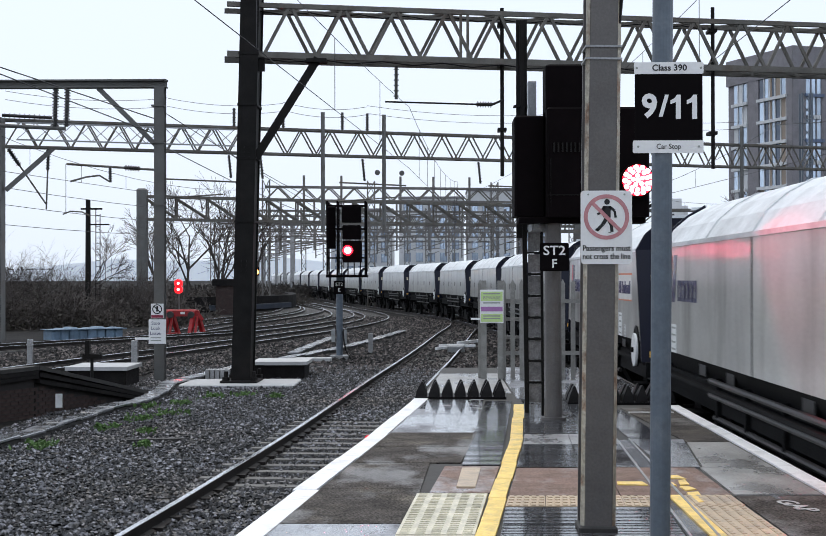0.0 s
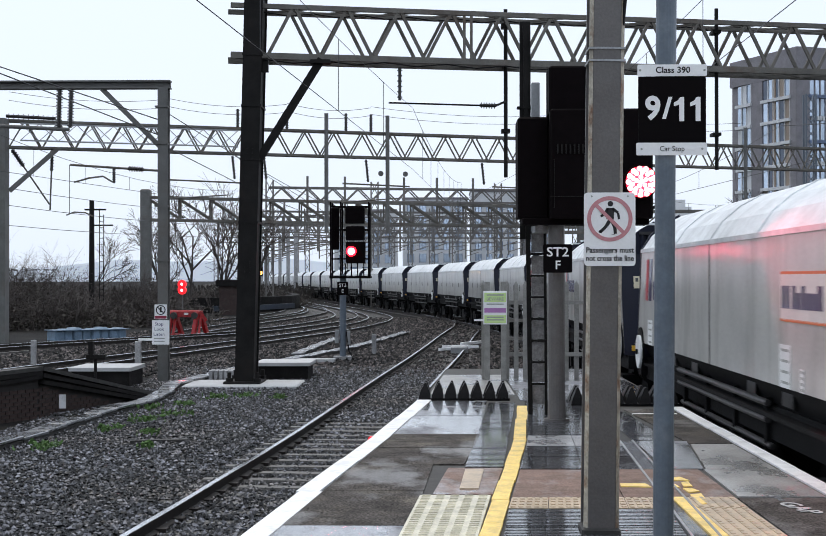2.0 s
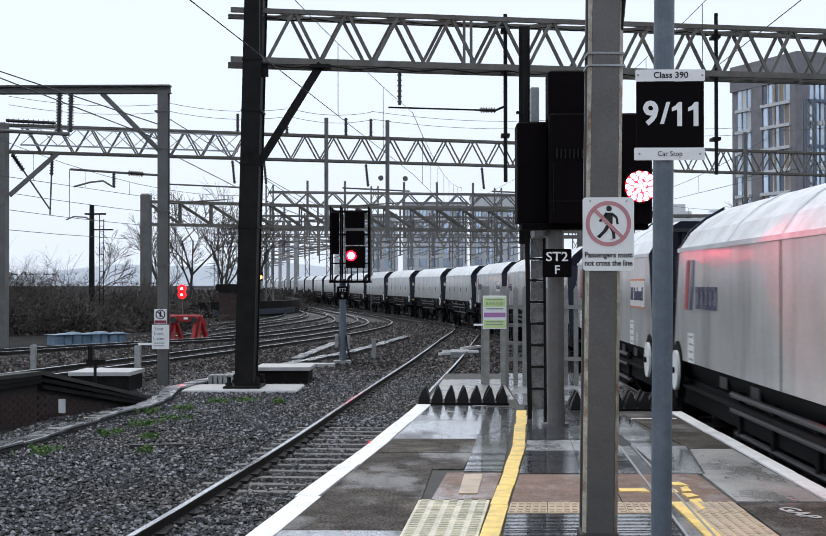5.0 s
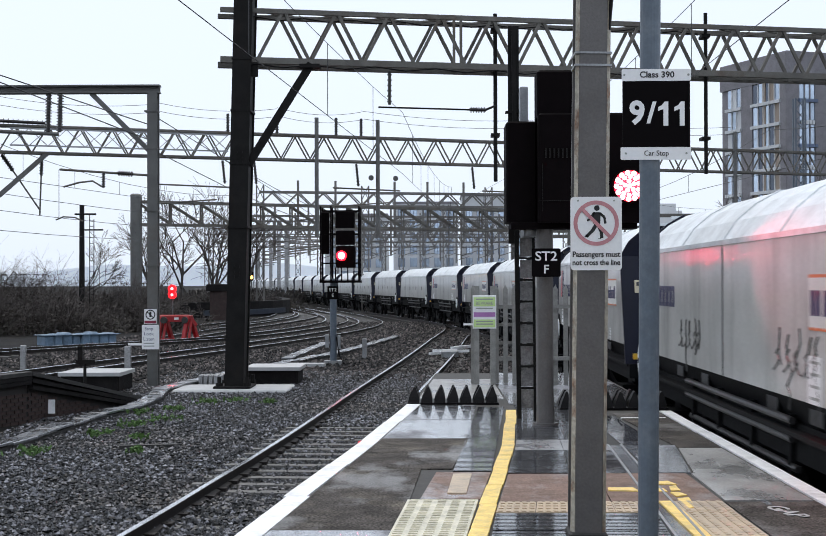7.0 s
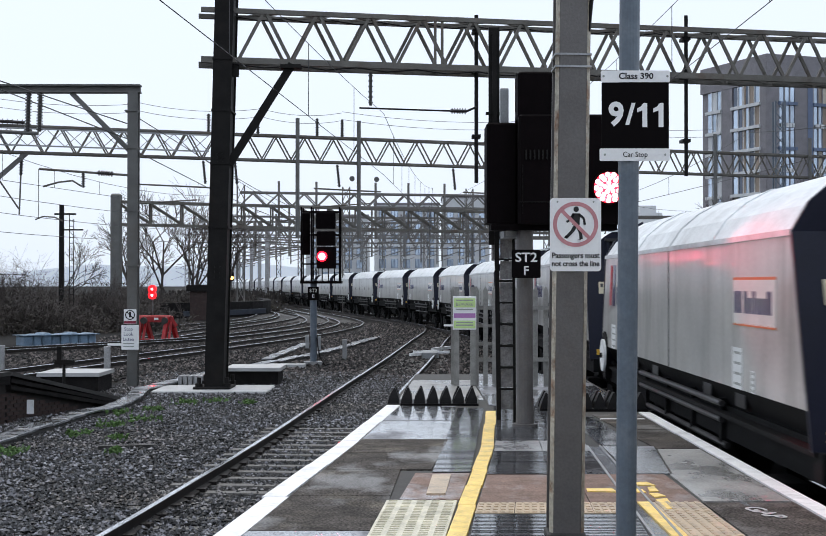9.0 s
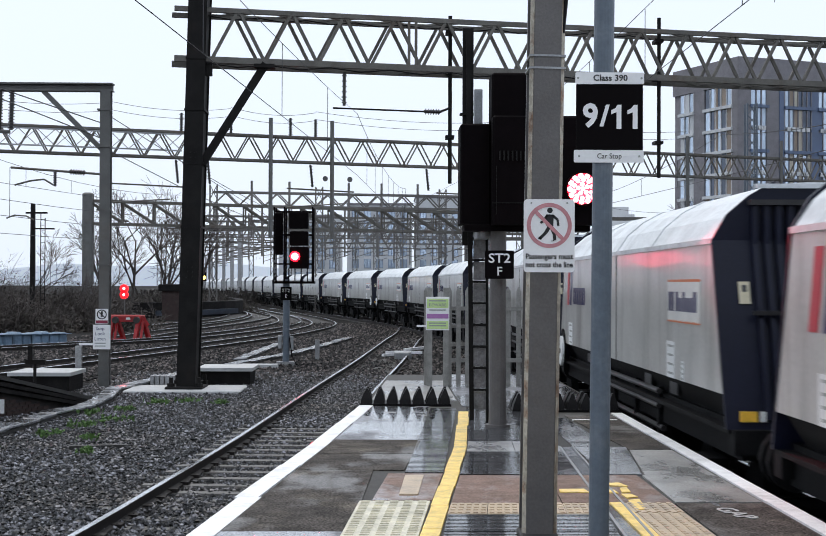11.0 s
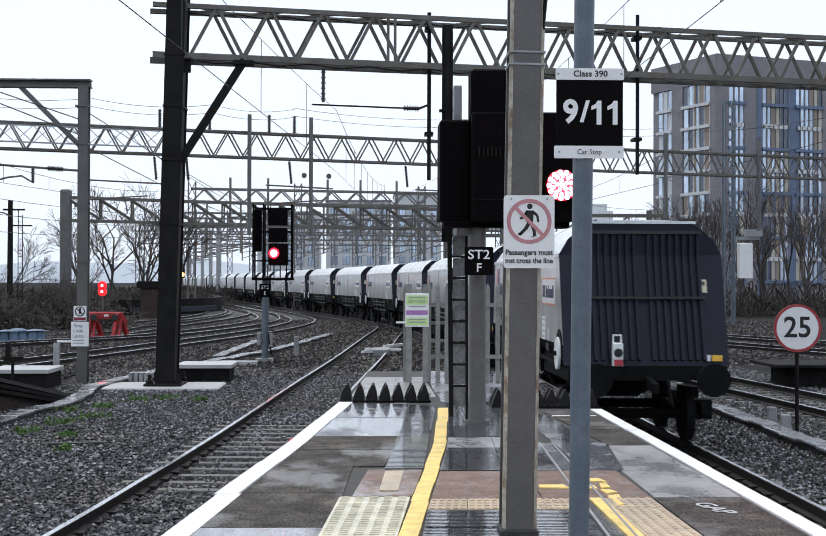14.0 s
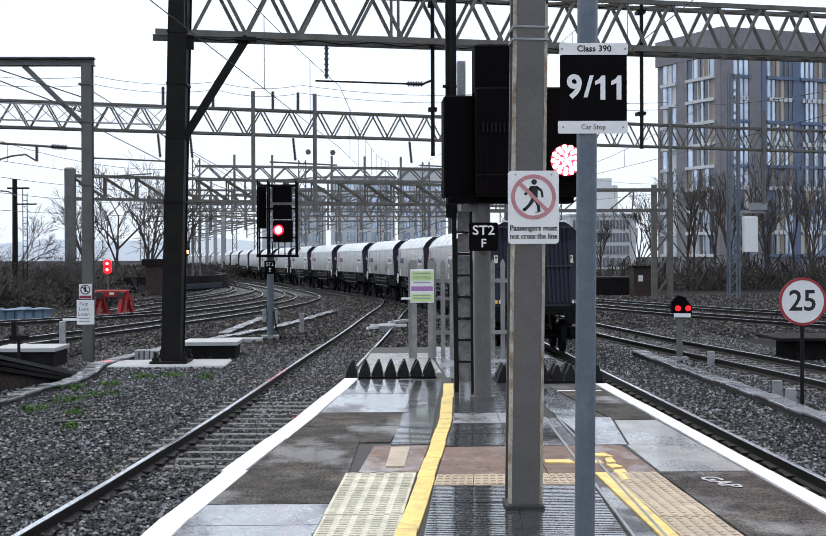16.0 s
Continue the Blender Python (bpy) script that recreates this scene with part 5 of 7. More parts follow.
part("cable_trunk", Geo().box(0.872, 0.995, 16.32, 16.4, 2.0, 4.5), STEEL_DARK, sig, "dark upright cable trunk")
for z in (3.35, 3.2, 3.5):
    part("trunk_clip", Geo().box(0.84, 1.08, 16.28, 16.42, z, z + 0.02), STEEL_DARK, sig)
for i in range(9):
    z = 0.12 + 0.247 * i
    part("guard_plate", Geo().box(1.0, 1.155, 16.29, 16.3, z, z + 0.21), LADDER_GUARD, sig, "stained climb-guard plate")
    part("rung", Geo().box(0.985, 1.165, 16.25, 16.31, z + 0.215, z + 0.24), STEEL_DARK, sig)
part("bracket", Geo().box(1.0, 1.14, 15.6, 16.3, 2.06, 2.14).box(1.02, 1.08, 15.5, 15.56, 2.08, 2.2), GALV, sig)
part("guard_frame", Geo().bar((2.3, 15.3, 3.35), (2.36, 15.3, 2.36), 0.035).bar((2.36, 15.3, 2.36), (2.18, 15.3, 2.28), 0.035).bar((2.22, 15.3, 3.3), (2.3, 15.3, 3.35), 0.035), STEEL_DARK, sig)
plate = thing("signal_plate", "black signal identification plate with white lettering", "sign", at=pose(1.215, 15.25, 1.765))
part("plate", rounded_plate(0.31, 0.305, 0.02, 0.0, 0.012), BLACK_SIGN, plate)
part("clamp", Geo().box(-0.06, 0.06, 0.012, 0.17, -0.03, 0.03), GALV, plate)
text_mesh("plate_line", "ST2", 0.14, WHITE_SIGN, plate, facing(0.0, -0.001, 0.065), 0.001, "white lettering", bold=0.002, width=0.235)
text_mesh("plate_line", "F", 0.13, WHITE_SIGN, plate, facing(0.0, -0.001, -0.075), 0.001, "white lettering", bold=0.002)
glow = bpy.data.lights.new("signal_light", "SPOT")
glow.energy, glow.color, glow.spot_size, glow.spot_blend, glow.shadow_soft_size = 260, (1.0, 0.03, 0.08), radians(36), 0.9, 0.12
new("signal_light", glow).matrix_world = look((2.05, 14.9, 2.55), (3.4, 10.5, 0.9))

# ---- left signal ----
ls = thing("line_signal", "black caged colour-light signal showing red on a slim grey post", "railway signal", "signals", at=pose(-3.25, 46.5, BED))
part("post", Geo().rod((0, 0, 0), (0, 0, 2.8), 0.11, 14), POLE_BLUE, ls, "slim blue-grey post")
part("base", Geo().box(-0.3, 0.3, -0.3, 0.3, -0.02, 0.12), CONCRETE, ls)
part("upper_head", Geo().bevel_box(0.1, 0.72, -0.35, 0.05, 4.45, 5.0, 0.03), BLACK, ls, "black backboard")
part("middle_head", Geo().bevel_box(0.12, 0.72, -0.38, 0.05, 3.9, 4.36, 0.03), BLACK, ls, "black lamp case")
part("lower_head", Geo().bevel_box(0.12, 0.74, -0.38, 0.05, 3.15, 3.86, 0.03), BLACK, ls, "black lamp case")
part("back_plate", Geo().bevel_box(-0.4, -0.12, -0.1, 0.1, 3.6, 5.0, 0.05), BLACK, ls, "black side case")
for x in (-0.38, -0.05, 0.86):
    part("cage_bar", Geo().bar((x, -0.3, 2.7), (x, -0.3, 5.15), 0.05), BLACK, ls)
    part("cage_bar", Geo().bar((x, 0.5, 2.7), (x, 0.5, 5.15), 0.05), BLACK, ls)
for x in (0.1, 0.3, 0.5, 0.7):
    part("cage_bar", Geo().bar((x, -0.32, 2.7), (x, -0.32, 3.15), 0.035), BLACK, ls)
for z in (2.72, 3.3, 4.25, 5.0):
    part("cage_bar", Geo().bar((-0.38, -0.3, z), (0.86, -0.3, z), 0.04), BLACK, ls)
    part("cage_bar", Geo().bar((-0.38, 0.5, z), (0.86, 0.5, z), 0.04), BLACK, ls)
part("cage_floor", Geo().box(-0.42, 0.92, -0.35, 0.55, 2.66, 2.74), BLACK, ls)
part("lens", shifted(disc(0.115, 20, -0.46, -0.38), 0.3, 0, 3.54), RED_CORE, ls, "glowing red lens")
# emissive disc added behind the lens for the red glow around it
part("lens_rim", shifted(disc(0.165, 20, -0.45, -0.37), 0.3, 0, 3.54), RED_LED, ls, "red ring standing for the glow round the lens")
part("plate", Geo().bevel_box(-0.18, 0.18, -0.16, -0.13, 2.12, 2.55, 0.01), BLACK_SIGN, ls, "black identification plate")
text_mesh("plate_line", "ST2", 0.16, WHITE_SIGN, ls, facing(0, -0.165, 2.43), 0.001, "white lettering")
text_mesh("plate_line", "E", 0.16, WHITE_SIGN, ls, facing(0, -0.165, 2.25), 0.001, "white lettering")
part("case", Geo().bevel_box(-0.26, -0.14, -0.12, 0.02, 0.55, 0.98, 0.01), GALV, ls, "pale junction case")
part("case", Geo().bevel_box(0.14, 0.24, -0.12, 0.02, 0.5, 0.95, 0.01), GALV, ls, "pale junction case")
part("cable", Geo().tube([(0.12, -0.1, 0.9), (0.2, -0.1, 0.3), (0.35, -0.1, 0.03), (0.6, -0.2, 0.0)], 0.025), RUBBER, ls)
glow2 = bpy.data.lights.new("line_signal_light", "SPOT")
glow2.energy, glow2.color, glow2.spot_size, glow2.shadow_soft_size = 25, (1.0, 0.04, 0.1), radians(100), 0.12
new("line_signal_light", glow2).matrix_world = look((-2.95, 45.9, 2.44), (-1, 20, 0.5))

# ---- speed sign and ground signal ----
sp = thing("speed_sign", "round white speed board reading 25 with a red rim", "speed sign", at=pose(7.42, 24.2, BED))
part("post", Geo().rod((0, 0.03, 0), (0, 0.03, 1.9), 0.035, 10), STEEL_DARK, sp, "thin dark post")
part("face", shifted(disc(0.37, 40, -0.01, 0.01), 0, 0, 1.86), WHITE_SIGN, sp, "white round face")
part("rim", shifted(disc(0.412, 40, -0.014, 0.012, 0.366), 0, 0, 1.86), RIM_RED, sp, "dull red rim")
text_mesh("sign_number", "25", 0.5, INK_BLACK, sp, facing(0, -0.013, 1.86), 0.001, "bold black number", bold=0.007, width=0.46)
gs = thing("ground_signal", "short ground signal with two red lamps", "railway signal", "signals", at=pose(7.83, 35.8, BED))
part("post", Geo().box(-0.07, 0.07, -0.05, 0.05, 0, 1.2), MAST_GREY, gs)
part("head", Geo().prism([(-0.2, 1.2), (0.3, 1.2), (0.3, 1.38), (0.1, 1.62), (-0.06, 1.66), (-0.2, 1.5)], lambda u, w: (u, -0.1, w), lambda u, w: (u, 0.12, w)), BLACK, gs)
for x in (-0.06, 0.2):
    part("lamp", shifted(disc(0.07, 14, -0.13, -0.1), x, 0, 1.33), RED_LED_SMALL, gs, "glowing red lamp")
part("label_plate", Geo().box(-0.16, 0.26, -0.12, -0.1, 1.1, 1.2), WHITE_SIGN, gs)
part("foot", Geo().box(-0.2, 0.2, -0.15, 0.15, -0.02, 0.1), CONCRETE, gs)


# ---- concrete cable troughs ----
def trough(path, label):
    ob = thing("cable_trough", label, "cable trough", "cable troughs")
    for i, (p, t) in enumerate(along(spline(path, 0.5), 1.0)):
        m = Matrix.Translation((p.x, p.y, BED)) @ Matrix.Rotation(math.atan2(-t.x, t.y), 4, "Z")
        g = Geo().bevel_box(-0.18, 0.18, -0.492, 0.492, 0.1 + 0.012 * (i % 3), 0.145 + 0.012 * (i % 3), 0.012)
        g.v = [tuple(m @ Vector(v)) for v in g.v]
        part("trough_lid", g, TROUGH_GREY, ob)
        g = Geo().box(-0.16, 0.16, -0.5, 0.5, -0.05, 0.1)
        g.v = [tuple(m @ Vector(v)) for v in g.v]
        part("trough_body", g, PIT_DARK, ob, "damp dark trough side")


trough([(-7.3, 14), (-7.05, 18.5), (-6.9, 21.8), (-6.72, 23.3), (-6.62, 25.4), (-6.45, 27.7), (-6.22, 29.1), (-6.18, 31.0), (-6.47, 34.0), (-6.4, 35.3), (-5.95, 37.7), (-5.8, 39.6), (-4.5, 46.4)], "pale concrete cable trough lids beside the track")
trough([(-4.4, 46.9), (-3.1, 54.5), (-1.67, 67.6)], "pale concrete cable trough running on past the signal")
trough([(-4.9, 48.2), (-4.5, 60.4)], "short pale concrete cable trough beside the approach track")
trough([(7.05, 8), (7.05, 21.9), (7.1, 25.8), (7.08, 31.0), (7.1, 37.8)], "grey concrete cable trough beside the goods line")


def small_box(x, y, w, d, h, material, name, label, z=BED):
    return solo(name, Geo().bevel_box(x - w / 2, x + w / 2, y - d / 2, y + d / 2, z - 0.03, z + h, min(w, d, h) * 0.08), material, label, name.replace("_", " "))


small_box(-4.15, 37.6, 1.3, 1.5, 0.42, SOOT, "cable_pit", "dark pit with a pale lid by the black leg")
small_box(-4.15, 37.6, 1.45, 1.7, 0.06, CONCRETE_WHITE, "pit_lid", "pale concrete pit lid", BED + 0.42)
small_box(-4.1, 45.0, 1.4, 0.5, 0.12, CONCRETE_WHITE, "concrete_slab", "white slab by the signal foot")
small_box(-8.25, 34.9, 1.4, 1.6, 0.46, SOOT, "cable_pit", "dark pit with a pale lid")
small_box(-8.25, 34.9, 1.5, 1.75, 0.06, CONCRETE_WHITE, "pit_lid", "pale concrete pit lid", BED + 0.46)
for i in range(5):
    small_box(-5.95 + 0.13 * i, 36.6, 0.1, 0.5, 0.3, CONCRETE, "concrete_block", "row of pale concrete blocks")
for x, y, h in ((-7.84, 36.5, 1.05), (-12.39, 42.9, 0.8), (7.5, 26.0, 0.35), (7.45, 25.0, 0.3), (8.2, 34.0, 0.35), (-2.4, 50.0, 0.7), (0.35, 26.6, 0.9)):
    small_box(x, y, 0.16, 0.12, h, CONCRETE, "marker_post", "short pale concrete marker post")
points = thing("points_machine", "white point rodding and motor between the rails", "points machine", at=pose(0.6, 50, BED))
part("motor", Geo().bevel_box(-0.3, 0.3, -0.5, 0.5, 0.02, 0.3, 0.05), GALV, points)
part("rod", Geo().bar((-0.7, -0.8, 0.2), (0.6, 1.2, 0.2), 0.09).bar((-0.6, 0.9, 0.22), (0.7, 0.7, 0.22), 0.09).bar((0.1, 2.2, 0.25), (1.0, 4.2, 0.25), 0.1), WHITE_PAINT, points)
solo("timber_baulk", Geo().bar((-5.0, 22.6, BED + 0.04), (-4.1, 22.8, BED + 0.04), 0.12, 0.08), PIT_DARK, "old dark timber lying on the ballast", "timber")
lamp = solo("track_lamp", shifted(disc(0.06, 14, 0, 0.06), -1.15, 22.7, BED + 0.07), RED_LED_SMALL, "small red glowing marker on the ballast", "marker lamp")

# ---- notice on the bracket mast ----
lk = thing("crossing_notice", "white walkway notice with a small prohibition plate", "notice board", at=pose(-7.2, 36.1, 0))
part("panel", Geo().bevel_box(-0.2, 0.24, 0.0, 0.02, -0.12, 0.5, 0.006), WHITE_SIGN, lk, "white notice panel")
part("upper_plate", Geo().bevel_box(-0.14, 0.18, 0.0, 0.02, 0.53, 0.9, 0.006), WHITE_SIGN, lk, "small white plate")
part("ring", shifted(disc(0.125, 24, -0.004, 0.002, 0.1), 0.02, 0, 0.76), INK_BLACK, lk)
part("slash", Geo().bar((-0.07, -0.003, 0.84), (0.1, -0.003, 0.68), 0.003, 0.025, up=(1, 0, 0)).bar((0.02, -0.003, 0.84), (0.02, -0.003, 0.7), 0.003, 0.05, up=(1, 0, 0)), INK_BLACK, lk)
part("red_band", Geo().box(-0.13, 0.17, -0.004, 0.001, 0.54, 0.61), DARKRED, lk)
for z, s in ((0.4, "Stop"), (0.27, "Look"), (0.14, "Listen")):
    text_mesh("notice_word", s, 0.12, NAVY_INK, lk, facing(-0.02, -0.003, z), 0.001, "dark lettering")
for z in (0.02, -0.05):
    part("print_bar", Geo().box(-0.15, 0.12, -0.004, 0.001, z, z + 0.025), GREY_INK, lk)
part("arm", Geo().box(-0.55, -0.2, 0.0, 0.03, -0.02, 0.04), WHITE_SIGN, lk)

# ---- buffer stop, sheeted stack and brick hut on the left ----
bs = thing("buffer_stop", "red steel buffer stop with a red lamp on a post", "buffer stop", at=pose(-11.75, 65, BED))
for x in (-0.62, 0.55):
    frame_side = Geo().bar((x - 0.12, -0.55, 0), (x, -0.1, 1.12), 0.16, 0.2).bar((x + 0.32, 0.75, 0), (x + 0.1, 0.1, 1.14), 0.16, 0.2)
    frame_side.bar((x - 0.1, -0.5, 0.08), (x + 0.3, 0.7, 0.08), 0.16, 0.14).bar((x + 0.12, -0.5, 0), (x + 0.16, 0.0, 0.95), 0.1, 0.12)
    part("side_frame", frame_side, RED_PAINT, bs)
part("beam", Geo().bevel_box(-0.86, 0.66, -0.12, 0.14, 0.9, 1.22, 0.06), RED_PAINT, bs, "red cross beam")
part("beam_cap", Geo().bar((0.62, -0.02, 1.16), (0.9, 0.1, 0.72), 0.2, 0.16), RED_PAINT, bs)
for x in (-0.5, 0.46):
    part("buffer", Geo().rod((x, -0.12, 0.98), (x, -0.4, 0.98), 0.15, 12), PIT_DARK, bs)
part("beam_plate", Geo().box(-0.06, 0.14, -0.14, -0.122, 1.0, 1.1), WHITE_SIGN, bs)
part("lamp_post", Geo().rod((-0.2, 0.3, 0.9), (-0.2, 0.3, 2.2), 0.03, 8), MAST_GREY, bs)
for z in (2.13, 2.41):
    part("lamp", shifted(disc(0.19, 18, 0.1, 0.3), -0.2, 0, z), RED_LED_SMALL, bs, "red stop lamp")
    part("lamp_core", shifted(disc(0.06, 12, 0.08, 0.1), -0.2, 0, z), RED_CORE, bs)
hut = thing("brick_hut", "small dark red brick hut with a flat lid", "brick hut", at=pose(-16.15, 104, BED))
part("wall", Geo().box(0.0, 1.3, -1, 1.2, 0, 2.1), BRICK, hut)
part("roof", Geo().bevel_box(-0.25, 1.5, -1.2, 1.4, 2.1, 2.6, 0.06), SOOT, hut)
st = thing("sheeted_stack", "low stack under dull blue sheeting beyond the tracks", "sheeted stack", at=pose(-15.55, 62.0, BED, 0, 0, 38))
for i in range(8):
    part("sheeted_crate", Geo().bevel_box(-1.65 + 0.42 * i, -1.25 + 0.42 * i, -0.5 + 0.05 * (i % 2), 0.5, 0, 0.44 + 0.05 * (i % 3), 0.07), BLUE_TARP, st)
part("sheet", Geo().box(-1.75, 1.8, -0.6, 0.55, 0.43, 0.455), BLUE_TARP, st)

# ---- brick wing wall of the underbridge on the left ----
pit = thing("brick_retaining_wall", "sooty brick wing wall sloping down beside the cable trough", "retaining wall", kind="structure")
WING = [(-9.9, 22.2, -0.22), (-7.86, 27.0, -0.13), (-6.62, 31.0, -0.92)]
for (ax, ay, az), (bx, by_, bz) in zip(WING, WING[1:]):
    d = Vector((bx - ax, by_ - ay)).normalized()
    n = Vector((d.y, -d.x)) * 0.16
    v = []
    for k in (1, -1):
        v += [(ax + n.x * k, ay + n.y * k, BED - 0.1), (bx + n.x * k, by_ + n.y * k, BED - 0.1), (bx + n.x * k, by_ + n.y * k, bz), (ax + n.x * k, ay + n.y * k, az)]
    part("wall_core", Geo().add(v, [(0, 1, 2, 3), (7, 6, 5, 4), (0, 4, 5, 1), (1, 5, 6, 2), (2, 6, 7, 3), (3, 7, 4, 0)]), MORTAR, pit)
    for k in range(3):
        o = n * (1.25 - 0.02 * k)
        part("coping", Geo().bar((ax + o.x, ay + o.y, az - 0.02 - 0.13 * k), (bx + o.x, by_ + o.y, bz - 0.02 - 0.13 * k * 0.6), 0.16, 0.075), PIT_DARK if k == 0 else SOOT, pit, "stepped weathered coping course")
    length = (Vector((bx, by_)) - Vector((ax, ay))).length
    turn = math.degrees(math.atan2(d.y, d.x))
    brick_mesh = Geo().box(-0.105, 0.105, -0.012, 0.0, -0.031, 0.031).mesh("brick", BRICK)
    for r in range(10):
        for c in range(int(length / 0.225)):
            u = 0.12 + 0.225 * c + 0.11 * (r % 2)
            z = -1.07 + 0.073 * r
            if z > az + (bz - az) * u / length - 0.38:
                continue
            b = new("brick", brick_mesh)
            b.parent = pit
            b.matrix_basis = pose(ax + d.x * u + n.x * 1.02, ay + d.y * u + n.y * 1.02, z, 0, 0, turn)
solo("cable_bracket", Geo().rod((-7.75, 31.6, BED), (-7.75, 31.6, -0.2), 0.035, 8).box(-7.95, -7.52, 31.55, 31.65, -0.24, -0.14).box(-7.9, -7.8, 31.55, 31.65, -0.14, 0.16), STEEL_DARK, "rusty bracket post with a yellow tip", "bracket post")
solo("paint_mark", Geo().bar((-7.42, 27.6, -0.97), (-7.42, 27.6, -0.7), 0.13, 0.03), WHITE_PAINT, "white paint daub on the wing wall", "paint mark")


# ---- goods train ----
HW = 1.25         # half the width over the sides
PITCH = 13.39      # one wagon over its couplings
TAIL0 = -85.41    # the last wagon's rear eave at the start, along the line


def wagon_mesh(wheel_end, emblems=True):
    w = thing("hopper_wagon", "dirty pale grey hopper wagon with white hood and navy ends", "hopper wagon", "goods train wagons")
    E0, E1, Z0, ZE = 5.435, 5.97, 1.2, 2.88
    ZS, ES = 1.5, 5.87
    for s in (-1, 1):
        x = HW * s
        for a, b in ((-1, 0), (0, 1)):
            y0b, y1b = a * ES + 0.006, b * ES - 0.006
            y0t, y1t = a * E0 + 0.006, b * E0 - 0.006
            part("side_panel", Geo().add([(x, y0b, ZS), (x, y1b, ZS), (x, y1t, ZE), (x, y0t, ZE), (x * 0.96, y0b, ZS), (x * 0.96, y1b, ZS), (x * 0.96, y1t, ZE), (x * 0.96, y0t, ZE)],
                                         [(0, 1, 2, 3), (7, 6, 5, 4), (0, 4, 5, 1), (1, 5, 6, 2), (2, 6, 7, 3), (3, 7, 4, 0)]), WAGON_WHITE, w, "pale grey panelled side")
        part("eave_lip", Geo().box(min(x, x * 1.012), max(x, x * 1.012), -E0 + 0.02, E0 - 0.02, ZE - 0.03, ZE + 0.02), WAGON_ROOF, w)
        part("seam", Geo().box(min(x, x * 1.004), max(x, x * 1.004), -0.02, 0.02, ZS, ZE - 0.03), UNDER_PIPE, w)
    # hood: both slopes with a shallow crown
    ring = [(-HW, ZE), (-1.1, 3.1), (-0.9, 3.27), (-0.66, 3.4), (-0.35, 3.42), (0.35, 3.42), (0.66, 3.4), (0.9, 3.27), (1.1, 3.1), (HW, ZE)]
    part("hood", Geo().prism(ring, lambda u, z: (u, -E0 + 0.04, z), lambda u, z: (u, E0 - 0.04, z)), WAGON_ROOF, w, "white rounded hood")
    for y in (-2.4, 0.0, 2.4):
        rib = Geo()
        for a, b in zip(ring, ring[1:]):
            rib.bar((a[0], y, a[1] + 0.005), (b[0], y, b[1] + 0.005), 0.05, 0.02)
        part("hood_rib", rib, WAGON_ROOF, w)
    for s in (-1, 1):
        y0, y1 = s * (E0 + 0.006), s * (E1 + 0.004)
        yi0, yi1 = y0 - s * 0.05, y1 - s * 0.05
        part("end_plate", Geo().add([(-HW, y1, Z0), (HW, y1, Z0), (HW + 0.01, y0, ZE), (-HW - 0.01, y0, ZE), (-HW, yi1, Z0), (HW, yi1, Z0), (HW + 0.01, yi0, ZE), (-HW - 0.01, yi0, ZE)],
                                    [(0, 1, 2, 3), (7, 6, 5, 4), (0, 4, 5, 1), (1, 5, 6, 2), (2, 6, 7, 3), (3, 7, 4, 0)]), WAGON_END, w, "navy blue end plate")
        crown = [(-HW - 0.01, ZE), (HW + 0.01, ZE), (1.12, 3.12), (0.92, 3.29), (0.68, 3.43), (0.66, 3.37), (-0.66, 3.37), (-0.68, 3.43), (-0.92, 3.29), (-1.12, 3.12)]
        part("crown_plate", Geo().prism(crown, lambda u, z: (u, y0, z), lambda u, z: (u, yi0, z)), WAGON_END, w, "navy blue crown plate")

        def on_end(x, z, out=0.0):
            k = (z - Z0) / (ZE - Z0)
            return (x, y1 + (y0 - y1) * min(k, 1.0) + s * out, z)
        for i in range(17):
            if i == 8:
                continue
            x = -0.88 + 0.11 * i
            part("end_rib", Geo().bar(on_end(x, 1.28, 0.03), on_end(x, 2.84, 0.03), 0.05, 0.07).bar(on_end(x, 2.84, 0.03), on_end(x, 3.2, 0.03), 0.05, 0.07), WAGON_END, w)
        part("end_rail", Geo().box(-0.93, 0.93, min(y0, y0 + s * 0.1), max(y0, y0 + s * 0.1), 3.2, 3.25), UNDER_PIPE, w)
        part("end_rail", Geo().bar(on_end(-0.95, 2.22, 0.09), on_end(0.95, 2.22, 0.09), 0.05, 0.04), UNDER_PIPE, w, "grubby grab rail")
        part("top_lip", Geo().box(-0.86, 0.86, min(y0 - s * 0.03, y0 + s * 0.02), max(y0 - s * 0.03, y0 + s * 0.02), 3.36, 3.4), WAGON_ROOF, w)
        for x in (-1.0, 0.94):
            plate_ = part("warning_plate", Geo().bar(on_end(x, 2.3, 0.012), on_end(x, 2.5, 0.012), 0.1, 0.01), CREAM_PLATE, w, "cream warning plate")
            part("warning_mark", Geo().bar(on_end(x, 2.41, 0.02), on_end(x, 2.47, 0.02), 0.045, 0.004), GRAFFITI, plate_)
        part("buffer_beam", Geo().box(-1.2, 1.2, min(s * 5.85, s * 6.07), max(s * 5.85, s * 6.07), 0.98, 1.2), UNDERFRAME, w)
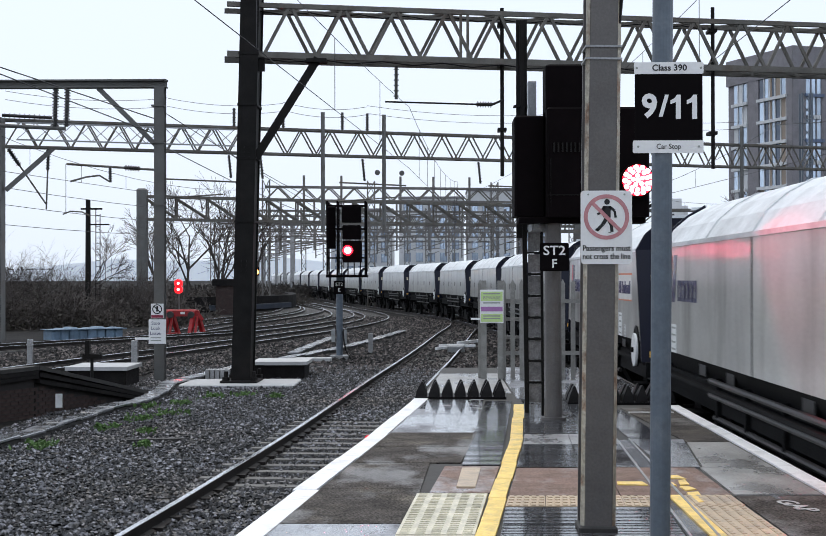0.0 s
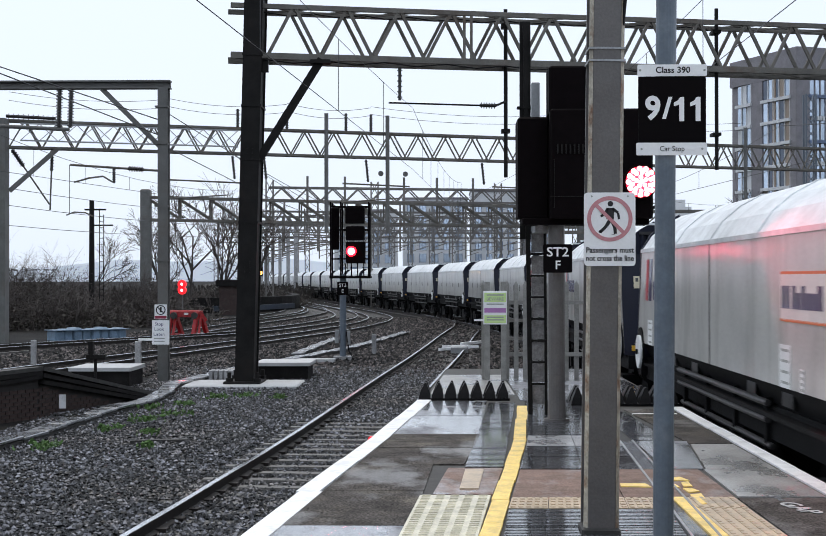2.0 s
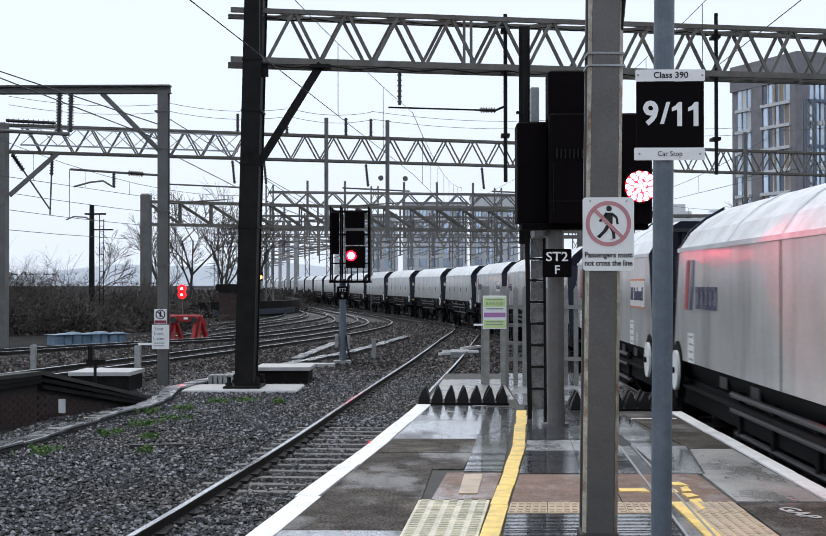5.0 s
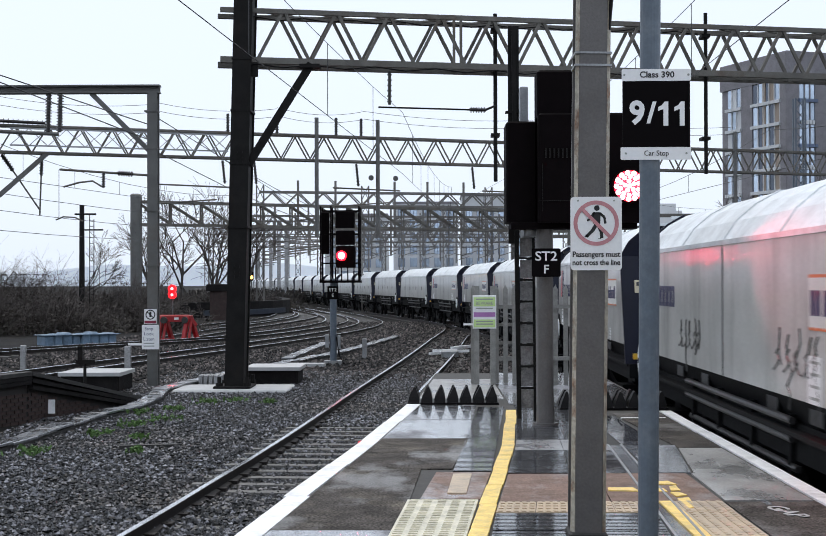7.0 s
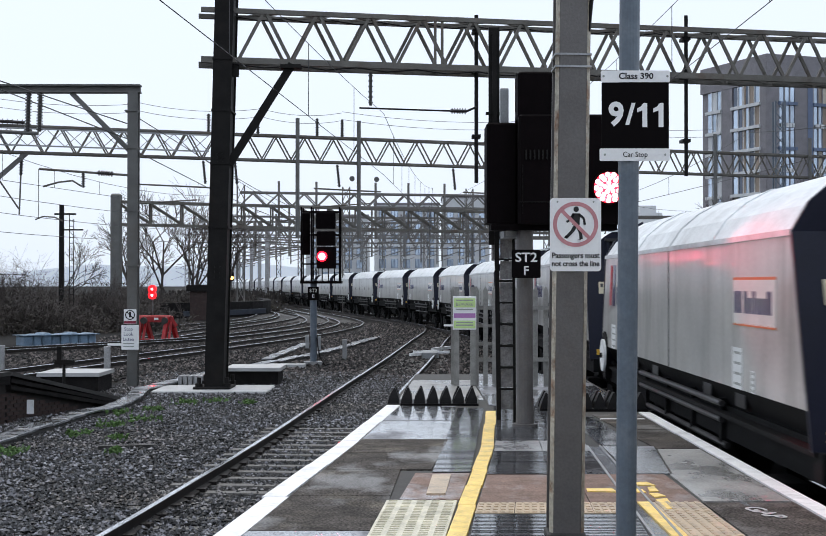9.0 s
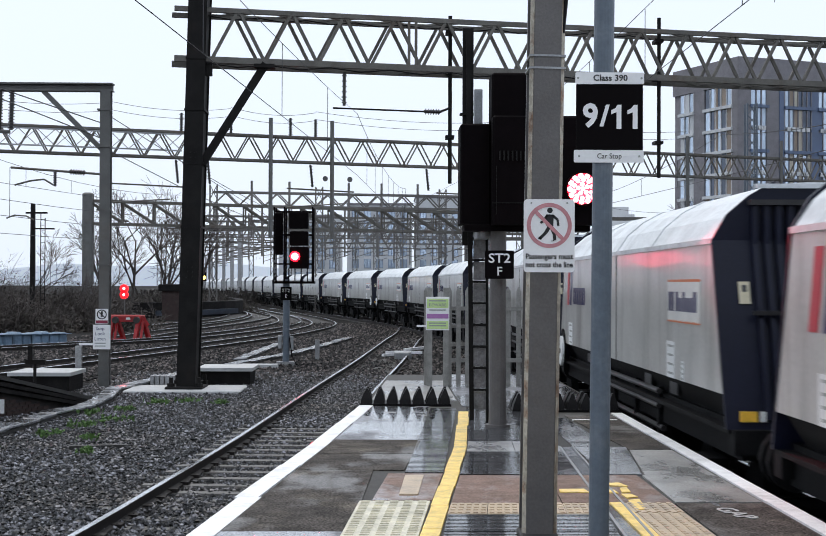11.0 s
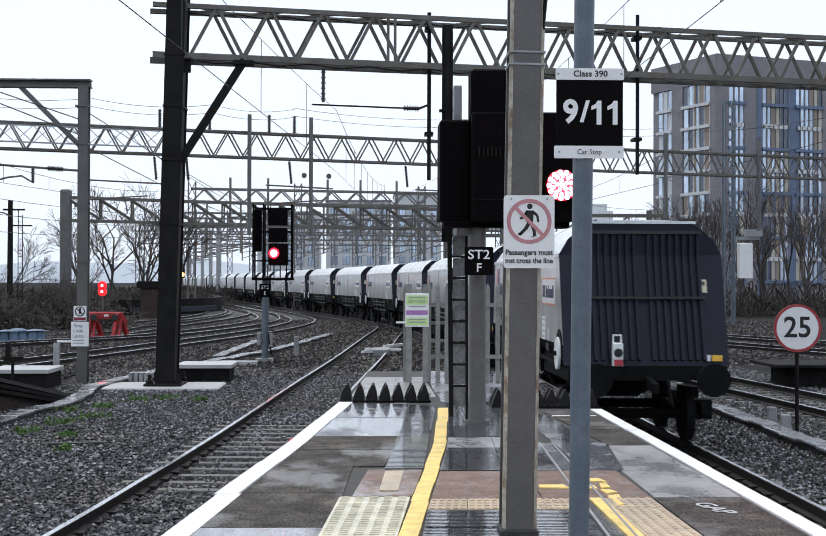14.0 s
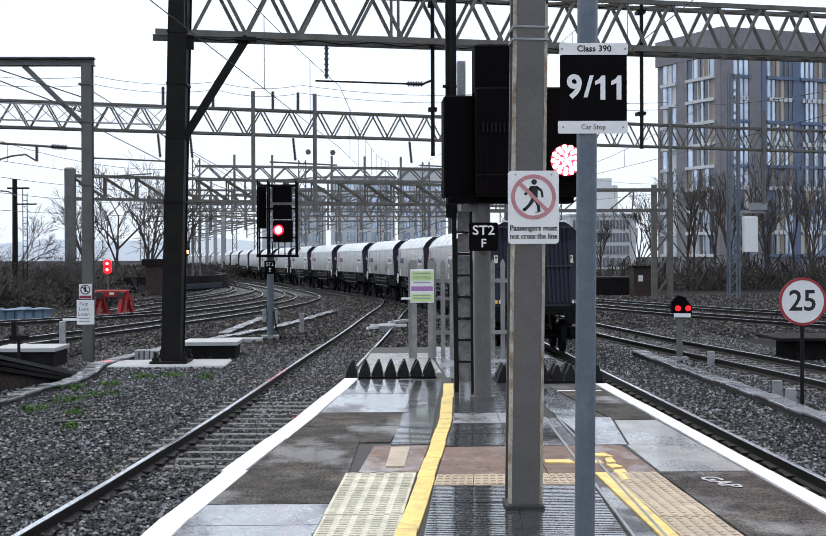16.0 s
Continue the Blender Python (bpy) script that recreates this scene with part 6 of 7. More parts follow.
        for x in (-0.87, 0.87):
            part("buffer", Geo().rod((x, s * 6.05, 1.02), (x, s * 6.53, 1.02), 0.11, 10).rod((x, s * 6.53, 1.02), (x, s * 6.62, 1.02), 0.25, 14), UNDERFRAME, w, "round black buffer")
        part("coupling", Geo().bar((0, s * 6.05, 0.98), (0, s * 6.65, 0.9), 0.09, 0.14).tube([(0.3, s * 6.05, 1.0), (0.32, s * 6.3, 0.6), (0.2, s * 6.45, 0.75)], 0.03), UNDERFRAME, w)
        for x in (-1.06, 1.06):
            part("reflector", Geo().box(x - 0.075, x + 0.075, min(s * 5.98, s * 6.01), max(s * 5.98, s * 6.01), 1.27, 1.36), YELLOW_PLATE, w, "yellow reflector")
            part("white_tab", Geo().box(x * 0.88 - 0.025, x * 0.88 + 0.025, min(s * 5.98, s * 6.01), max(s * 5.98, s * 6.01), 1.27, 1.36), WHITE_WAGON_INK, w)
        for x in (-HW - 0.015, HW + 0.015):
            d = 0.02 if x > 0 else -0.02
            if s * (1 if x < 0 else -1) != wheel_end:
                continue
            arch = Geo().rod((x - d, s * 5.47, 1.42), (x + d * 0.2, s * 5.47, 1.42), 0.31, 20)
            part("wheel_recess", arch, UNDERFRAME, w, "dark arched recess")
            part("hand_wheel", Geo().rod((x, s * 5.47, 1.36), (x + d * 2, s * 5.47, 1.36), 0.25, 24), WHITE_WAGON_INK, w, "white brake hand wheel")
            part("hand_wheel_hub", Geo().rod((x, s * 5.47, 1.36), (x + d * 3.5, s * 5.47, 1.36), 0.04, 8), UNDERFRAME, w)
        # bogie with two axles
        by = s * 4.3
        for x in (-1.0, 1.0):
            part("bogie_frame", Geo().prism([(-HW, 0.42), (-1.2, 0.62), (-0.5, 0.5), (0.5, 0.5), (1.2, 0.62), (HW, 0.42), (0.55, 0.28), (-0.55, 0.28)],
                                            lambda u, z, x=x: (x - 0.07, by + u, z), lambda u, z, x=x: (x + 0.07, by + u, z)), UNDERFRAME, w)
            part("spring_nest", Geo().box(x - 0.11, x + 0.11, by - 0.3, by + 0.3, 0.5, 0.78), UNDERFRAME, w)
            for k in (-0.95, 0.95):
                part("axle_box", Geo().box(x - 0.13, x + 0.13, by + k - 0.16, by + k + 0.16, 0.34, 0.64), UNDERFRAME, w)
        for k in (-0.95, 0.95):
            for x in (-0.75, 0.75):
                part("wheel", Geo().rod((x - 0.065, by + k, 0.42), (x + 0.065, by + k, 0.42), 0.42, 18), UNDERFRAME, w, "dark steel wheel")
            part("axle", Geo().rod((-0.75, by + k, 0.42), (0.75, by + k, 0.42), 0.08, 8), UNDERFRAME, w)
    # underframe
    part("sole_bar", Geo().box(-1.1, -0.98, -5.95, 5.95, 0.92, 1.25).box(0.98, 1.1, -5.95, 5.95, 0.92, 1.25), UNDERFRAME, w)
    part("inner_skirt", Geo().add([(-1.2, -5.84, 1.52), (1.2, -5.84, 1.52), (1.2, 5.84, 1.52), (-1.2, 5.84, 1.52), (-0.9, -5.5, 0.95), (0.9, -5.5, 0.95), (0.9, 5.5, 0.95), (-0.9, 5.5, 0.95)],
                                  [(0, 1, 2, 3), (7, 6, 5, 4), (0, 4, 5, 1), (1, 5, 6, 2), (2, 6, 7, 3), (3, 7, 4, 0)]), UNDERFRAME, w)
    part("hopper_bottom", Geo().add([(-1.2, -2.4, 1.2), (1.2, -2.4, 1.2), (1.2, 2.4, 1.2), (-1.2, 2.4, 1.2), (-0.7, -1.7, 0.4), (0.7, -1.7, 0.4), (0.7, 1.7, 0.4), (-0.7, 1.7, 0.4)],
                                    [(0, 1, 2, 3), (7, 6, 5, 4), (0, 4, 5, 1), (1, 5, 6, 2), (2, 6, 7, 3), (3, 7, 4, 0)]), UNDERFRAME, w)
    part("floor", Geo().box(-1.22, 1.22, -5.93, 5.93, 1.16, 1.199), UNDERFRAME, w)
    for s in (-1, 1):
        for z, x in ((1.28, 1.17), (1.12, 1.17), (0.86, 1.12)):
            part("brake_pipe", Geo().rod((x * s, -2.5, z), (x * s, 2.5, z), 0.035, 8), UNDER_PIPE, w, "dull steel pipe")
        for y in (-2.3, -0.8, 0.8, 2.3):
            part("pipe_hanger", Geo().box(1.1 * s - 0.05, 1.1 * s + 0.05, y - 0.05, y + 0.05, 0.8, 1.32), UNDERFRAME, w)
        part("air_tank", Geo().rod((0.85 * s, -1.2, 0.6), (0.85 * s, 0.3, 0.6), 0.2, 12), UNDERFRAME, w)
        for y in (-1.7, 1.5, 3.1, -3.2):
            part("tag_plate", Geo().box(1.146 * s - 0.006, 1.146 * s + 0.006, y - 0.2, y + 0.2, 1.3, 1.45), UNDER_PIPE, w)
        # operator panel at the rear, slanted emblem at the front
        if not emblems:
            for y in (-3.6, -1.2, 1.4, 3.7):
                part("data_panel", Geo().box((HW + 0.002) * s - 0.003, (HW + 0.002) * s + 0.003, y - 0.14, y + 0.14, 2.0, 2.22), UNDER_PIPE, w, "small grey data panel")
            continue
        if s > 0:
            continue
        x = (HW + 0.003) * s
        x0, x1 = min(x, x + 0.004 * s), max(x, x + 0.004 * s)
        yb = -E0 if s < 0 else E0
        e = 1 if s < 0 else -1
        part("name_panel", Geo().box(x0, x1, min(yb + e * 0.5, yb + e * 2.05), max(yb + e * 0.5, yb + e * 2.05), 2.1, 2.5), NAME_GREY, w, "pale name panel")
        for z in (2.085, 2.5):
            part("panel_stripe", Geo().box(x0, x1 + 0.001, min(yb + e * 0.5, yb + e * 2.05), max(yb + e * 0.5, yb + e * 2.05), z, z + 0.025), ORANGE_INK, w, "orange stripe")
        widths = (0.14, 0.14, 0.0, 0.13, 0.1, 0.03, 0.03, 0.08, 0.07, 0.1, 0.03, 0.1, 0.08, 0.06)
        yy = 2.0
        for i, q in enumerate(widths):
            tall = 0.2 if i in (0, 1, 3, 6, 7, 12, 13) else 0.14
            if q:
                a, b = yb + e * yy, yb + e * (yy - q)
                part("name_bar", Geo().box(x0 - 0.002, x1 + 0.002, min(a, b), max(a, b), 2.2, 2.2 + tall), NAVY_INK, w, "dark navy bar for a letter")
            yy -= q + 0.018 if q else 0.06
        yf = -yb
        for k, m_ in ((0.45, RED_INK), (0.78, NAVY_INK)):
            a0, a1 = yf - e * (k + 0.0), yf - e * (k + 0.22)
            lean = e * 0.16
            part("emblem_stripe", Geo().add([(x0 if s < 0 else x1, a0 + lean * 0, 2.14), (x0 if s < 0 else x1, a1, 2.14), (x0 if s < 0 else x1, a1 - lean, 2.74), (x0 if s < 0 else x1, a0 - lean, 2.74),
                                             (x, a0, 2.14), (x, a1, 2.14), (x, a1 - lean, 2.74), (x, a0 - lean, 2.74)], [(0, 1, 2, 3), (7, 6, 5, 4), (0, 4, 5, 1), (2, 6, 7, 3), (1, 5, 6, 2), (3, 7, 4, 0)]), m_, w, "slanted emblem stripe")
        for i in range(5):
            g = Geo()
            a, b = yf - e * (1.22 + 0.27 * i), yf - e * (1.22 + 0.27 * i + 0.22)
            lo, hi = min(a, b), max(a, b)
            g.box(x0 - 0.001, x1 + 0.001, lo, hi, 2.36, 2.42).box(x0 - 0.001, x1 + 0.001, lo, hi, 2.16, 2.21)
            g.box(x0 - 0.001, x1 + 0.001, lo, lo + 0.07, 2.2, 2.37).box(x0 - 0.001, x1 + 0.001, hi - 0.05, hi, 2.2, 2.37)
            part("emblem_block", g, NAVY_INK, w, "navy block emblem")
        for a, wd, z0_, z1_ in ((yb + e * 1.9, 0.4, 1.5, 1.88), (yb + e * 1.3, 0.12, 1.5, 1.7), (yf - e * 0.9, 0.42, 1.5, 1.86)):
            part("data_panel", Geo().box(x0, x1, a - wd / 2, a + wd / 2, z0_, z1_), WHITE_WAGON_INK, w, "white data panel")
            g = Geo()
            for r in range(4):
                z = z0_ + (r + 0.5) * (z1_ - z0_) / 4
                g.box(x0 - 0.001, x1 + 0.001, a - wd * 0.38, a + wd * 0.3, z - 0.012, z + 0.012)
            part("print_bar", g, GREY_INK, w)
    return w


def scrawl(w, seed, y0, count):
    """Black spray-can letters low on the platform side, each a few short strokes."""
    rng = random.Random(seed)
    y = y0
    for _ in range(count):
        pts = [(-HW - 0.004, y + rng.uniform(-0.1, 0.1), 2.05 - 0.11 * i + rng.uniform(-0.04, 0.04)) for i in range(rng.choice((4, 5, 7)))]
        part("scrawl", Geo().tube(pts, 0.009, 4), GRAFFITI, w, "black spray-can stroke")
        q = [(-HW - 0.004, y + 0.09 * math.sin(2.0 * i) + 0.03 * i, 1.9 - 0.05 * i) for i in range(5)]
        part("scrawl", Geo().tube(q, 0.008, 4), GRAFFITI, w, "black spray-can stroke")
        y += rng.uniform(0.22, 0.42)


rear_wheel = wagon_mesh(-1)
front_wheel = wagon_mesh(1)
plain = wagon_mesh(-1, False)
wagons = [rear_wheel, front_wheel] + [copy_thing(rear_wheel if i in (5, 7, 8) else front_wheel if i < 9 else plain, pose(0, 0, 0)) for i in range(2, 25)] + [plain]
for i, seed, y0, count in ((0, 3, 2.6, 5), (3, 5, -3.6, 5), (3, 8, 1.3, 5)):
    scrawl(wagons[i], seed, y0, count)
    tagged(wagons[i], "dirty pale grey hopper wagon with black spray-can scrawls")
tagged(wagons[0], "rearmost pale hopper wagon with a white tail lamp")
tail = part("tail_lamp", Geo().bevel_box(-0.54, -0.39, -6.15, -5.99, 1.2, 1.55, 0.02), WHITE_WAGON_INK, wagons[0], "white tail lamp case")
part("tail_lamp_lens", shifted(disc(0.065, 18, -6.17, -6.15), -0.465, 0, 1.4), INK_BLACK, tail)
part("tail_lamp_foot", Geo().box(-0.53, -0.4, -6.17, -6.15, 1.21, 1.3), RED_INK, tail, "red reflector")
part("tail_lamp_handle", Geo().tube([(-0.53, -6.07, 1.55), (-0.53, -6.07, 1.66), (-0.41, -6.07, 1.66), (-0.41, -6.07, 1.55)], 0.018), WHITE_WAGON_INK, tail)


# ---- flats and far buildings ----
def facade(ob, x0, x1, y, z0, floors, storey, bays, glass_w, wall, sill=None, depth=0.3, axis="x", at=0.0):
    """A wall with one pane per bay and storey, set back behind its frame."""
    n = bays
    for f in range(floors):
        z = z0 + f * storey
        for i in range(n):
            c = x0 + (x1 - x0) * (i + 0.5) / n
            w = (x1 - x0) / n * glass_w / 2
            win = Geo()
            if axis == "x":
                win.box(c - w, c + w, y - 0.05, y + 0.1, z + 0.5, z + storey - 0.35)
                pane = part("window", win, BLD_GLASS, ob)
                part("window_frame", Geo().box(c - w - 0.1, c - w, y - 0.12, y, z + 0.45, z + storey - 0.3).box(c - 0.05, c + 0.05, y - 0.12, y, z + 0.5, z + storey - 0.35).box(c + w, c + w + 0.1, y - 0.12, y, z + 0.45, z + storey - 0.3), wall[1], pane)
            else:
                win.box(at - 0.05, at + 0.1, c - w, c + w, z + 0.5, z + storey - 0.35)
                pane = part("window", win, BLD_GLASS, ob)
                part("window_frame", Geo().box(at - 0.12, at, c - w - 0.1, c - w, z + 0.45, z + storey - 0.3).box(at - 0.12, at, c + w, c + w + 0.1, z + 0.45, z + storey - 0.3), wall[1], pane)


def pane_rows(ob, x0, x1, panes, floors, z0, pick, bar, bar_every=1, rail=None):
    """Glazed bays between the piers: panes, mullions, and bars at the storeys."""
    w = (x1 - x0) / panes
    for f in range(floors):
        z = z0 + f * STOREY
        for i in range(panes):
            pane = part("window", Geo().box(x0 + i * w + 0.06, x0 + (i + 1) * w - 0.06, 0.08, 0.3, z + 0.35, z + STOREY), pick(i, f), ob)
            part("mullion", Geo().box(x0 + (i + 1) * w - 0.1, x0 + (i + 1) * w + 0.04, -0.04, 0.25, z + 0.3, z + STOREY), bar if rail is None else BLD_BRICK, pane)
        if f % bar_every == 0:
            part("storey_bar", Geo().box(x0 - 0.2, x1 + 0.2, -0.3, 0.12, z - 0.05, z + 0.38), bar, ob, "bar between the storeys")
        elif rail:
            for i in range(5):
                q = x0 + 0.2 + i * (x1 - x0 - 0.4) / 5
                part("balustrade", Geo().box(q, q + (x1 - x0) * 0.13, -0.25, -0.1, z, z + 0.55), rail, ob, "pale balustrade panel")


BLD_DARKGLASS = mat("dark window glass", (0.05, 0.07, 0.11), 0.12, 0.3, 0.3, 0.5, 0, island=0.4, spec=0.8)
BLD_CREAM = mat("cream blind", (0.5, 0.46, 0.38), 0.6, 0, 0.1, 0.5, 0)
STOREY = 3.03
RIGHT_PANES = (BLD_TAN, BLD_GLASS, BLD_DARKGLASS, BLD_GLASS, BLD_BLUE, BLD_CREAM, BLD_GLASS, BLD_DARKGLASS)
flats = thing("apartment_block", "tall grey-brown apartment block with blue and tan panels", "apartment block", at=pose(47.3, 190, BED, 0, 0, 21.3))
part("core", Geo().box(0.35, 60, 0.31, 16, 0, 33.4), BLD_BRICK, flats)
part("parapet", Geo().box(-0.05, 60, -0.1, 16, 29.9, 33.5), BLD_BRICK, flats, "tall brick parapet")
edges = [(0.0, 2.04), (4.6, 7.6), (12.0, 13.2), (17.8, 20.4), (24.8, 26.0), (30.6, 33.2), (37.6, 38.8), (43.4, 46)]
for (a0, a1), (b0, b1) in zip(edges, edges[1:]):
    part("brick_pier", Geo().box(a0, a1, 0, 0.4, 0, 29.9), BLD_BLUE if a1 - a0 < 1.5 else BLD_BRICK, flats, "brick pier")
    if a1 - a0 > 2.5:
        part("cladding_strip", Geo().box(a1 - 1.0, a1 - 0.25, -0.12, 0.0, 0, 29.9), BLD_BLUE, flats, "blue cladding strip")
    wide = b0 - a1
    pane_rows(flats, a1, b0, 3 if wide < 3 else 6, 9, 2.55, lambda i, f, k=int(a1): BLD_GLASS if k == 2 and f > 2 else RIGHT_PANES[(3 * i + 5 * (f // 2) + k + i * (f // 3)) % 8], BLD_BLUE, 2, BLD_LIGHT)
stair = thing("apartment_block", "brick end of the flats with white bars across its windows", "apartment block", at=pose(47.3, 190, BED, 0, 0, -68.7))
part("core", Geo().box(-14.3, -0.1, 0.31, 0.6, 0, 29.9), BLD_BRICK, stair)
part("parapet", Geo().box(-10.7, -0.05, -0.1, 0.6, 29.9, 33.45), BLD_BRICK, stair, "tall brick parapet")
part("parapet", Geo().box(-14.4, -10.7, -0.1, 0.6, 29.9, 31.5), BLD_BRICK, stair, "lower brick parapet")
for a0, a1 in ((-10.6, -8.0), (-1.46, -0.12)):
    part("brick_pier", Geo().box(a0, a1, -0.05, 0.4, 0, 29.9), BLD_BRICK, stair, "brick pier")
part("brick_pier", Geo().box(-5.6, -4.9, 0, 0.4, 0, 29.9), BLD_TAN, stair, "tan pier")
pane_rows(stair, -14.2, -10.7, 3, 9, 2.55, lambda i, f: BLD_GLASS if (i + f) % 3 else BLD_LIGHT, BLD_LIGHT)
pane_rows(stair, -7.9, -1.5, 5, 9, 2.55, lambda i, f: (BLD_TAN, BLD_GLASS, BLD_DARKGLASS, BLD_GLASS, BLD_DARKGLASS)[(i + f // 4) % 5], BLD_LIGHT)

office = thing("office_block", "low pale office block with rows of small windows", "office block", at=pose(53, 290, BED))
part("wall", Geo().box(-12, 1.6, 0, 20, -4, 11.0), BLD_LIGHT, office, "pale wall")
part("roof", Geo().box(-12.2, 1.8, -0.3, 20.3, 11.0, 11.4), BLD_LIGHT, office)
part("stair_tower", Geo().box(-4.6, 1.4, 20.3, 26, -4, 18.2), BLD_LIGHT, office, "tall pale tower behind")
part("tower_cap", Geo().box(-3.4, 0.2, 21, 25, 18.2, 19.8), BLD_LIGHT, office)
facade(office, -11.5, 0.2, -0.02, -2.6, 5, 2.6, 17, 0.42, (BLD_LIGHT, BLD_BRICK))
# three of these get pale walls: distance haze put into the wall colour
for x, y, w, d, h, f, b, m, lab in ((-9, 330, 15, 16, 21, 6, 5, BLD_LIGHT, "hazy pale panelled block behind the portals"), (7, 335, 11, 16, 23, 6, 4, BLD_LIGHT, "hazy pale block behind the portals"),
                                    (-26, 345, 15, 16, 19, 5, 5, BLD_LIGHT, "hazy low block behind the curve"), (19.5, 340, 8, 14, 24, 7, 3, BLD_BRICK, "hazy brick block behind the portals")):
    ob = thing("far_block", lab, "far building", "far buildings", at=pose(x, y, BED))
    part("wall", Geo().box(0, w, 0, d, 0, h), m, ob)
    part("roof", Geo().box(-0.2, w + 0.2, -0.2, d, h, h + 0.5), BLD_BRICK, ob)
    facade(ob, 0.5, w - 0.5, -0.02, 3, f, 2.9, b, 0.5, (m, BLD_BLUE))
# lamp-and-camera mast by the flats
cm = thing("camera_mast", "slim blue-grey lattice mast with a white cabinet", "mast", at=pose(22.45, 88, BED))
g = Geo()
for dx, dy in ((0, 0), (0.6, 0), (0, 0.6), (0.6, 0.6)):
    g.bar((dx, dy, 0), (dx, dy, 14), 0.1)
for i in range(20):
    z = 0.7 * i
    g.bar((0, 0, z), (0.6, 0, z + 0.7), 0.05).bar((0.6, 0, z), (0, 0, z + 0.7), 0.05)
part("lattice", g, POLE_BLUE, cm)
part("cabinet", Geo().bevel_box(0.82, 1.7, -0.2, 0.3, 2.9, 5.1, 0.05), WHITE_SIGN, cm, "white cabinet")
part("arm", Geo().box(0.6, 2.2, 0, 0.15, 5.3, 5.5).box(1.25, 2.3, -0.2, 0.3, 5.5, 5.95), GALV, cm)
lp = thing("braced_mast", "rusty braced line mast beyond the far tracks", "overhead line mast", "overhead line structures", at=pose(18.1, 90, BED))
for x in (0.0, 1.0):
    part("upright", Geo().bar((x, 0, 0), (x, 0, 7.2), 0.34), STEEL_GREY, lp, "rusty steel upright")
for i in range(5):
    part("brace", Geo().bar((0, 0, 1.4 * i), (1.0, 0, 1.4 * i + 1.4), 0.12), STEEL_GREY, lp)
for z in (5.45, 6.75):
    part("cross_beam", Geo().box(-13, 1.1, -0.13, 0.13, z, z + 0.22), STEEL_GREY, lp)
for i in range(9):
    part("brace", Geo().bar((-13 + 1.45 * i, 0, 5.6), (-13 + 1.45 * i + 1.45, 0, 6.8) if i % 2 else (-13 + 1.45 * i + 0.1, 0, 6.8), 0.09), STEEL_GREY, lp)
platform_far = thing("staff_platform", "low dark staff platform with an overhanging edge", "platform", at=pose(10.2, 35.0, BED))
part("deck", Geo().bevel_box(0, 8, 0, 2.4, 0.52, 0.6, 0.02), SOOT, platform_far, "dark deck")
part("support_wall", Geo().box(0.5, 8, 0.4, 2.2, -0.03, 0.5), SOOT, platform_far)
bridge = thing("dark_abutment", "low sooty abutment wall beyond the goods line", "abutment")
part("wall", Geo().box(12.6, 18.0, 96, 97, BED - 0.05, 0.05), SOOT, bridge)
part("coping", Geo().box(12.5, 18.1, 95.9, 97.1, 0.05, 0.18), PIT_DARK, bridge)
shed = thing("relay_shed", "small brown lineside shed with a flat roof", "shed", at=pose(17.35, 93, BED))
part("wall", Geo().box(0, 1.5, 0, 1.6, 0, 1.9), BRICK, shed)
part("roof", Geo().bevel_box(-0.12, 1.62, -0.12, 1.72, 1.9, 2.05, 0.03), SOOT, shed)
part("plate", Geo().box(0.3, 0.6, -0.02, 0.0, 1.0, 1.4), WHITE_SIGN, shed, "white plate")


# ---- winter trees and scrub ----
def bare_tree(x, y, h, seed, spread=0.45, label="bare grey-brown winter tree"):
    """Trunk, limbs and many fine twigs, all bare."""
    rng = random.Random(seed)
    ob = thing("bare_tree", label, "tree", "bare trees", at=pose(x, y, BED))
    trunk, twigs = Geo(), Geo()

    def grow(p, d, length, r, level):
        q = p + d * length
        (trunk if level < 2 else twigs).rod(p, q, max(r, 0.013), 5 if level < 2 else 3, max(r * 0.65, 0.011), caps=False)
        if level >= 5:
            return
        for _ in range(rng.choice((2, 3, 3)) if level else 5):
            nd = (d + Vector((rng.gauss(0, spread), rng.gauss(0, spread), rng.gauss(0.08, spread * 0.6)))).normalized()
            start = p + (q - p) * rng.uniform(0.55, 1.0)
            grow(start, nd, length * rng.uniform(0.6, 0.85), r * 0.6, level + 1)
    grow(Vector((0, 0, -0.1)), Vector((rng.uniform(-0.1, 0.1), 0, 1)).normalized(), h * 0.3, h * 0.011, 0)
    part("trunk", trunk, BARK, ob)
    part("crown", twigs, BARK, ob, "crown of fine bare twigs")


for i, (x, y, h) in enumerate(((-20.0, 112, 13), (-23.5, 118, 11), (-17.6, 114, 13), (-30, 122, 8.5), (-15.6, 118, 11), (-18.5, 120, 12), (-22, 112, 9), (27, 118, 10), (30, 122, 11), (24.5, 121, 9), (20.5, 126, 7), (33, 116, 10), (36, 119, 11), (39, 124, 10), (28.6, 112, 11), (25.6, 114, 10), (31.8, 113, 11.5), (34.6, 111, 9), (22.4, 118, 8), (29.4, 110, 9), (37.5, 112, 10))):
    bare_tree(x, y, h * (1.15 if x > 15 else 1.0), 20 + i, 0.33 if x > 15 else 0.45)


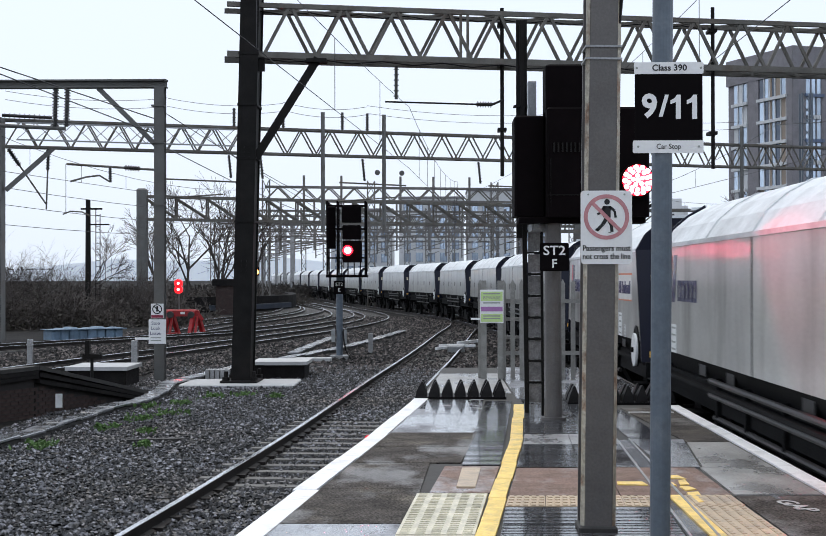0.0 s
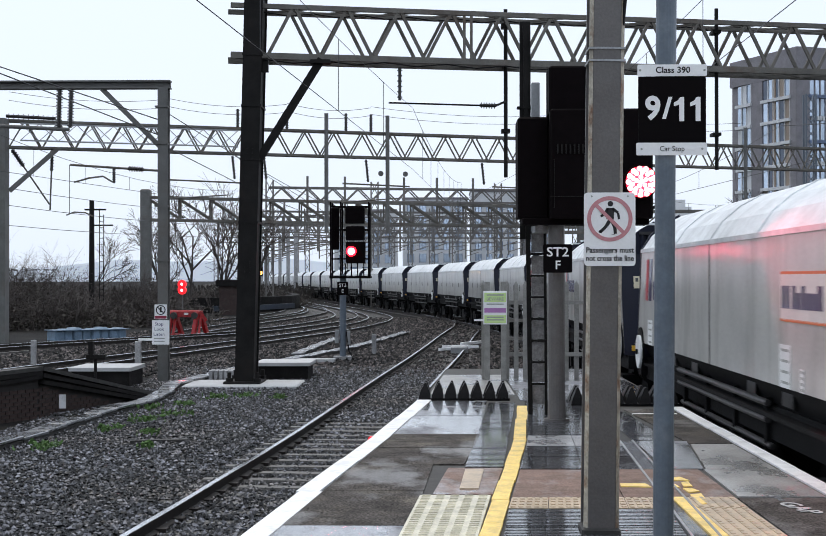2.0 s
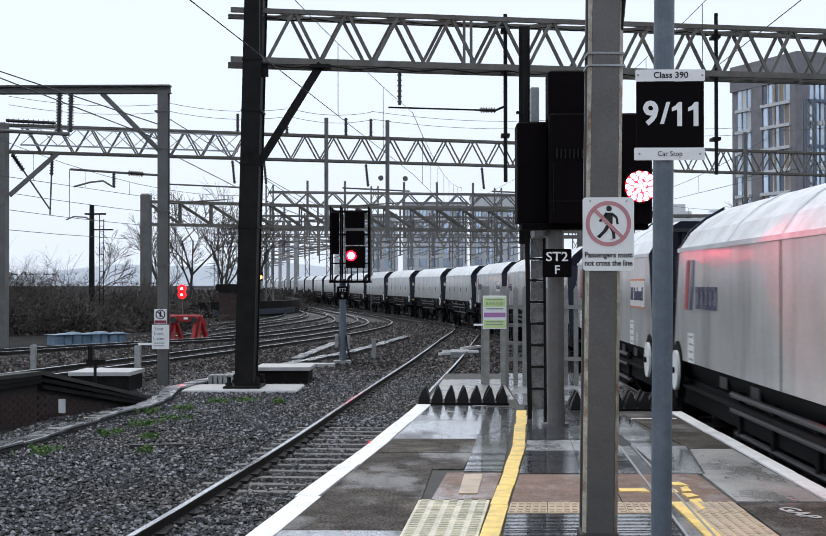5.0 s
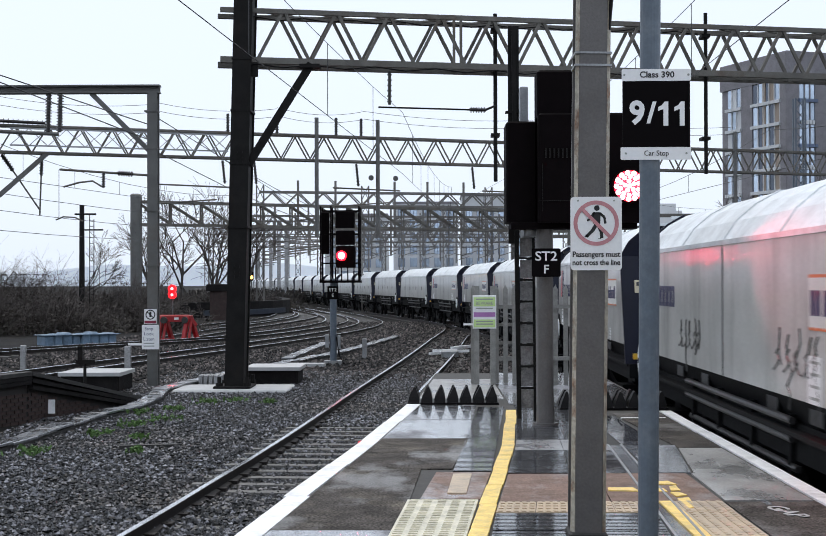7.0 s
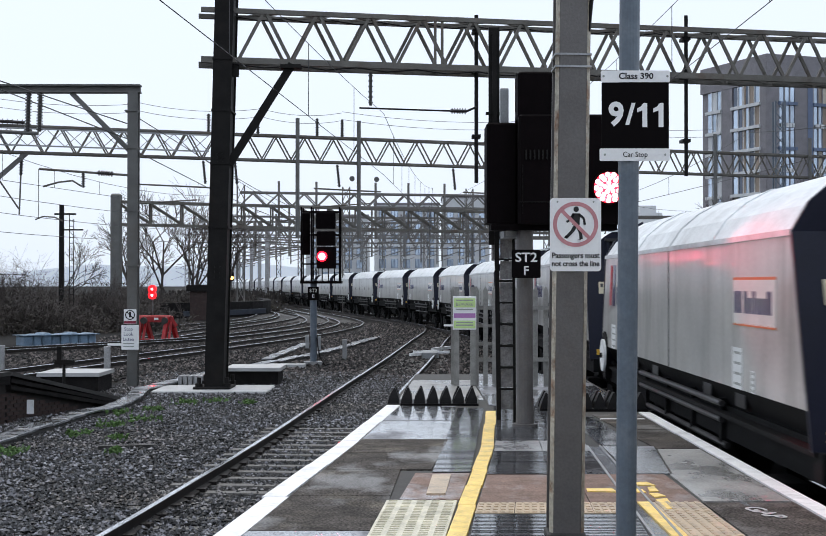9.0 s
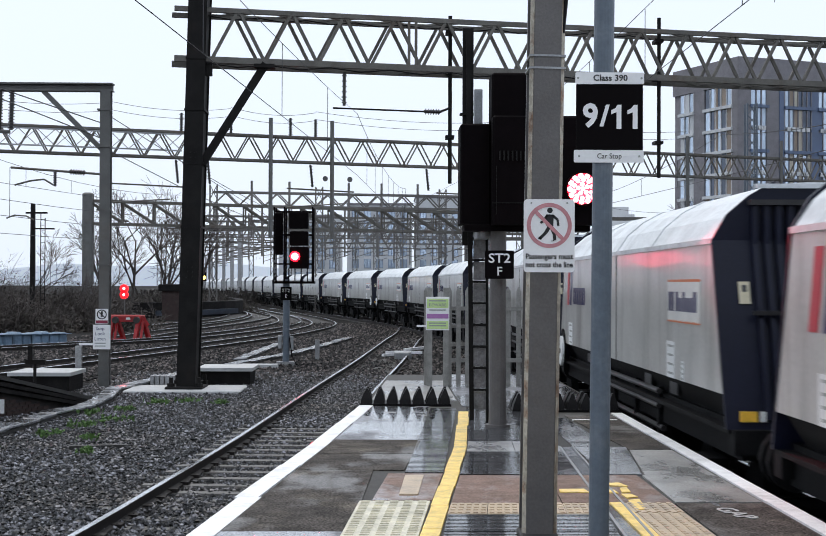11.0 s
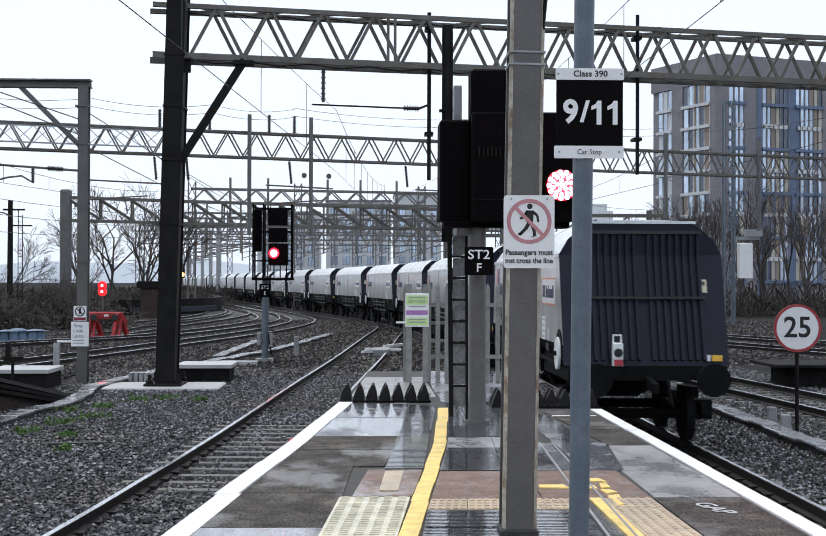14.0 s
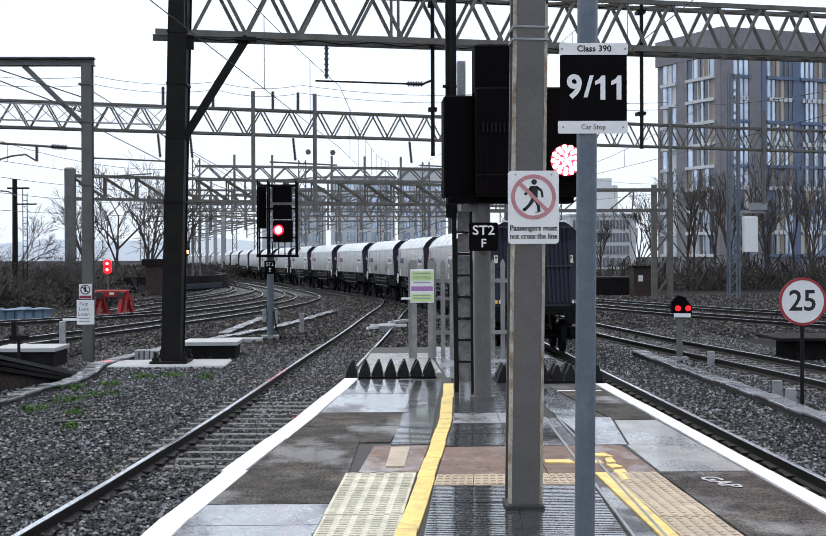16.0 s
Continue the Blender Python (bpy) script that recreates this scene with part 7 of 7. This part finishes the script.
def scrub(name, label, count, region, material, seed, height=(0.6, 1.6), blade=0.03):
    """Tangled winter scrub: many thin crossing stems with small leaves."""
    rng = random.Random(seed)
    g = Geo()
    for _ in range(count):
        x, y, z0 = region(rng)
        h = rng.uniform(*height)
        a = Vector((x, y, z0))
        for _ in range(2):
            d = Vector((rng.gauss(0, 0.5), rng.gauss(0, 0.3), 1)).normalized()
            s = Vector((rng.uniform(-1, 1), rng.uniform(-1, 1), rng.uniform(-0.4, 0.4))).normalized() * blade * rng.uniform(0.7, 2.2)
            b = a + d * h * rng.uniform(0.4, 0.7)
            g.add([a - s * 0.6, a + s * 0.6, b + s, b - s], [(0, 1, 2, 3)])
            e = Vector((rng.uniform(-1, 1), rng.uniform(-1, 1), rng.uniform(-0.6, 0.8))).normalized()
            q = b + e * h * 0.35
            g.add([b - s, b + s, q], [(0, 1, 2)])
            a = b
    me = bpy.data.meshes.new(name)
    me.from_pydata(g.v, [], g.f)
    me.materials.append(material)
    return tagged(new(name, me), label, "scrub", kind="stuff")


def mound(name, pts, label):
    """A low uneven bank through (x, y, half-width, height)."""
    g = Geo()
    rows_, n = [], 9
    for i, (x, y, w, h) in enumerate(pts):
        for j in range(n):
            u = j / (n - 1) * 2 - 1
            rows_.append((x + 0.5 * math.sin(i * 2.1), y + u * w, BED - 0.05 + h * (1 - u * u) * (1 + 0.25 * math.sin(i * 1.7 + j))))
    f = [(i * n + j, i * n + j + 1, (i + 1) * n + j + 1, (i + 1) * n + j) for i in range(len(pts) - 1) for j in range(n - 1)]
    g.add(rows_, f)
    return solo(name, g, EARTH, label, "earth bank", kind="structure")


mound("left_bank", [(-70 + 3.2 * i, 112 + 0.25 * i, 12, 2.4 + 0.4 * math.sin(i * 0.9)) for i in range(12)], "dark earth bank under winter scrub")
mound("curve_bank", [(-26 + 1.6 * i, 150 + 7.0 * i, 5, 1.3) for i in range(2)] + [(-26 - 1.5 * i, 160 + 9 * i, 9, 1.5) for i in range(14)], "dark bank along the outside of the curve")
def thicket(x, y, h, w, seed, stems=26, label="leafless brown bramble thicket"):
    """A tangle of arching bare stems that fork and fork again."""
    rng = random.Random(seed)
    g = Geo()

    def arch(p, d, length, r, level):
        for _ in range(3):
            q = p + d * length / 3
            g.rod(p, q, r, 3, r * 0.85, caps=False)
            d = (d + Vector((rng.gauss(0, 0.16), rng.gauss(0, 0.16), rng.gauss(-0.05, 0.14)))).normalized()
            p, r = q, r * 0.85
            if level < 3 and rng.random() < 0.85:
                for _ in range(2):
                    arch(p, (d + Vector((rng.gauss(0, 0.55), rng.gauss(0, 0.55), rng.gauss(0, 0.4)))).normalized(), length * rng.uniform(0.45, 0.75), r * 0.65, level + 1)
    for _ in range(stems):
        arch(Vector((rng.gauss(0, w * 0.4), rng.gauss(0, 0.8), 0)), Vector((rng.gauss(0, 0.4), rng.gauss(0, 0.3), 1)).normalized(), h * rng.uniform(0.35, 0.62), 0.035, 1)
    ob = thing("thicket", label, "thicket", "thickets", at=pose(x, y, BED))
    part("bramble_tangle", g, BARK, ob)
    leaves = Geo()
    for _ in range(int(260 * w)):
        c = Vector((rng.gauss(0, w * 0.45), rng.gauss(0, 0.9), min(abs(rng.gauss(0, h * 0.3)), h * 0.62)))
        u = Vector((rng.uniform(-1, 1), rng.uniform(-1, 1), rng.uniform(-1, 1))).normalized() * rng.uniform(0.05, 0.13)
        v = u.orthogonal().normalized() * rng.uniform(0.04, 0.09)
        leaves.add([c - u, c + v, c + u, c - v], [(0, 1, 2, 3)])
    part("dead_foliage", leaves, BRAMBLE, ob, "dull brown and green leaves")


rng_t = random.Random(77)
for i in range(14):
    x = -41 + 1.55 * i
    thicket(x, 103 + rng_t.uniform(-3, 3), rng_t.uniform(4.2, 5.6) if x < -28 else rng_t.uniform(2.8, 3.6) if x < -21 else rng_t.uniform(3.4, 5.0), 2.4, 300 + i)
for i in range(13):
    thicket(-28.5 + 1.2 * i, 75 + rng_t.uniform(-2.5, 2.0) + (3.0 if i > 9 else 0), rng_t.uniform(2.2, 3.3) if i < 8 else rng_t.uniform(1.6, 2.6), 1.9, 400 + i, 22)
for i in range(6):
    thicket(-24 + 1.7 * i, 124 + 1.5 * i, rng_t.uniform(1.7, 2.6), 2.4, 430 + i, 20)
for i in range(7):
    thicket(-14.8 - 1.6 * i, 140 + 8 * i, rng_t.uniform(1.3, 2.0), 2.8, 340 + i, 18)
for i in range(9):
    thicket(19.5 + 2.6 * i, 112 + rng_t.uniform(-3, 3), rng_t.uniform(1.6, 3.0), 2.6, 360 + i, 14)
scrub("curve_scrub", "dark scrub on the bank by the curve", 3000, lambda r: (r.uniform(-32, -15.5), r.uniform(126, 205), BED + r.uniform(0, 1.0)), BRAMBLE, 6, (0.4, 1.1), 0.05)
scrub("right_scrub", "brown scrub below the flats", 1500, lambda r: (r.gauss(r.choice((22, 27, 31, 36, 42, 50)), 2.2), r.uniform(106, 122), BED + r.uniform(0, 0.4)), BRAMBLE, 7, (0.4, 2.4), 0.035)
TUFTS = [(-4.95, 31.2, 0.3), (-4.4, 31.6, 0.25), (-5.35, 29.4, 0.2), (-5.2, 27.2, 0.28), (-5.55, 26.2, 0.25), (-5.8, 24.6, 0.22), (-6.2, 21.9, 0.3), (-5.0, 24.0, 0.16), (-4.6, 22.0, 0.12), (-3.6, 31.0, 0.14), (-5.9, 28.6, 0.16)]


def tuft(r):
    x, y, w = r.choice(TUFTS)
    return r.gauss(x, w * 0.5), r.gauss(y, w), BED + 0.02


scrub("weeds", "small bright green tufts of weed on the ballast", 620, tuft, MOSS, 8, (0.04, 0.11), 0.022)
solo("dark_parapet", Geo().sweep([(-0.35, 0), (0.35, 0), (0.35, 1.2), (-0.35, 1.2)], spline([(-19, 108), (-15.4, 113), (-13.2, 122), (-13.9, 135), (-17.4, 156), (-21, 178)], 3), BED), SOOT, "low dark brick parapet beside the curve", "parapet")
solo("pipe_casing", Geo().sweep([(-0.1, 0.2), (0.1, 0.2), (0.1, 0.6), (-0.1, 0.6)], spline([(-17.2, 107), (-14.4, 111.5), (-12.5, 120)], 3), BED), NAVY_PIPE, "dull blue pipe casing along the curve wall", "pipe casing")
fs = thing("far_signal", "far signal post with an amber lamp", "railway signal", "signals", at=pose(-25.5, 200, BED))
part("post", Geo().rod((0, 0, 0), (0, 0, 4.0), 0.1, 8), MAST_GREY, fs)
part("head", Geo().bevel_box(-0.3, 0.3, -0.2, 0.1, 3.0, 4.3, 0.05), BLACK, fs)
part("lamp", shifted(disc(0.28, 16, -0.3, -0.2), 0, 0, 3.5), AMBER_LED, fs, "amber lamp")
# skyline strip, self-lit a little so that it looks hazy
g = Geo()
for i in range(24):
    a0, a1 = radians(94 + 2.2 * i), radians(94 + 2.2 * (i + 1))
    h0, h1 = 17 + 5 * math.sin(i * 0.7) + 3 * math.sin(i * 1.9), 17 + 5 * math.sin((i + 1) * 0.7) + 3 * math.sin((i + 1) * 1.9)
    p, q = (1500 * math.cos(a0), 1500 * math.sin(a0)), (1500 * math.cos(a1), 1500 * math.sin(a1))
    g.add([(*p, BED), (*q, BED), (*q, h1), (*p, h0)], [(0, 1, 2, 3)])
solo("far_hill", g, HILL_HAZE, "wooded skyline hill with pale blue haze in its colour", "backdrop", kind="structure")


# ---- motion ----
def wagon_pose(s):
    """A wagon whose rear eave is at s: its two bogies ride on the line."""
    c = s + 5.435
    a, b = goods(c - 4.3), goods(c + 4.3)
    d = b - a
    m = (a + b) / 2
    return pose(m.x, m.y, RAIL, 0, 0, math.degrees(math.atan2(-d.x, d.y)))


def tail_at(t):
    """The train rolls away at just under eight metres a second, slowing a little."""
    return TAIL0 + 7.9 * t - 0.0157 * t * t - 0.28 * max(0.0, min(1.0, (t - 12.4) / 1.2))


def motions():
    for i, w in enumerate(wagons):
        walk(w, [(0.5 * k, wagon_pose(tail_at(0.5 * k) + PITCH * i)) for k in range(33)])


motions()
